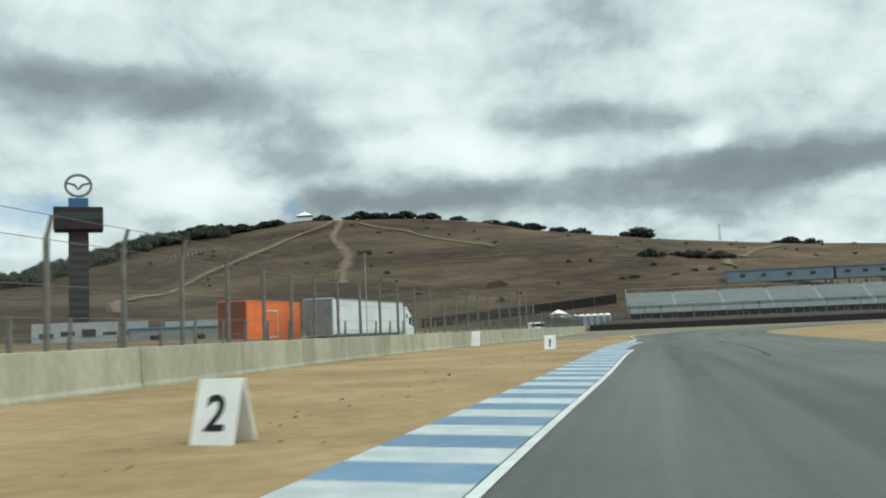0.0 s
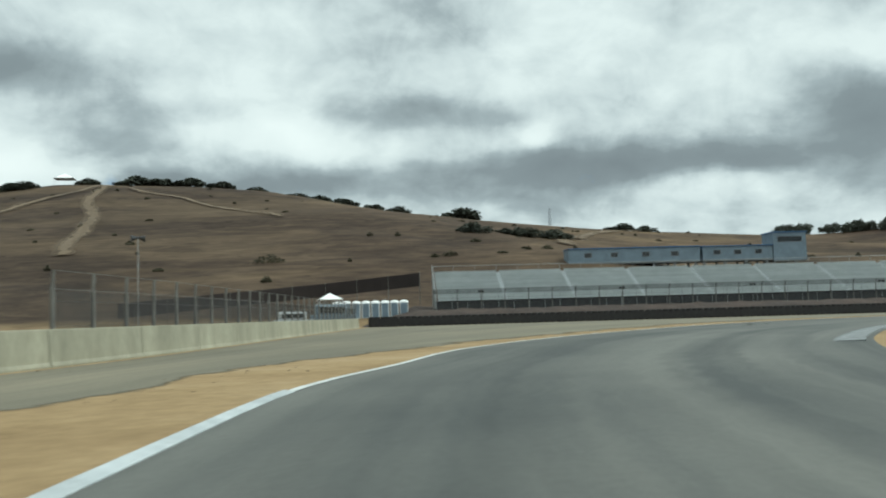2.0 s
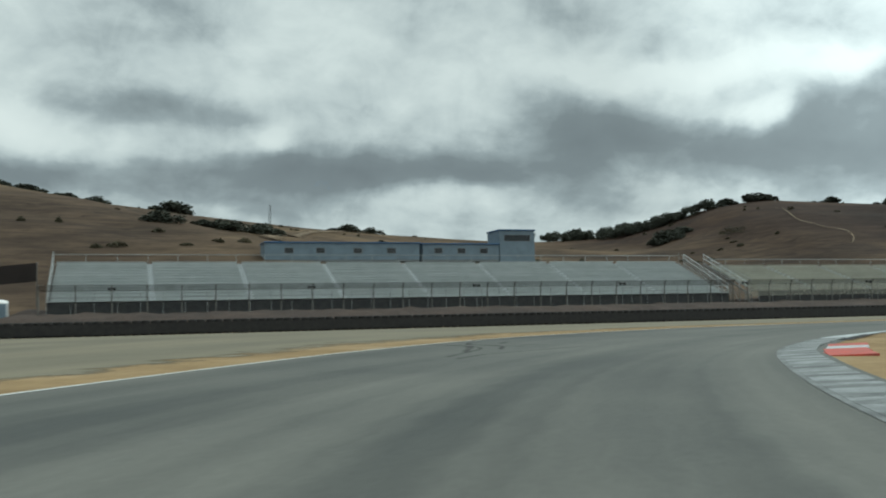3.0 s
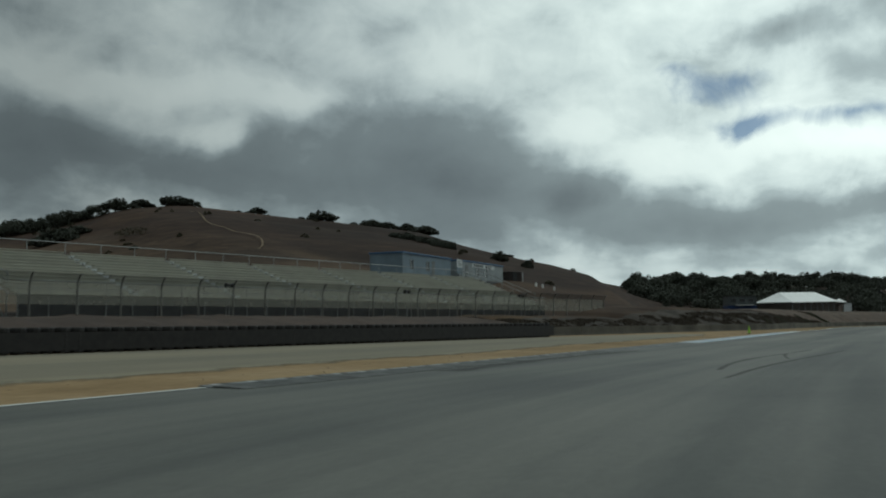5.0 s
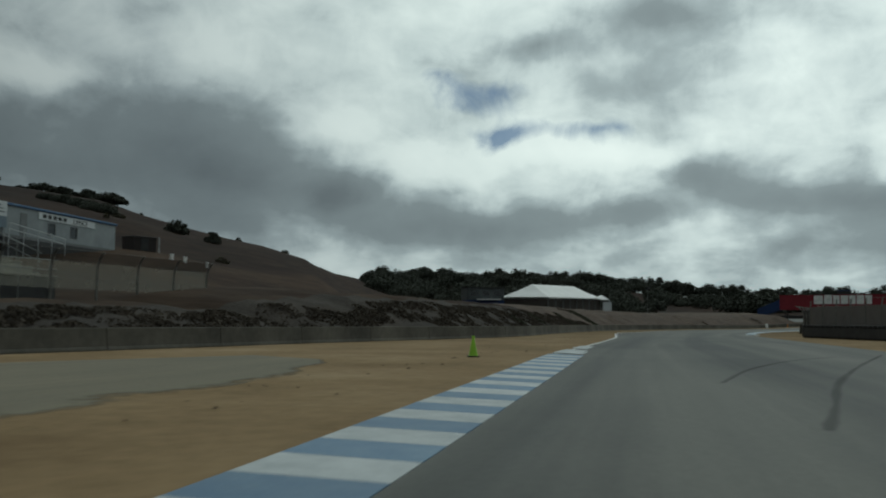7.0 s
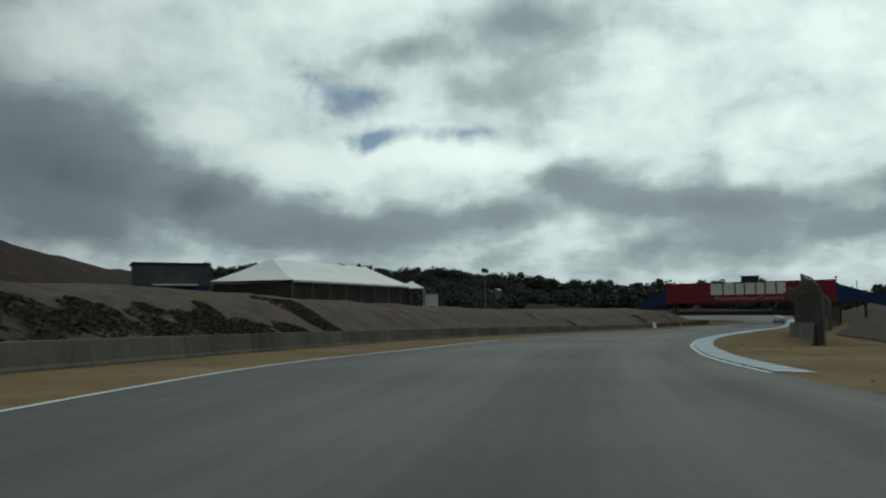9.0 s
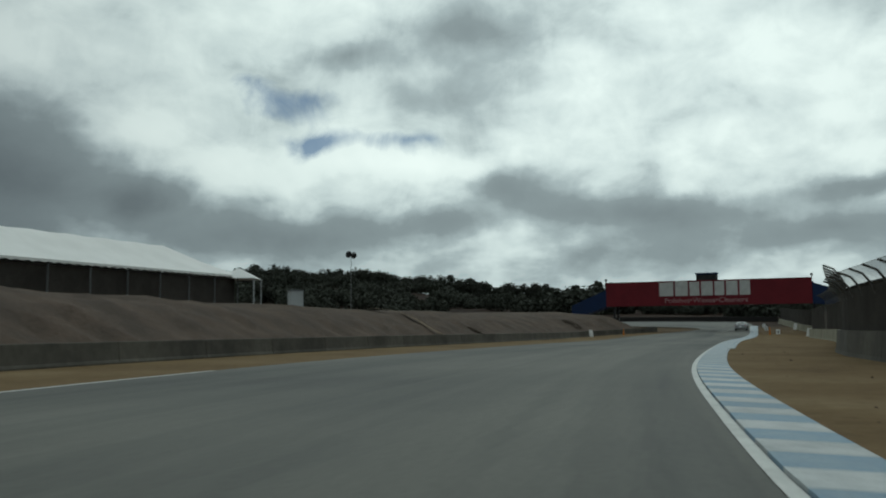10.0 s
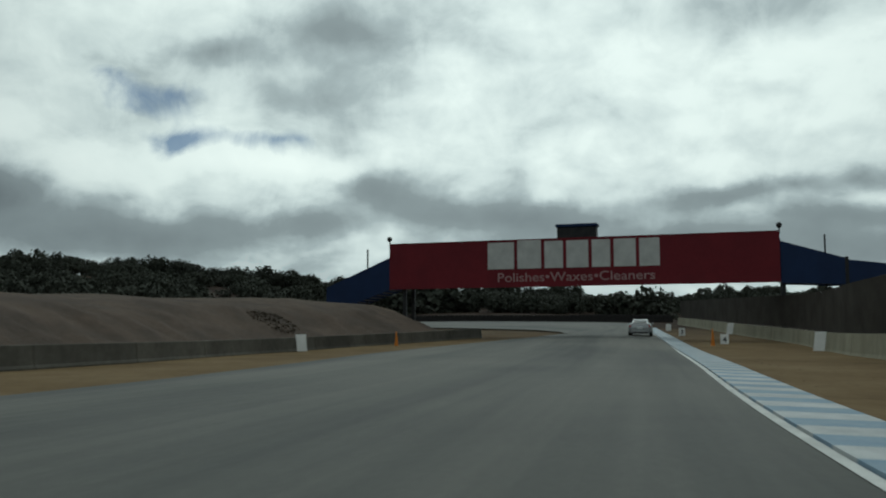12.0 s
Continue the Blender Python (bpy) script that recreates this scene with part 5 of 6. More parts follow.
def bridge():
    # x runs from the far left end to the right, -y faces the coming camera
    top = thing("footbridge", "footbridge over the racetrack hung with a red banner", "bridge", (BRIDGE.x, BRIDGE.y, 0), BRIDGE_TURN)
    long = 30.7
    part("deck", boxed(0.1, 0.25, 4.9, long - 0.1, 2.9, 5.2), BLUE_STEEL, top)
    for yy in (0.2, 2.95):
        bm = bmesh.new()
        for z in (5.0, 7.9):
            tube(bm, (0, yy, z), (long, yy, z), 0.09, sides=6)
        for k in range(13):
            tube(bm, (k * long / 12, yy, 5.0), (k * long / 12, yy, 7.9), 0.06, sides=6)
            if k < 12:
                tube(bm, (k * long / 12, yy, 5.0), ((k + 1) * long / 12, yy, 7.9), 0.05, sides=6)
        part("truss", bm, BLUE_STEEL, top)
    banner = part("banner", boxed(0, 0.0, 4.65, long, 0.08, 8.45), BANNER_RED, top, "dark red printed banner")
    bm = bmesh.new()
    for sizes in ((0, -0.03, 8.38, long, -0.004, 8.46), (0, -0.03, 4.64, long, -0.004, 4.72)):
        box(bm, *sizes)
    part("hem", bm, BANNER_RED, banner)
    # the maker's name stands as plain white shapes, one for each letter
    at = 8.5
    for wide, tall in ((2.4, 2.15), (2.15, 2.3), (1.7, 2.15), (1.95, 2.15), (1.65, 2.15), (1.9, 2.15), (1.75, 2.15)):
        bm = boxed(at, -0.03, 6.1, at + wide - 0.22, -0.004, 6.1 + tall, bevel=0.01)
        part("name_shape", bm, LETTER, banner)
        at += wide + 0.05
    words("print", "Polishes\u2022Waxes\u2022Cleaners", 1.02, LETTER_DIM, banner, pose(15.5, -0.02, 5.08, 90, 0, 0), label="faded pink lettering", narrow=1.18)
    part("light_box", boxed(14.1, 0.4, 8.46, 17.2, 1.4, 9.35, bevel=0.05), DARK_STEEL, top, "dark signal box")
    part("light_box_lid", boxed(14.0, 0.3, 9.353, 17.3, 1.5, 9.6, bevel=0.04), BLUE_STEEL, top, "deep blue lid")
    for x in (0.0, long):
        bm = bmesh.new()
        tube(bm, (x, 0.1, 8.2), (x, 0.1, 8.8), 0.05, sides=6)
        bmesh.ops.create_uvsphere(bm, u_segments=10, v_segments=6, radius=0.22, matrix=Matrix.Translation((x, 0.0, 8.85)))
        part("lamp", bm, DARK_STEEL, top)
    for x in (1.2, 30.9):
        for yy in (0.5, 2.6):
            part("pillar", boxed(x - 0.14, yy - 0.14, -0.2, x + 0.14, yy + 0.14, 4.9), DARK_STEEL, top)
    # stairs with solid blue sides at both ends
    for x0, x1, z0, z1, lo0, lo1 in ((-0.05, -5.8, 7.3, 4.9, 4.6, 2.6), (long + 0.05, long + 4.5, 7.7, 6.3, 4.6, 4.4), (long + 4.55, long + 12, 6.2, 5.2, 4.3, 2.6)):
        for yy in (0.1, 2.9):
            bm = bmesh.new()
            front = [bm.verts.new(v) for v in ((x0, yy, z0), (x1, yy, z1), (x1, yy, lo1), (x0, yy, lo0))]
            back = [bm.verts.new((v.co.x, yy + 0.08, v.co.z)) for v in front]
            bm.faces.new(front)
            bm.faces.new(back[::-1])
            for a in range(4):
                b = (a + 1) % 4
                bm.faces.new((front[a], front[b], back[b], back[a]))
            part("stair_side", bm, BLUE_STEEL, top)
        bm = bmesh.new()
        n = 10
        for k in range(n):
            f = (k + 0.5) / n
            x, z = x0 + (x1 - x0) * f, lo0 + (lo1 - lo0) * f
            box(bm, x - 0.3, 0.25, z + 0.1, x + 0.3, 2.85, z + 0.16)
        part("treads", bm, GREY_STEEL, top)
    for x in (-5.6, long + 4.5, long + 11.8):
        for yy in (0.2, 2.8):
            part("leg", boxed(x - 0.12, yy - 0.12, -0.2, x + 0.12, yy + 0.12, 6.4 if x > long else 2.6), DARK_STEEL, top)
    for x in (-2.6, long + 3.2):
        part("mast", tubed((x, 1.5, 3.0), (x, 1.5, 8.2), 0.07, sides=6), DARK_STEEL, top)


bridge()

# ---------------------------------------------------------------- marquee on the bank


def marquee():
    """A hipped frame tent: x runs along its ridge, -y faces the track."""
    a, b = Vector((290.9, 135.0, 0)), Vector((313.8, 129.6, 0))
    d = (b - a).normalized()
    half, hip_a, hip_b, ridge_long = 4.0, 3.9, 5.2, (b - a).length
    a = a - d * hip_a - left_of(d) * half
    top = thing("marquee", "large white hipped frame tent on a bank, with dark open sides", "tent", (a.x, a.y, 0), math.degrees(math.atan2(d.y, d.x)))
    long, deep = hip_a + ridge_long + hip_b, half * 2

    def eave(x):
        return 5.0 + 0.62 * x / long

    # two long slopes cut into bays that sag a little between the frames, and two hips
    bm = bmesh.new()
    bays = 12
    crest = []
    for k in range(bays + 1):
        f = k / bays
        crest.append(bm.verts.new((hip_a + ridge_long * f, half, 7.2 + 0.55 * f - (0.06 if k % 2 else 0))))
    for y0 in (0, deep):
        low = [bm.verts.new((long * k / bays, y0, eave(long * k / bays))) for k in range(bays + 1)]
        mid = [bm.verts.new((u.co + w.co) / 2 - Vector((0, 0, 0.09 + (0.04 if k % 2 else 0)))) for k, (u, w) in enumerate(zip(low, crest))]
        for lo, hi in ((low, mid), (mid, crest)):
            for k in range(bays):
                bm.faces.new((lo[k], lo[k + 1], hi[k + 1], hi[k]))
        if y0 == 0:
            first_low, first_mid = low, mid
    for k in (0, bays):
        bm.faces.new((first_low[k], low[k], mid[k], first_mid[k]))
        bm.faces.new((first_mid[k], mid[k], crest[k]))
    canopy = part("canopy", bm, WHITE_CLOTH, top)
    canopy.modifiers.new("cloth", "SOLIDIFY").thickness = 0.04
    poles = 8
    for k in range(poles + 1):
        x = 0.1 + k * (long - 0.2) / poles
        for yy in (0.1, deep - 0.1):
            part("tent_pole", tubed((x, yy, 2.4), (x, yy, eave(x)), 0.05), GREY_STEEL, top)
    # a scalloped valance hangs from the eaves
    for yy in (-0.02, deep + 0.02):
        bm, last = bmesh.new(), None
        for k in range(73):
            x = long * k / 72
            pair = (bm.verts.new((x, yy, eave(x) + 0.01)), bm.verts.new((x, yy, eave(x) - (0.2 if k % 2 else 0.12))))
            if last:
                bm.faces.new((last[0], pair[0], pair[1], last[1]))
            last = pair
        part("valance", bm, WHITE_CLOTH, top)
    # dark sheets paint in the shade of the open inside beneath the canopy
    for yy in (0.3, deep - 0.3):
        bm = bmesh.new()
        bm.faces.new([bm.verts.new(v) for v in ((0.2, yy, 2.4), (long - 0.2, yy, 2.4), (long - 0.2, yy, eave(long) - 0.25), (0.2, yy, eave(0) - 0.25))])
        part("side_netting", bm, SCREEN_CLOTH, top, "dark sheet for the shaded inside along one side")
    for x in (0.25, long - 0.25):
        bm = bmesh.new()
        bm.faces.new([bm.verts.new(v) for v in ((x, 0.35, 2.4), (x, deep - 0.35, 2.4), (x, deep - 0.35, eave(x) - 0.25), (x, 0.35, eave(x) - 0.25))])
        part("end_netting", bm, SCREEN_CLOTH, top, "dark sheet for the shaded inside across one end")


marquee()


# ---------------------------------------------------------------- boards, cones and the car ahead


def marker_board(x, y, turn, digit, label, high=0.66, wide=0.52):
    top = thing("marker_board", label, "marker board", (x, y, climb(x)), turn, "braking marker boards")
    for lean in (-1, 1):
        bm = bmesh.new()
        ys = lean * 0.22
        quad = [(-wide / 2, ys, 0), (wide / 2, ys, 0), (wide / 2, lean * 0.02, high), (-wide / 2, lean * 0.02, high)]
        front = [bm.verts.new(v) for v in quad]
        back = [bm.verts.new((v[0], v[1] - lean * 0.018, v[2])) for v in quad]
        bm.faces.new(front), bm.faces.new(back[::-1])
        for a in range(4):
            b = (a + 1) % 4
            bm.faces.new((front[a], front[b], back[b], back[a]))
        face = part("board", bm, WHITE_BOARD, top)
        if lean < 0 and digit:
            words("digit", digit, 0.52, BLACK_PAINT, face, pose(0, -0.175, 0.145, 90 - 17, 0, 0), 0.004, "black numeral")


marker_board(-1.78, 9.75, -25, "2", "white folding board with a black two on dirt")
marker_board(7.4, 43.1, -16, "1", "white folding board with a black one on dirt")
marker_board(369.5, 61.1, -110, "4", "white folding board with a black four on dirt")
marker_board(387.6, 56.2, -110, "3", "white folding board with a black three on dirt")
marker_board(404, 50.6, -110, "", "plain white folding board on a dirt verge")


def wall_board(x, y, turn, label, mat=WHITE_BOARD, high=0.98, wide=0.5, lean=0.0):
    top = thing("wall_board", label, "board", (x, y, climb(x)), turn, "plain boards by the walls")
    bm = boxed(-wide / 2, -0.02, 0.02, wide / 2, 0.02, high, bevel=0.005)
    for v in bm.verts:
        v.co.y += lean * v.co.z
    part("panel", bm, mat, top)
    if not lean:
        part("stake", boxed(-0.03, 0.022, 0.0, 0.03, 0.06, high * 0.8), GREY_STEEL, top)


wall_board(5.35, 59.65, -20, "plain white board leaning back before the concrete wall", wide=0.56, lean=0.3)
wall_board(361.9, 88.2, -70, "plain white board leaning back before the concrete wall", high=0.9, wide=0.56, lean=0.26)
wall_board(356.9, 62.05, -150, "plain white board leaning against the concrete wall", wide=0.62, high=1.0, lean=0.26)
wall_board(390.6, 50.45, -150, "plain white board leaning against the concrete wall", wide=0.62, high=1.0, lean=0.26)


def traffic_cone(x, y, mat, label, tall=0.62):
    top = thing("traffic_cone", label, "traffic cone", (x, y, climb(x)), 12, "track-side cones")
    part("base", boxed(-0.18, -0.18, 0.0, 0.18, 0.18, 0.04, bevel=0.015), RUBBER, top, "black rubber base")
    bm = tubed((0, 0, 0.04), (0, 0, 0.08), 0.145, 0.125, 16)
    tube(bm, (0, 0, 0.08), (0, 0, tall - 0.06), 0.125, 0.035, 16)
    part("cone", bm, mat, top)
    part("grip", tubed((0, 0, tall - 0.06), (0, 0, tall), 0.05, 0.045, 12), mat, top)


traffic_cone(167.45, 124.72, LIME_PLASTIC, "lime green plastic cone standing on dirt")
traffic_cone(369.3, 82.5, ORANGE_PLASTIC, "orange plastic cone beside the asphalt", 0.9)
traffic_cone(366.3, 63.4, ORANGE_PLASTIC, "tall orange plastic cone on the dirt verge", 1.08)


def car(x, y, turn):
    """A low silver coupe; x runs forward, seen from its tail."""
    top = thing("car", "silver two-door coupe driving on the racetrack", "car", (x, y, road_height(x) + 0.012), turn)

    def loft(rows):
        bm = bmesh.new()
        rings = [[bm.verts.new(v) for v in r] for r in rows]
        for a, b in zip(rings, rings[1:]):
            for i in range(len(a)):
                bm.faces.new((a[i], a[(i + 1) % len(a)], b[(i + 1) % len(a)], b[i]))
        bm.faces.new(rings[0][::-1]), bm.faces.new(rings[-1])
        return bm

    def ring(xx, half, z0, z1):
        return [(xx, -half * 0.9, z0), (xx, half * 0.9, z0), (xx, half, z0 + 0.2), (xx, half, z1 - 0.16), (xx, half * 0.86, z1), (xx, -half * 0.86, z1), (xx, -half, z1 - 0.16), (xx, -half, z0 + 0.2)]

    part("body", loft([ring(-2.2, 0.7, 0.36, 0.78), ring(-2.1, 0.84, 0.24, 0.93), ring(-1.5, 0.9, 0.2, 0.97), ring(-0.4, 0.9, 0.19, 0.93), ring(0.9, 0.9, 0.19, 0.92), ring(1.7, 0.88, 0.22, 0.8), ring(2.1, 0.75, 0.28, 0.66), ring(2.25, 0.5, 0.36, 0.55)]), SILVER, top, smooth=True)
    part("cabin", loft([[(-1.85, -0.62, 0.93), (-1.85, 0.62, 0.93), (-1.8, 0.5, 0.98), (-1.8, -0.5, 0.98)], [(-1.0, -0.72, 0.93), (-1.0, 0.72, 0.93), (-0.9, 0.54, 1.26), (-0.9, -0.54, 1.26)],
                        [(-0.3, -0.74, 0.92), (-0.3, 0.74, 0.92), (-0.3, 0.56, 1.32), (-0.3, -0.56, 1.32)], [(0.3, -0.74, 0.91), (0.3, 0.74, 0.91), (0.2, 0.54, 1.28), (0.2, -0.54, 1.28)], [(1.15, -0.66, 0.9), (1.15, 0.66, 0.9), (1.1, 0.6, 0.93), (1.1, -0.6, 0.93)]]), SILVER, top)
    bm = bmesh.new()
    bm.faces.new([bm.verts.new(v) for v in ((-1.72, -0.5, 1.025), (-1.72, 0.5, 1.025), (-0.99, 0.47, 1.262), (-0.99, -0.47, 1.262))])
    pane = part("rear_window", bm, GLASS_DARK, top)
    pane.modifiers.new("glass", "SOLIDIFY").thickness = 0.02
    for s in (-1, 1):
        part("tail_lamp", boxed(-2.18, s * 0.52, 0.66, -2.06, s * 0.8, 0.82, bevel=0.02), TAIL_RED, top)
        part("mirror", boxed(0.35, s * 0.86, 0.92, 0.5, s * 1.02, 1.05, bevel=0.03), SILVER, top)
        part("side_glass", boxed(-0.85, s * 0.66, 0.96, 0.35, s * 0.68, 1.2), GLASS_DARK, top)
        for xx in (-1.32, 1.32):
            wheel = part("wheel", tubed((xx, s * 0.68, 0.32), (xx, s * 0.9, 0.32), 0.32, sides=18), RUBBER, top)
            part("rim", tubed((xx, s * 0.9, 0.32), (xx, s * 0.915, 0.32), 0.21, sides=12), GALVANISED, wheel)
    part("bumper", boxed(-2.24, -0.74, 0.28, -2.1, 0.74, 0.52, bevel=0.04), SILVER, top)
    part("diffuser", boxed(-2.2, -0.6, 0.18, -2.0, 0.6, 0.279), DARK_STEEL, top)
    part("number_plate", boxed(-2.255, -0.2, 0.56, -2.235, 0.2, 0.68), WHITE_BOARD, top)



# ---------------------------------------------------------------- trees


def crown_mesh(name, wide, high, clumps, leaves, seed, leaf=0.5):
    """A low spreading crown of many small leaf clumps with gaps and an uneven outline."""
    rnd = random.Random(seed)
    verts, faces = [], []
    for _ in range(clumps):
        a, r = rnd.uniform(0, 2 * math.pi), math.sqrt(rnd.random()) * 0.5
        cx, cy = wide * r * math.cos(a), wide * r * math.sin(a)
        cz = high * (0.14 + 0.64 * rnd.random() * (1 - (r / 0.55) ** 2))
        size = wide * rnd.uniform(0.12, 0.2)
        for _ in range(leaves):
            d = Vector((rnd.gauss(0, 1), rnd.gauss(0, 1), rnd.gauss(0, 0.75))).normalized() * size * rnd.uniform(0.55, 1.0)
            n = Vector((rnd.gauss(0, 1), rnd.gauss(0, 1), rnd.gauss(0.4, 1))).normalized()
            u = n.orthogonal().normalized() * leaf * rnd.uniform(0.6, 1.2)
            v = n.cross(u) * rnd.uniform(0.6, 1.0)
            c = Vector((cx, cy, cz)) + d
            i = len(verts)
            verts += [c - u - v, c + u - v * 0.6, c + u * 0.7 + v, c - u * 0.8 + v * 0.8]
            faces.append((i, i + 1, i + 2, i + 3))
    data = bpy.data.meshes.new(name)
    data.from_pydata([tuple(v) for v in verts], [], faces)
    data.materials.append(LEAVES)
    return data


def oak(seed, wide=9.0, high=5.5):
    top = thing("oak_tree", "dark green live oak with a low spreading crown on dry grass", "tree", group="oaks on the hills")
    rnd = random.Random(seed)
    bm = bmesh.new()
    tube(bm, (0, 0, -0.6), (0.1, 0.05, high * 0.3), 0.35, 0.26, 8)
    for k in range(5):
        a = k * 1.26 + rnd.uniform(-0.3, 0.3)
        tube(bm, (0.1, 0.05, high * 0.26), (wide * 0.3 * math.cos(a), wide * 0.3 * math.sin(a), high * rnd.uniform(0.5, 0.68)), 0.2, 0.06, 6)
    part("trunk", bm, BARK, top)
    crown = new("crown", crown_mesh("crown", wide, high, 30, 70, seed, 0.36))
    crown.parent = top
    return top


KINDS = [oak(s, w, h) for s, w, h in ((1, 9.0, 5.5), (2, 8.0, 5.0), (3, 11.0, 6.0), (4, 7.0, 4.6), (5, 6.0, 4.2))]
for k, o in enumerate(KINDS):
    o.matrix_world = pose(-300 - 20 * k, 250, hill(-300 - 20 * k, 250))


def plant(x, y, kind, size=1.0, turn=0.0, flat=0.56):
    o = copy_thing(KINDS[kind], pose(x, y, hill(x, y) - 0.15, 0, 0, turn))
    o.scale = (size * 1.0, size * 1.0, size * flat)


rnd = random.Random(11)


def along_ridge(points, kinds=5, flat=0.56):
    for x, y, size in points:
        plant(x, y, rnd.randrange(kinds), size, rnd.uniform(0, 360), flat)


OAKS_WEST = [(-89, 445, 2.47), (-81, 449, 2.17), (-74, 453, 2.18), (-67, 456, 1.23), (-60, 459, 1.58), (-56, 461, 1.15), (-33, 467, 1.11), (-20, 468, 0.80), (-14, 469, 1.78), (-4, 470, 1.78), (8, 471, 1.88), (21, 475, 1.71), (37, 480, 0.91), (55, 484, 1.48), (66, 486, 1.68), (77, 488, 1.97), (91, 489, 1.51), (103, 490, 1.05), (135, 493, 2.18)]
OAKS_SADDLE = [(80.5, 279, 0.76), (92, 289.5, 0.7), (97.5, 291, 0.88), (107, 296, 0.86), (112.5, 300, 0.8), (198, 460, 0.47), (205, 459, 1.20), (216, 458, 0.89)]
OAKS_EAST = [(264, 325, 0.95), (271, 327, 1.25), (278, 329, 1.0), (269, 321, 0.8), (319, 376, 1.15), (320, 371, 1.02), (322, 357, 1.14), (330, 354, 1.15), (342, 349, 1.17), (347, 347, 0.88), (372, 335, 0.97), (384, 313, 1.36)]
OAKS_EAST_B = [(382, 321, 0.31), (387, 300, 0.36), (385, 291, 1.00), (383, 283, 0.98), (381, 274, 1.09), (377, 264, 1.06), (364, 226, 0.4)]
OAKS_SLOPE = [(301, 203.5, 0.46), (298.5, 195, 0.42)]
for group, flat in ((OAKS_WEST, 0.56), (OAKS_SADDLE, 0.62), (OAKS_EAST, 0.62), (OAKS_EAST_B, 0.6), (OAKS_SLOPE, 1.2)):
    along_ridge(group, 5, flat)



def quads(name, verts, mat, label, category):
    """One mass of loose four-cornered leaves."""
    data = bpy.data.meshes.new(name)
    data.vertices.add(len(verts))
    data.vertices.foreach_set("co", verts.ravel())
    data.loops.add(len(verts))
    data.loops.foreach_set("vertex_index", np.arange(len(verts)))
    data.polygons.add(len(verts) // 4)
    data.polygons.foreach_set("loop_start", np.arange(0, len(verts), 4))
    data.update()
    data.materials.append(mat)
    return tagged(new(name, data), label, category, "", "stuff")


def wood(name, spots, label, seed, clearing=True):
    """A wood or thicket too far off to count, as one mass of leaf clumps: spots of x, y, width, height."""
    r = np.random.default_rng(seed)
    corners = []
    clumps, leaves = 16, 84
    for x, y, w, h in spots:
        if clearing and x < 640 and abs(y - (62 - 0.32 * (x - 417))) < 48:
            continue  # the road's clearing
        # clumps over a dome make the rounded, lumpy outline of an oak
        turn, rise = r.uniform(0, 2 * math.pi, clumps), r.random(clumps)
        q = np.sqrt(1 - rise * rise) * r.uniform(0.7, 1.0, clumps) * 0.42 * w
        centre = np.stack([x + q * np.cos(turn), y + q * np.sin(turn), hill(x, y) + h * (0.14 + 0.68 * rise)], 1)
        size = w * r.uniform(0.11, 0.18, clumps)
        out = r.normal(size=(clumps, leaves, 3)) * (1, 1, 0.75)
        out /= np.linalg.norm(out, axis=2, keepdims=True)
        at = (centre[:, None] + out * (size[:, None] * r.uniform(0.7, 1.0, (clumps, leaves)))[:, :, None]).reshape(-1, 3)
        n = (out + r.normal(size=out.shape) * 0.5).reshape(-1, 3)
        u = np.cross(n, r.normal(size=n.shape))
        u /= np.linalg.norm(u, axis=1, keepdims=True)
        v = np.cross(n / np.linalg.norm(n, axis=1, keepdims=True), u)
        u, v = u * 0.021 * w, v * 0.021 * w
        corners.append(np.stack([at - u - v, at + u - v * 0.7, at + u * 0.7 + v, at - u * 0.8 + v * 0.8], 1).reshape(-1, 3))
    return quads(name, np.concatenate(corners), LEAVES, label, "woodland")


far = []
line = [Vector((p[0], p[1], 0)) for p in RIDGE_FAR[:6]]
for p, d in along(line, 9.0):
    for k in range(3):
        far.append((p.x - 14 + rnd.uniform(-16, 16), p.y + rnd.uniform(-5, 5), rnd.uniform(11, 17), rnd.uniform(5, 10.5)))
wood("far_wood", far, "dark green wood along a far ridge", 3)
left = []
for p, d in along([Vector((-190, 330, 0)), Vector((-126, 413, 0)), Vector((-111, 439, 0)), Vector((-92, 450, 0))], 4.0):
    left.append((p.x + 6 + rnd.uniform(-8, 8), p.y - 8 + rnd.uniform(-8, 8), rnd.uniform(9, 14), rnd.uniform(4, 7)))
    for _ in range(3):
        down = rnd.uniform(4, 26) * min(1.0, max(0.0, (450 - p.y) / 60))
        left.append((p.x + 0.35 * down + rnd.uniform(-6, 6), p.y - 0.94 * down + rnd.uniform(-6, 6), rnd.uniform(8, 13), rnd.uniform(3, 5)))
wood("ridge_wood", left, "dark oak wood on the shoulder of a hill", 4)
east = []
for p, d in along([Vector((296, 452, 0)), Vector((305, 440, 0)), Vector((312, 425, 0)), Vector((318, 385, 0)), Vector((318, 362, 0))], 3.2):
    east.append((p.x - 6 + rnd.uniform(-8, 8), p.y - 4 + rnd.uniform(-6, 6), rnd.uniform(8, 12), rnd.uniform(3.5, 5.5)))
brow = []
for p, d in along([Vector((320, 242, 0)), Vector((312, 232, 0)), Vector((303, 222, 0)), Vector((293, 212, 0))], 1.1):
    brow.append((p.x + rnd.uniform(-1, 3), p.y + rnd.uniform(-1, 3), rnd.uniform(3, 5), rnd.uniform(1.0, 1.7)))
wood("ridge_wood", brow, "dark oak thicket on the brow of a slope", 9)
wood("ridge_wood", east, "dark oak wood on the flank of a hill", 5)

car(383.6, 61.4, -22.5)

# ---------------------------------------------------------------- trails, marks and small things


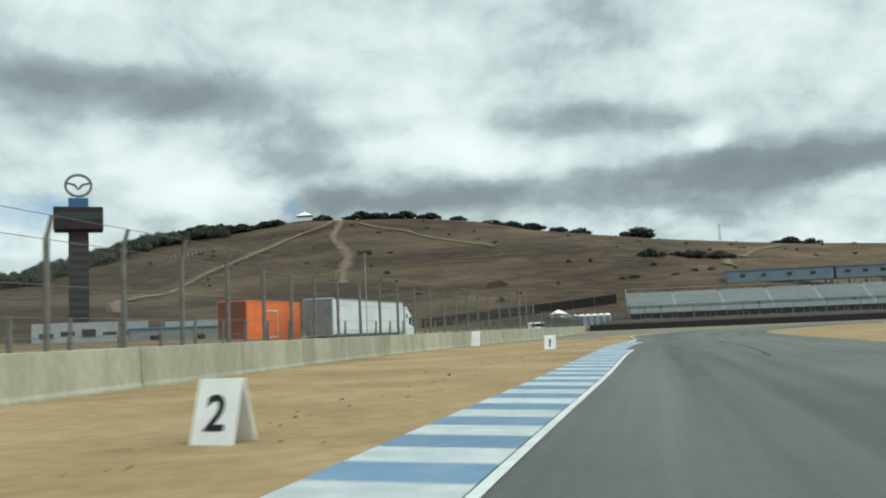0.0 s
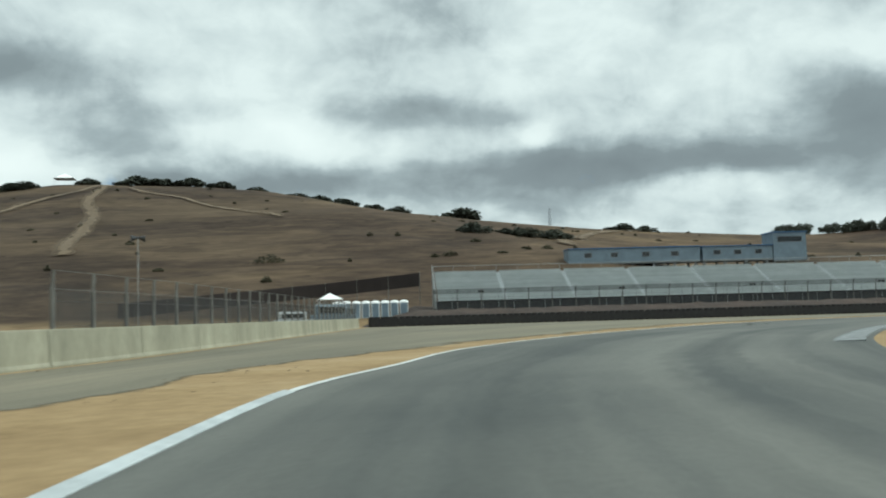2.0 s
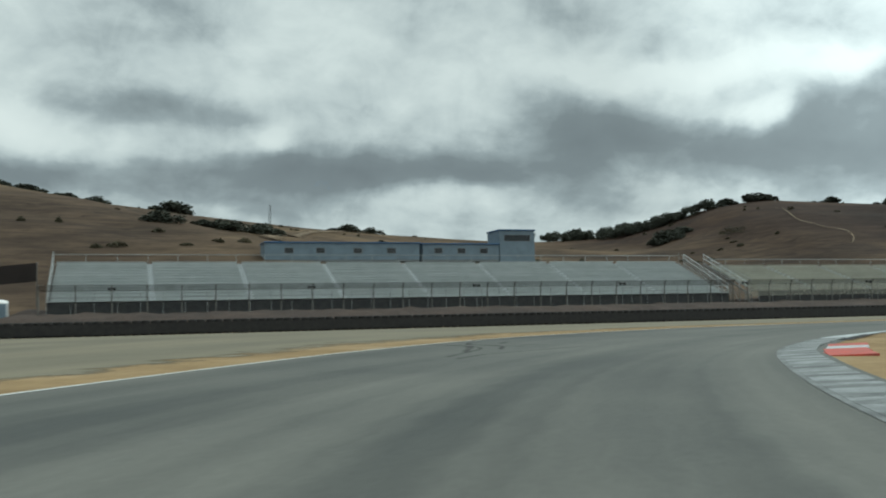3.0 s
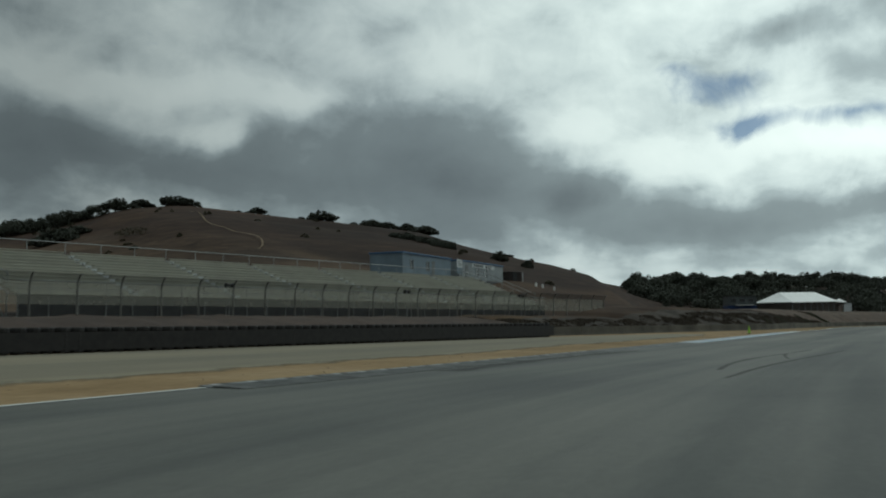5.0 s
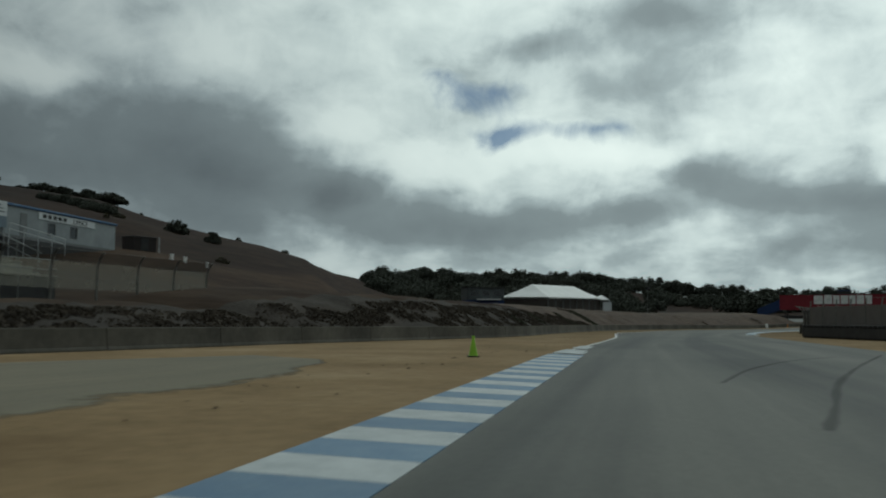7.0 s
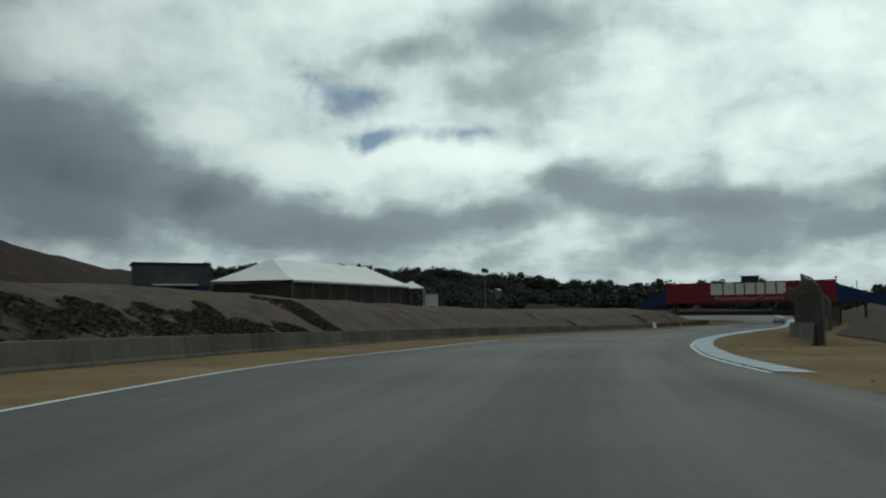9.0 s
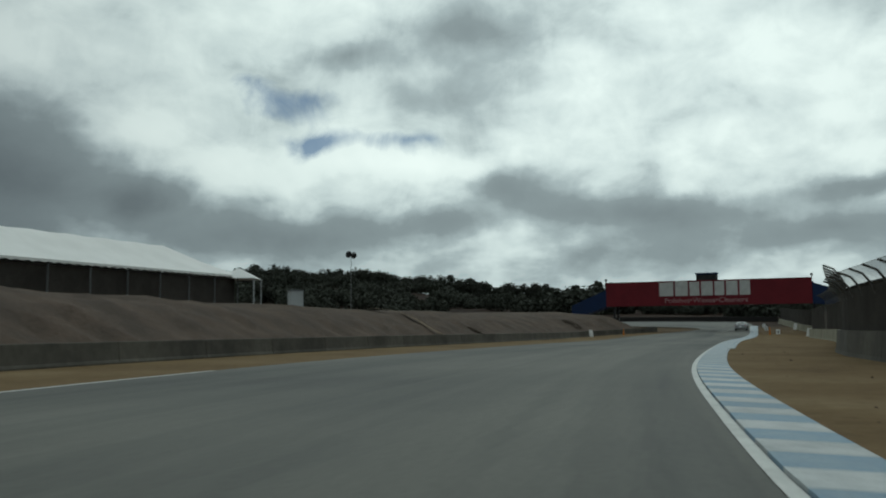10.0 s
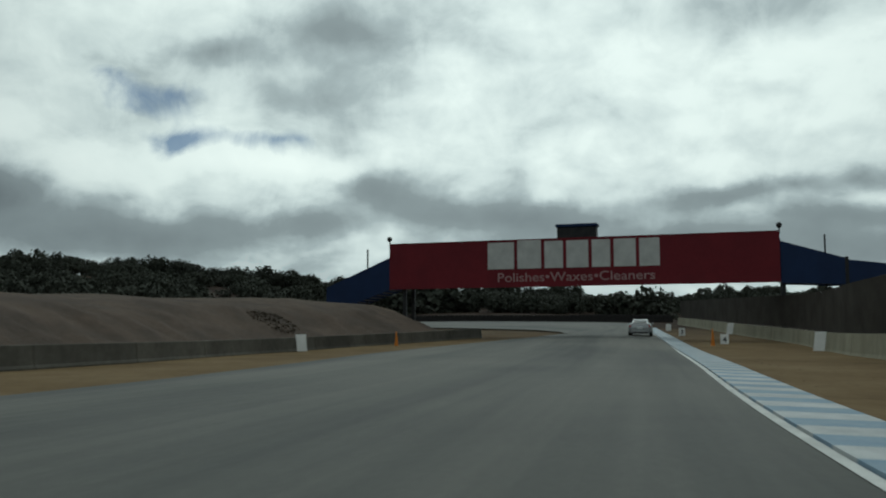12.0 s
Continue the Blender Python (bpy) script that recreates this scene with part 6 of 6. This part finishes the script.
def ribbon(name, points, wide, mat, label, category, lift=0.45, kind="structure", on_hill=True):
    line = curved(points, 3.0)
    bm = strip(line, -wide / 2, wide / 2, 0.0)
    r = random.Random(len(points))
    for v in bm.verts:
        v.co.x += r.uniform(-0.05, 0.05) * wide
        v.co.y += r.uniform(-0.05, 0.05) * wide
        v.co.z = (hill(v.co.x, v.co.y) if on_hill else 0.0) + lift
    return sheet(name, bm, mat, label, category, kind)


for points, wide in (([(-23, 456), (-22.8, 405), (-23, 385), (-17, 353), (-14.4, 311), (-15.6, 294), (-14.3, 274)], 8.0),
                     ([(-25, 454), (-33, 418), (-46.7, 388), (-56, 353), (-64.5, 329), (-73, 300), (-78, 270), (-70, 240)], 8.0),
                     ([(-14, 430), (-7.8, 410), (8.2, 389), (25.4, 344), (36, 315)], 4.0),
                     ([(215, 440), (165, 390), (116, 305), (103, 275), (98, 258)], 8.0),
                     ([(300, 305), (297.7, 299.5), (267, 270.6), (251.7, 251.5), (242, 236), (233.4, 227), (223, 220)], 1.1)):
    ribbon("trail", points, wide, TRAIL, "bare tan footpath worn down a dry hillside", "trail")


def skid(points, wide=0.24):
    line = curved(points, 0.5)
    return sheet("skid_mark", strip(line, -wide / 2, wide / 2, 0.017), SKID, "dark curved tyre mark on asphalt", "skid mark")


for points in ([(46.2, 105.3), (47.9, 107.1), (49, 108.3), (50, 109.7), (50.6, 111.5), (50.6, 113.6)], [(45.8, 104.2), (47.6, 105.7), (48.8, 106.2), (50.7, 107), (52.8, 107.9)],
               [(49.6, 108), (51, 110.1), (51.4, 112.6), (52.3, 114), (53.1, 114.4)], [(150.2, 118.4), (153.2, 117.7), (158.1, 116.6), (165.2, 114.6), (174.5, 111.7)],
               [(157.3, 118.7), (162.7, 117.5), (168.1, 115.7), (172, 113.7)], [(104, 116.8), (106.7, 117), (109.7, 117), (113.9, 116.6), (119, 116)], [(101.1, 116.2), (106.9, 116), (118.3, 114.9)],
               [(17.6, 48.1), (19.7, 53), (22.4, 58.5), (25.1, 62.3)], [(19.8, 51.7), (21.3, 55.6), (23, 59.2)], [(16.3, 45.5), (14.4, 38.2), (12.3, 30.8), (10.2, 24.5)]):
    skid(points)
for points, wide in (([(47.9, 107.1), (48.7, 108.4), (49.7, 109.8), (50.3, 110.9), (50.8, 111.9), (50.7, 112.6), (50.6, 114.2), (50.1, 115.1)], 0.42), ([(51.5, 109.4), (51.3, 110.9), (51.4, 112.4), (51.7, 113.2), (52.6, 114.2)], 0.34),
                     ([(52.5, 109.6), (52.4, 111.5), (52.7, 112.6), (53.7, 113.6)], 0.3), ([(114.7, 116.5), (112.5, 116.3), (110.5, 116.0)], 0.24), ([(102, 122.2), (104.4, 122.4), (108, 122.6), (113, 122.4), (117, 121.8)], 1.5)):
    skid(points, wide)


sheet("asphalt_patch", strip(curved([(64.59, 106.75), (62.37, 105.58), (60.63, 104.65), (59.5, 104.02)], 0.3), -0.3, 0.5, 0.03), STAINED_PATCH, "dark rubber-stained patch behind the kerb", "patch")


def clods(name, spots, label, seed, low=0.008, high=0.026):
    r = random.Random(seed)
    verts, faces = [], []
    for x, y, spread, count in spots:
        for _ in range(count):
            cx, cy = x + r.gauss(0, spread), y + r.gauss(0, spread)
            s = r.uniform(low, high) * (2.2 if r.random() < 0.06 else 1)
            i = len(verts)
            verts += [(cx + s * r.uniform(0.7, 1.3), cy, 0.0), (cx, cy + s * r.uniform(0.7, 1.3), 0.0), (cx - s * r.uniform(0.7, 1.3), cy, 0.0), (cx, cy - s * r.uniform(0.7, 1.3), 0.0), (cx + s * 0.2, cy, s * r.uniform(0.6, 1.2))]
            faces += [(i, i + 1, i + 4), (i + 1, i + 2, i + 4), (i + 2, i + 3, i + 4), (i + 3, i, i + 4)]
    data = bpy.data.meshes.new(name)
    data.from_pydata(verts, [], faces)
    data.materials.append(GRASS_BANK)
    return tagged(new(name, data), label, "debris", "", "stuff")


spots = [(p.x + 0.9, p.y - 0.3, 0.3, 3) for p, _ in along(WALL_LINE, 2.0, 10, 100)]
spots += [(p.x + left_of(d).x * 2.2, p.y + left_of(d).y * 2.2, 0.6, 4) for p, d in along(LEFT, 2.0, 25, 130)]
spots += [(p.x + left_of(d).x * 2.4, p.y + left_of(d).y * 2.4, 0.7, 3) for p, d in along(LEFT, 2.0, 190, 330)]
spots += [(p.x - left_of(d).x * 2.6, p.y - left_of(d).y * 2.6, 0.6, 4) for p, d in along(RIGHT, 2.0, 300, 470)]
clods("dirt_clods", spots, "dark clods and stones scattered on tan dirt", 9)


BANK_AT = np.array([(p.x, p.y) for p in BANK_LINE])


def on_bank(x, y):
    """The height of the bank beside the far wall."""
    x, y = np.atleast_1d(x), np.atleast_1d(y)
    away = np.min(np.hypot(BANK_AT[:, 0, None] - x, BANK_AT[:, 1, None] - y), axis=0)
    z = np.interp(away, [o for o, _ in BANK_RISE], [z for _, z in BANK_RISE])
    u = np.clip(x - 350, 0, 108)
    return z * settle(x) * (1 + 0.1 * np.exp(-(((x - 266) / 17) ** 2))) + 0.028 * np.where(u < 24, u * u / 48, u - 12)


def scrub(name, spots, label, seed, tone=None, foot=None, leaf=0.09, thick=70):
    """Low thickets: spots of x, y, foot height, width, height; thick: leaves for each metre of width."""
    r = np.random.default_rng(seed)
    corners = []
    for x, y, z, wide, high in spots:
        count = int(40 + thick * wide)
        turn, q = r.uniform(0, 2 * math.pi, count), np.sqrt(r.random(count)) * 0.5 * wide
        at = np.stack([x + q * np.cos(turn), y + q * np.sin(turn), z + high * r.random(count) * (1.1 - (q / (0.55 * wide)) ** 2)], 1)
        if foot:
            at[:, 2] += foot(at[:, 0], at[:, 1]) - z
        n = r.normal(size=(count, 3)) + (0, 0, 0.5)
        u = np.cross(n, r.normal(size=(count, 3)))
        u /= np.linalg.norm(u, axis=1, keepdims=True)
        v = np.cross(n / np.linalg.norm(n, axis=1, keepdims=True), u)
        size = leaf * r.uniform(0.6, 1.3, (count, 1))
        u, v = u * size, v * size
        corners.append(np.stack([at - u - v, at + u - v * 0.7, at + u * 0.7 + v, at - u * 0.8 + v * 0.8], 1).reshape(-1, 3))
    return quads(name, np.concatenate(corners), tone or LEAVES_DRY, label, "scrub")


r = random.Random(21)
spots = [(28.8, 247, hill(28.8, 247) - 0.2, 6.5, 1.8), (64, 238, hill(64, 238) - 0.2, 3.5, 1.0), (255, 283, hill(255, 283) - 0.3, 10, 2.2)]
for _ in range(150):
    a, q = radians(r.uniform(-45, 72)), r.uniform(130, 390)
    x, y = MID.x + q * math.sin(a), MID.y + q * math.cos(a)
    spots.append((x, y, hill(x, y) - 0.15, r.uniform(0.8, 2.6), r.uniform(0.4, 1.1)))
scrub("hill_scrub", spots, "low dark bushes dotted over dry hills", 6, leaf=0.13)
spots = []
for p, d in along(BANK_LINE, 0.8):
    if p.x < 256:
        reach = 4.4 if p.x < 235 else 4.4 - 3.0 * (p.x - 235) / 21
        for _ in range(2):
            q = p + left_of(d) * r.uniform(1.0, max(reach, 1.3))
            spots.append((q.x, q.y, 0.5, r.uniform(0.9, 1.7), r.uniform(0.03, 0.12)))
for k, (p, d) in enumerate(along(BANK_LINE, 3.2)):
    wide = r.uniform(1.4, 4.8)
    q = p + left_of(d) * max(r.uniform(0.8, 4.2), 0.5 * wide + 0.15)
    if r.random() < (0.5 if k < 30 else 0.05):
        spots.append((q.x, q.y, 0.35 + r.uniform(0, 1.0), wide, r.uniform(0.04, 0.1)))
scrub("bank_scrub", spots, "dark dry scrub growing on a dirt bank", 7, SCRUB_LOW, on_bank, 0.05, 110)
spots = []
for top, low, wide, rows in (((261.5, 127.0), (259.6, 123.9), 2.7, 3), ((249.5, 128.1), (247.4, 125.5), 0.9, 1), ((233.3, 129.4), (230.6, 128.0), 1.2, 1), ((221.4, 129.9), (220.6, 129.0), 0.9, 1)):
    for k in range(7):
        for n in range(rows):
            side = (n - (rows - 1) / 2) * wide / rows
            spots.append((top[0] + (low[0] - top[0]) * k / 6 + side, top[1] + (low[1] - top[1]) * k / 6 - side * 0.12, 0, r.uniform(0.7, 1.3), 0.12))
scrub("bank_scrub", spots, "dark green creeping shrub lying down a dirt bank", 8, CREEPER, on_bank, 0.045, 260)
def slope_screen():
    """A black cloth screen that climbs the slope beside the stand."""
    top = thing("slope_screen", "long black cloth screen climbing a dry slope", "fence", kind="structure")
    line = curved([(46.4, 187.2), (38, 191), (29, 193), (18, 190), (6, 186)], 2.0)
    tops = np.linspace(7.2, 3.7, len(line))
    bm, last = bmesh.new(), None
    for p, z in zip(line, tops):
        pair = (bm.verts.new((p.x, p.y, z - 1.9)), bm.verts.new((p.x, p.y, z)))
        if last:
            bm.faces.new((last[0], pair[0], pair[1], last[1]))
        last = pair
    cloth = part("cloth", bm, TOWER_BROWN, top)
    cloth.modifiers.new("cloth", "SOLIDIFY").thickness = 0.03
    for p, z in list(zip(line, tops))[::2]:
        part("post", tubed((p.x, p.y, z - 4.5), (p.x, p.y, z + 0.1), 0.05), POST_STEEL, top)


slope_screen()


def van(x, y, turn, mat, label, high=2.0, long=4.8):
    top = thing("van", label, "vehicle", (x, y, hill(x, y) + 0.0), turn)
    part("body", boxed(-long / 2, -0.95, 0.35, long / 2, 0.95, high * 0.55, bevel=0.12), mat, top)
    part("cabin", boxed(-long * 0.42, -0.85, high * 0.55, long * 0.28, 0.85, high, bevel=0.18), mat, top)
    part("side_window", boxed(-long * 0.36, -0.875, high * 0.62, long * 0.22, -0.853, high * 0.88), GLASS_DARK, top)
    for xx in (-long * 0.3, long * 0.3):
        for yy in (-0.85, 0.85):
            part("wheel", tubed((xx, yy - 0.1, 0.34), (xx, yy + 0.1, 0.34), 0.34, sides=14), RUBBER, top)


van(27.5, 172.0, 8, WHITE_PANEL, "white pickup parked behind a wire fence")
van(32.4, 173.5, 5, BLUE_WALL, "blue-grey box van parked behind a wire fence", 2.8, 5.6)


def small_tent(x, y, z, wide, label):
    top = thing("canopy_tent", label, "tent", (x, y, z), 0)
    bm = bmesh.new()
    bmesh.ops.create_cone(bm, cap_ends=False, segments=4, radius1=wide * 0.72, radius2=0.05, depth=wide * 0.28, matrix=Matrix.Translation((0, 0, 2.3 + wide * 0.14)) @ Matrix.Rotation(math.pi / 4, 4, "Z"))
    part("canopy", bm, WHITE_CLOTH, top).modifiers.new("cloth", "SOLIDIFY").thickness = 0.03
    for sx in (-1, 1):
        for sy in (-1, 1):
            part("leg", tubed((sx * wide * 0.48, sy * wide * 0.48, -0.5), (sx * wide * 0.48, sy * wide * 0.48, 2.3), 0.05), WHITE_PANEL, top)


small_tent(-42, 466, hill(-42, 466), 8.0, "white canopy tent on the crest of a hill")
small_tent(318.2, 124.6, 3.05, 3.2, "small white canopy tent beside a marquee")
small_tent(32.6, 178.6, hill(32.6, 178.6) + 1.2, 3.0, "white canopy tent beside portable toilets")


def mast(x, y, high):
    top = thing("radio_mast", "thin grey mast on a far ridge", "mast", (x, y, hill(x, y) - 0.3), 0)
    bm = bmesh.new()
    for sx in (-0.5, 0.5):
        tube(bm, (sx, 0, 0), (sx * 0.6, 0, high), 0.16, 0.1, 6)
    for k in range(5):
        z = high * (k + 1) / 5.5
        tube(bm, (-0.45, 0, z), (0.45, 0, z), 0.07, sides=5)
    part("lattice", bm, GREY_STEEL, top)


mast(173, 470, 9.0)

for k, (x, y) in enumerate(((231.6, 168.0), (234.3, 167.8), (237.9, 166.9))):
    top = thing("utility_box", "small white upright box on a dry slope", "box", (x, y, hill(x, y) - 0.1), 10 * k, "white boxes on the slope")
    part("box_body", boxed(-0.15, -0.15, -0.3, 0.15, 0.15, 0.66, bevel=0.02), WHITE_BOARD, top)
    part("box_lid", boxed(-0.17, -0.17, 0.663, 0.17, 0.17, 0.7, bevel=0.015), WHITE_BOARD, top)


def site_office():
    top = thing("site_office", "dark grey two-storey site office with blue ground floor", "building", (281.7, 144.2, 2.6), -65)
    part("ground_floor", boxed(0, 0, 0, 6, 3.6, 1.75), BLUE_STEEL, top)
    part("upper_floor", boxed(0, 0, 1.753, 6, 3.6, 3.6, bevel=0.05), SITE_GREY, top)
    part("roof", boxed(-0.15, -0.15, 3.603, 6.15, 3.75, 3.75), DARK_STEEL, top)
    part("awning", boxed(1.5, -1.6, 1.8, 5.0, -0.05, 1.9), WHITE_CLOTH, top, "white cloth awning")
    for k in range(3):
        part("window", boxed(0.6 + k * 1.8, -0.03, 2.5, 1.7 + k * 1.8, -0.004, 3.2), GLASS_DARK, top)


site_office()
tyre_barrier("tyre_wall", curved([(464, 110), (465, 66), (460, 45), (450, 31)], 1.0), 0.0, None, "far dark tyre barrier round a bend", 1.3)
far_barrier = bpy.data.objects["tyre_wall.002"]
for o in far_barrier.children:
    if o.name.startswith("belt"):
        for v in o.data.vertices:
            v.co.z += hill(v.co.x, v.co.y) - 0.1 - road_height(v.co.x)
    else:
        o.location.z += hill(o.location.x, o.location.y) - 0.1

# woods that clothe the slopes beyond the bank and the bridge
rows = []
for k in range(120):
    az, q = radians(r.uniform(73.5, 101)), (r.uniform(430, 560) if k % 5 else r.uniform(300, 430))
    rows.append((MID.x + q * math.sin(az), MID.y + q * math.cos(az), r.uniform(8, 17), r.uniform(3.5, 9.5) * (1.0 if az < radians(85) else 0.62)))
for k in range(60):
    az, q = radians(r.uniform(73.5, 88)), r.uniform(330, 440)
    rows.append((MID.x + q * math.sin(az), MID.y + q * math.cos(az), r.uniform(9, 15), r.uniform(3.5, 6.5)))
wood("hillside_wood", rows, "dark oak wood covering a low hillside", 12)
rows = []
for k in range(46):
    az, q = radians(r.uniform(101, 122)), r.uniform(400, 580)
    rows.append((MID.x + q * math.sin(az), MID.y + q * math.cos(az), r.uniform(6, 12), r.uniform(2.5, 5)))
wood("far_wood", rows, "scattered dark oaks on a low far hill", 13)

rows = []
for k in range(110):
    az, q = radians(r.uniform(101.5, 121)), r.uniform(205, 300)
    rows.append((313 + q * math.sin(az), 88 + q * math.cos(az), r.uniform(7, 12), r.uniform(2.6, 4.6)))
wood("far_wood", rows, "dark oak wood on a low slope beyond a bend", 14, False)
for x, y, kind, size, flat in ((472, 28.8, 2, 1.15, 0.95), (469, 9, 0, 0.8, 1.3), (486, 10, 3, 0.55, 1.4)):
    plant(x, y, kind, size, x, flat)

# round oaks by the far end of the bridge, and a white hut on the bank
for x, y, size in ((524.5, 63.7, 2.2), (531, 68, 1.6), (520, 76, 1.4), (516, 70, 1.5)):
    plant(x, y, 2, size, x, 0.85)
top = thing("utility_hut", "small white hut with a flat roof on a dirt bank", "hut", (344.5, 123.9, 3.25), 20)
part("hut_body", boxed(-0.9, -0.7, 0, 0.9, 0.7, 2.2, bevel=0.03), WHITE_PANEL, top)
part("hut_roof", boxed(-1.0, -0.8, 2.203, 1.0, 0.8, 2.34, bevel=0.03), GREY_STEEL, top)
part("hut_door", boxed(-0.3, -0.73, 0.05, 0.45, -0.703, 1.95), GREY_STEEL, top)

top = thing("storage_shed", "dark brown storage shed with a flat roof on a slope", "shed", (234.6, 174.2, hill(236, 174) - 0.1), -25)
part("shed_body", boxed(0, 0, -0.4, 3.0, 2.2, 1.6, bevel=0.02), TOWER_BROWN, top)
part("shed_roof", boxed(-0.1, -0.1, 1.603, 3.1, 2.3, 1.7, bevel=0.02), DARK_STEEL, top)
part("shed_door", boxed(0.9, -0.04, 0.05, 1.9, -0.004, 1.5), DARK_STEEL, top)
part("shed_post", tubed((3.3, -0.1, -0.6), (3.3, -0.1, 1.7), 0.06), WHITE_PANEL, top)

# a pale track worn down the bank
line = curved([(321, 116.5), (318, 112.9), (315.4, 109.8), (313.2, 107.5)], 0.6)
bm = strip(line, -0.7, 0.7, 0.0)
for v in bm.verts:
    v.co.z = float(on_bank(v.co.x, v.co.y)[0]) + 0.2
sheet("trail", bm, TRAIL, "pale dusty track worn down a dirt bank", "trail")

# a plot of slim pale posts high on the dry hill
top = thing("post_rows", "rows of slim pale posts on a dry hillside", "posts")
for k in range(7):
    for n in range(3):
        x, y = -88 + 1.6 * k + 0.6 * n, 376 + 0.5 * k + 4.5 * n
        part("post", tubed((x, y, hill(x, y) - 0.2), (x, y, hill(x, y) + 1.4), 0.08, sides=6), GREY_WALL, top)
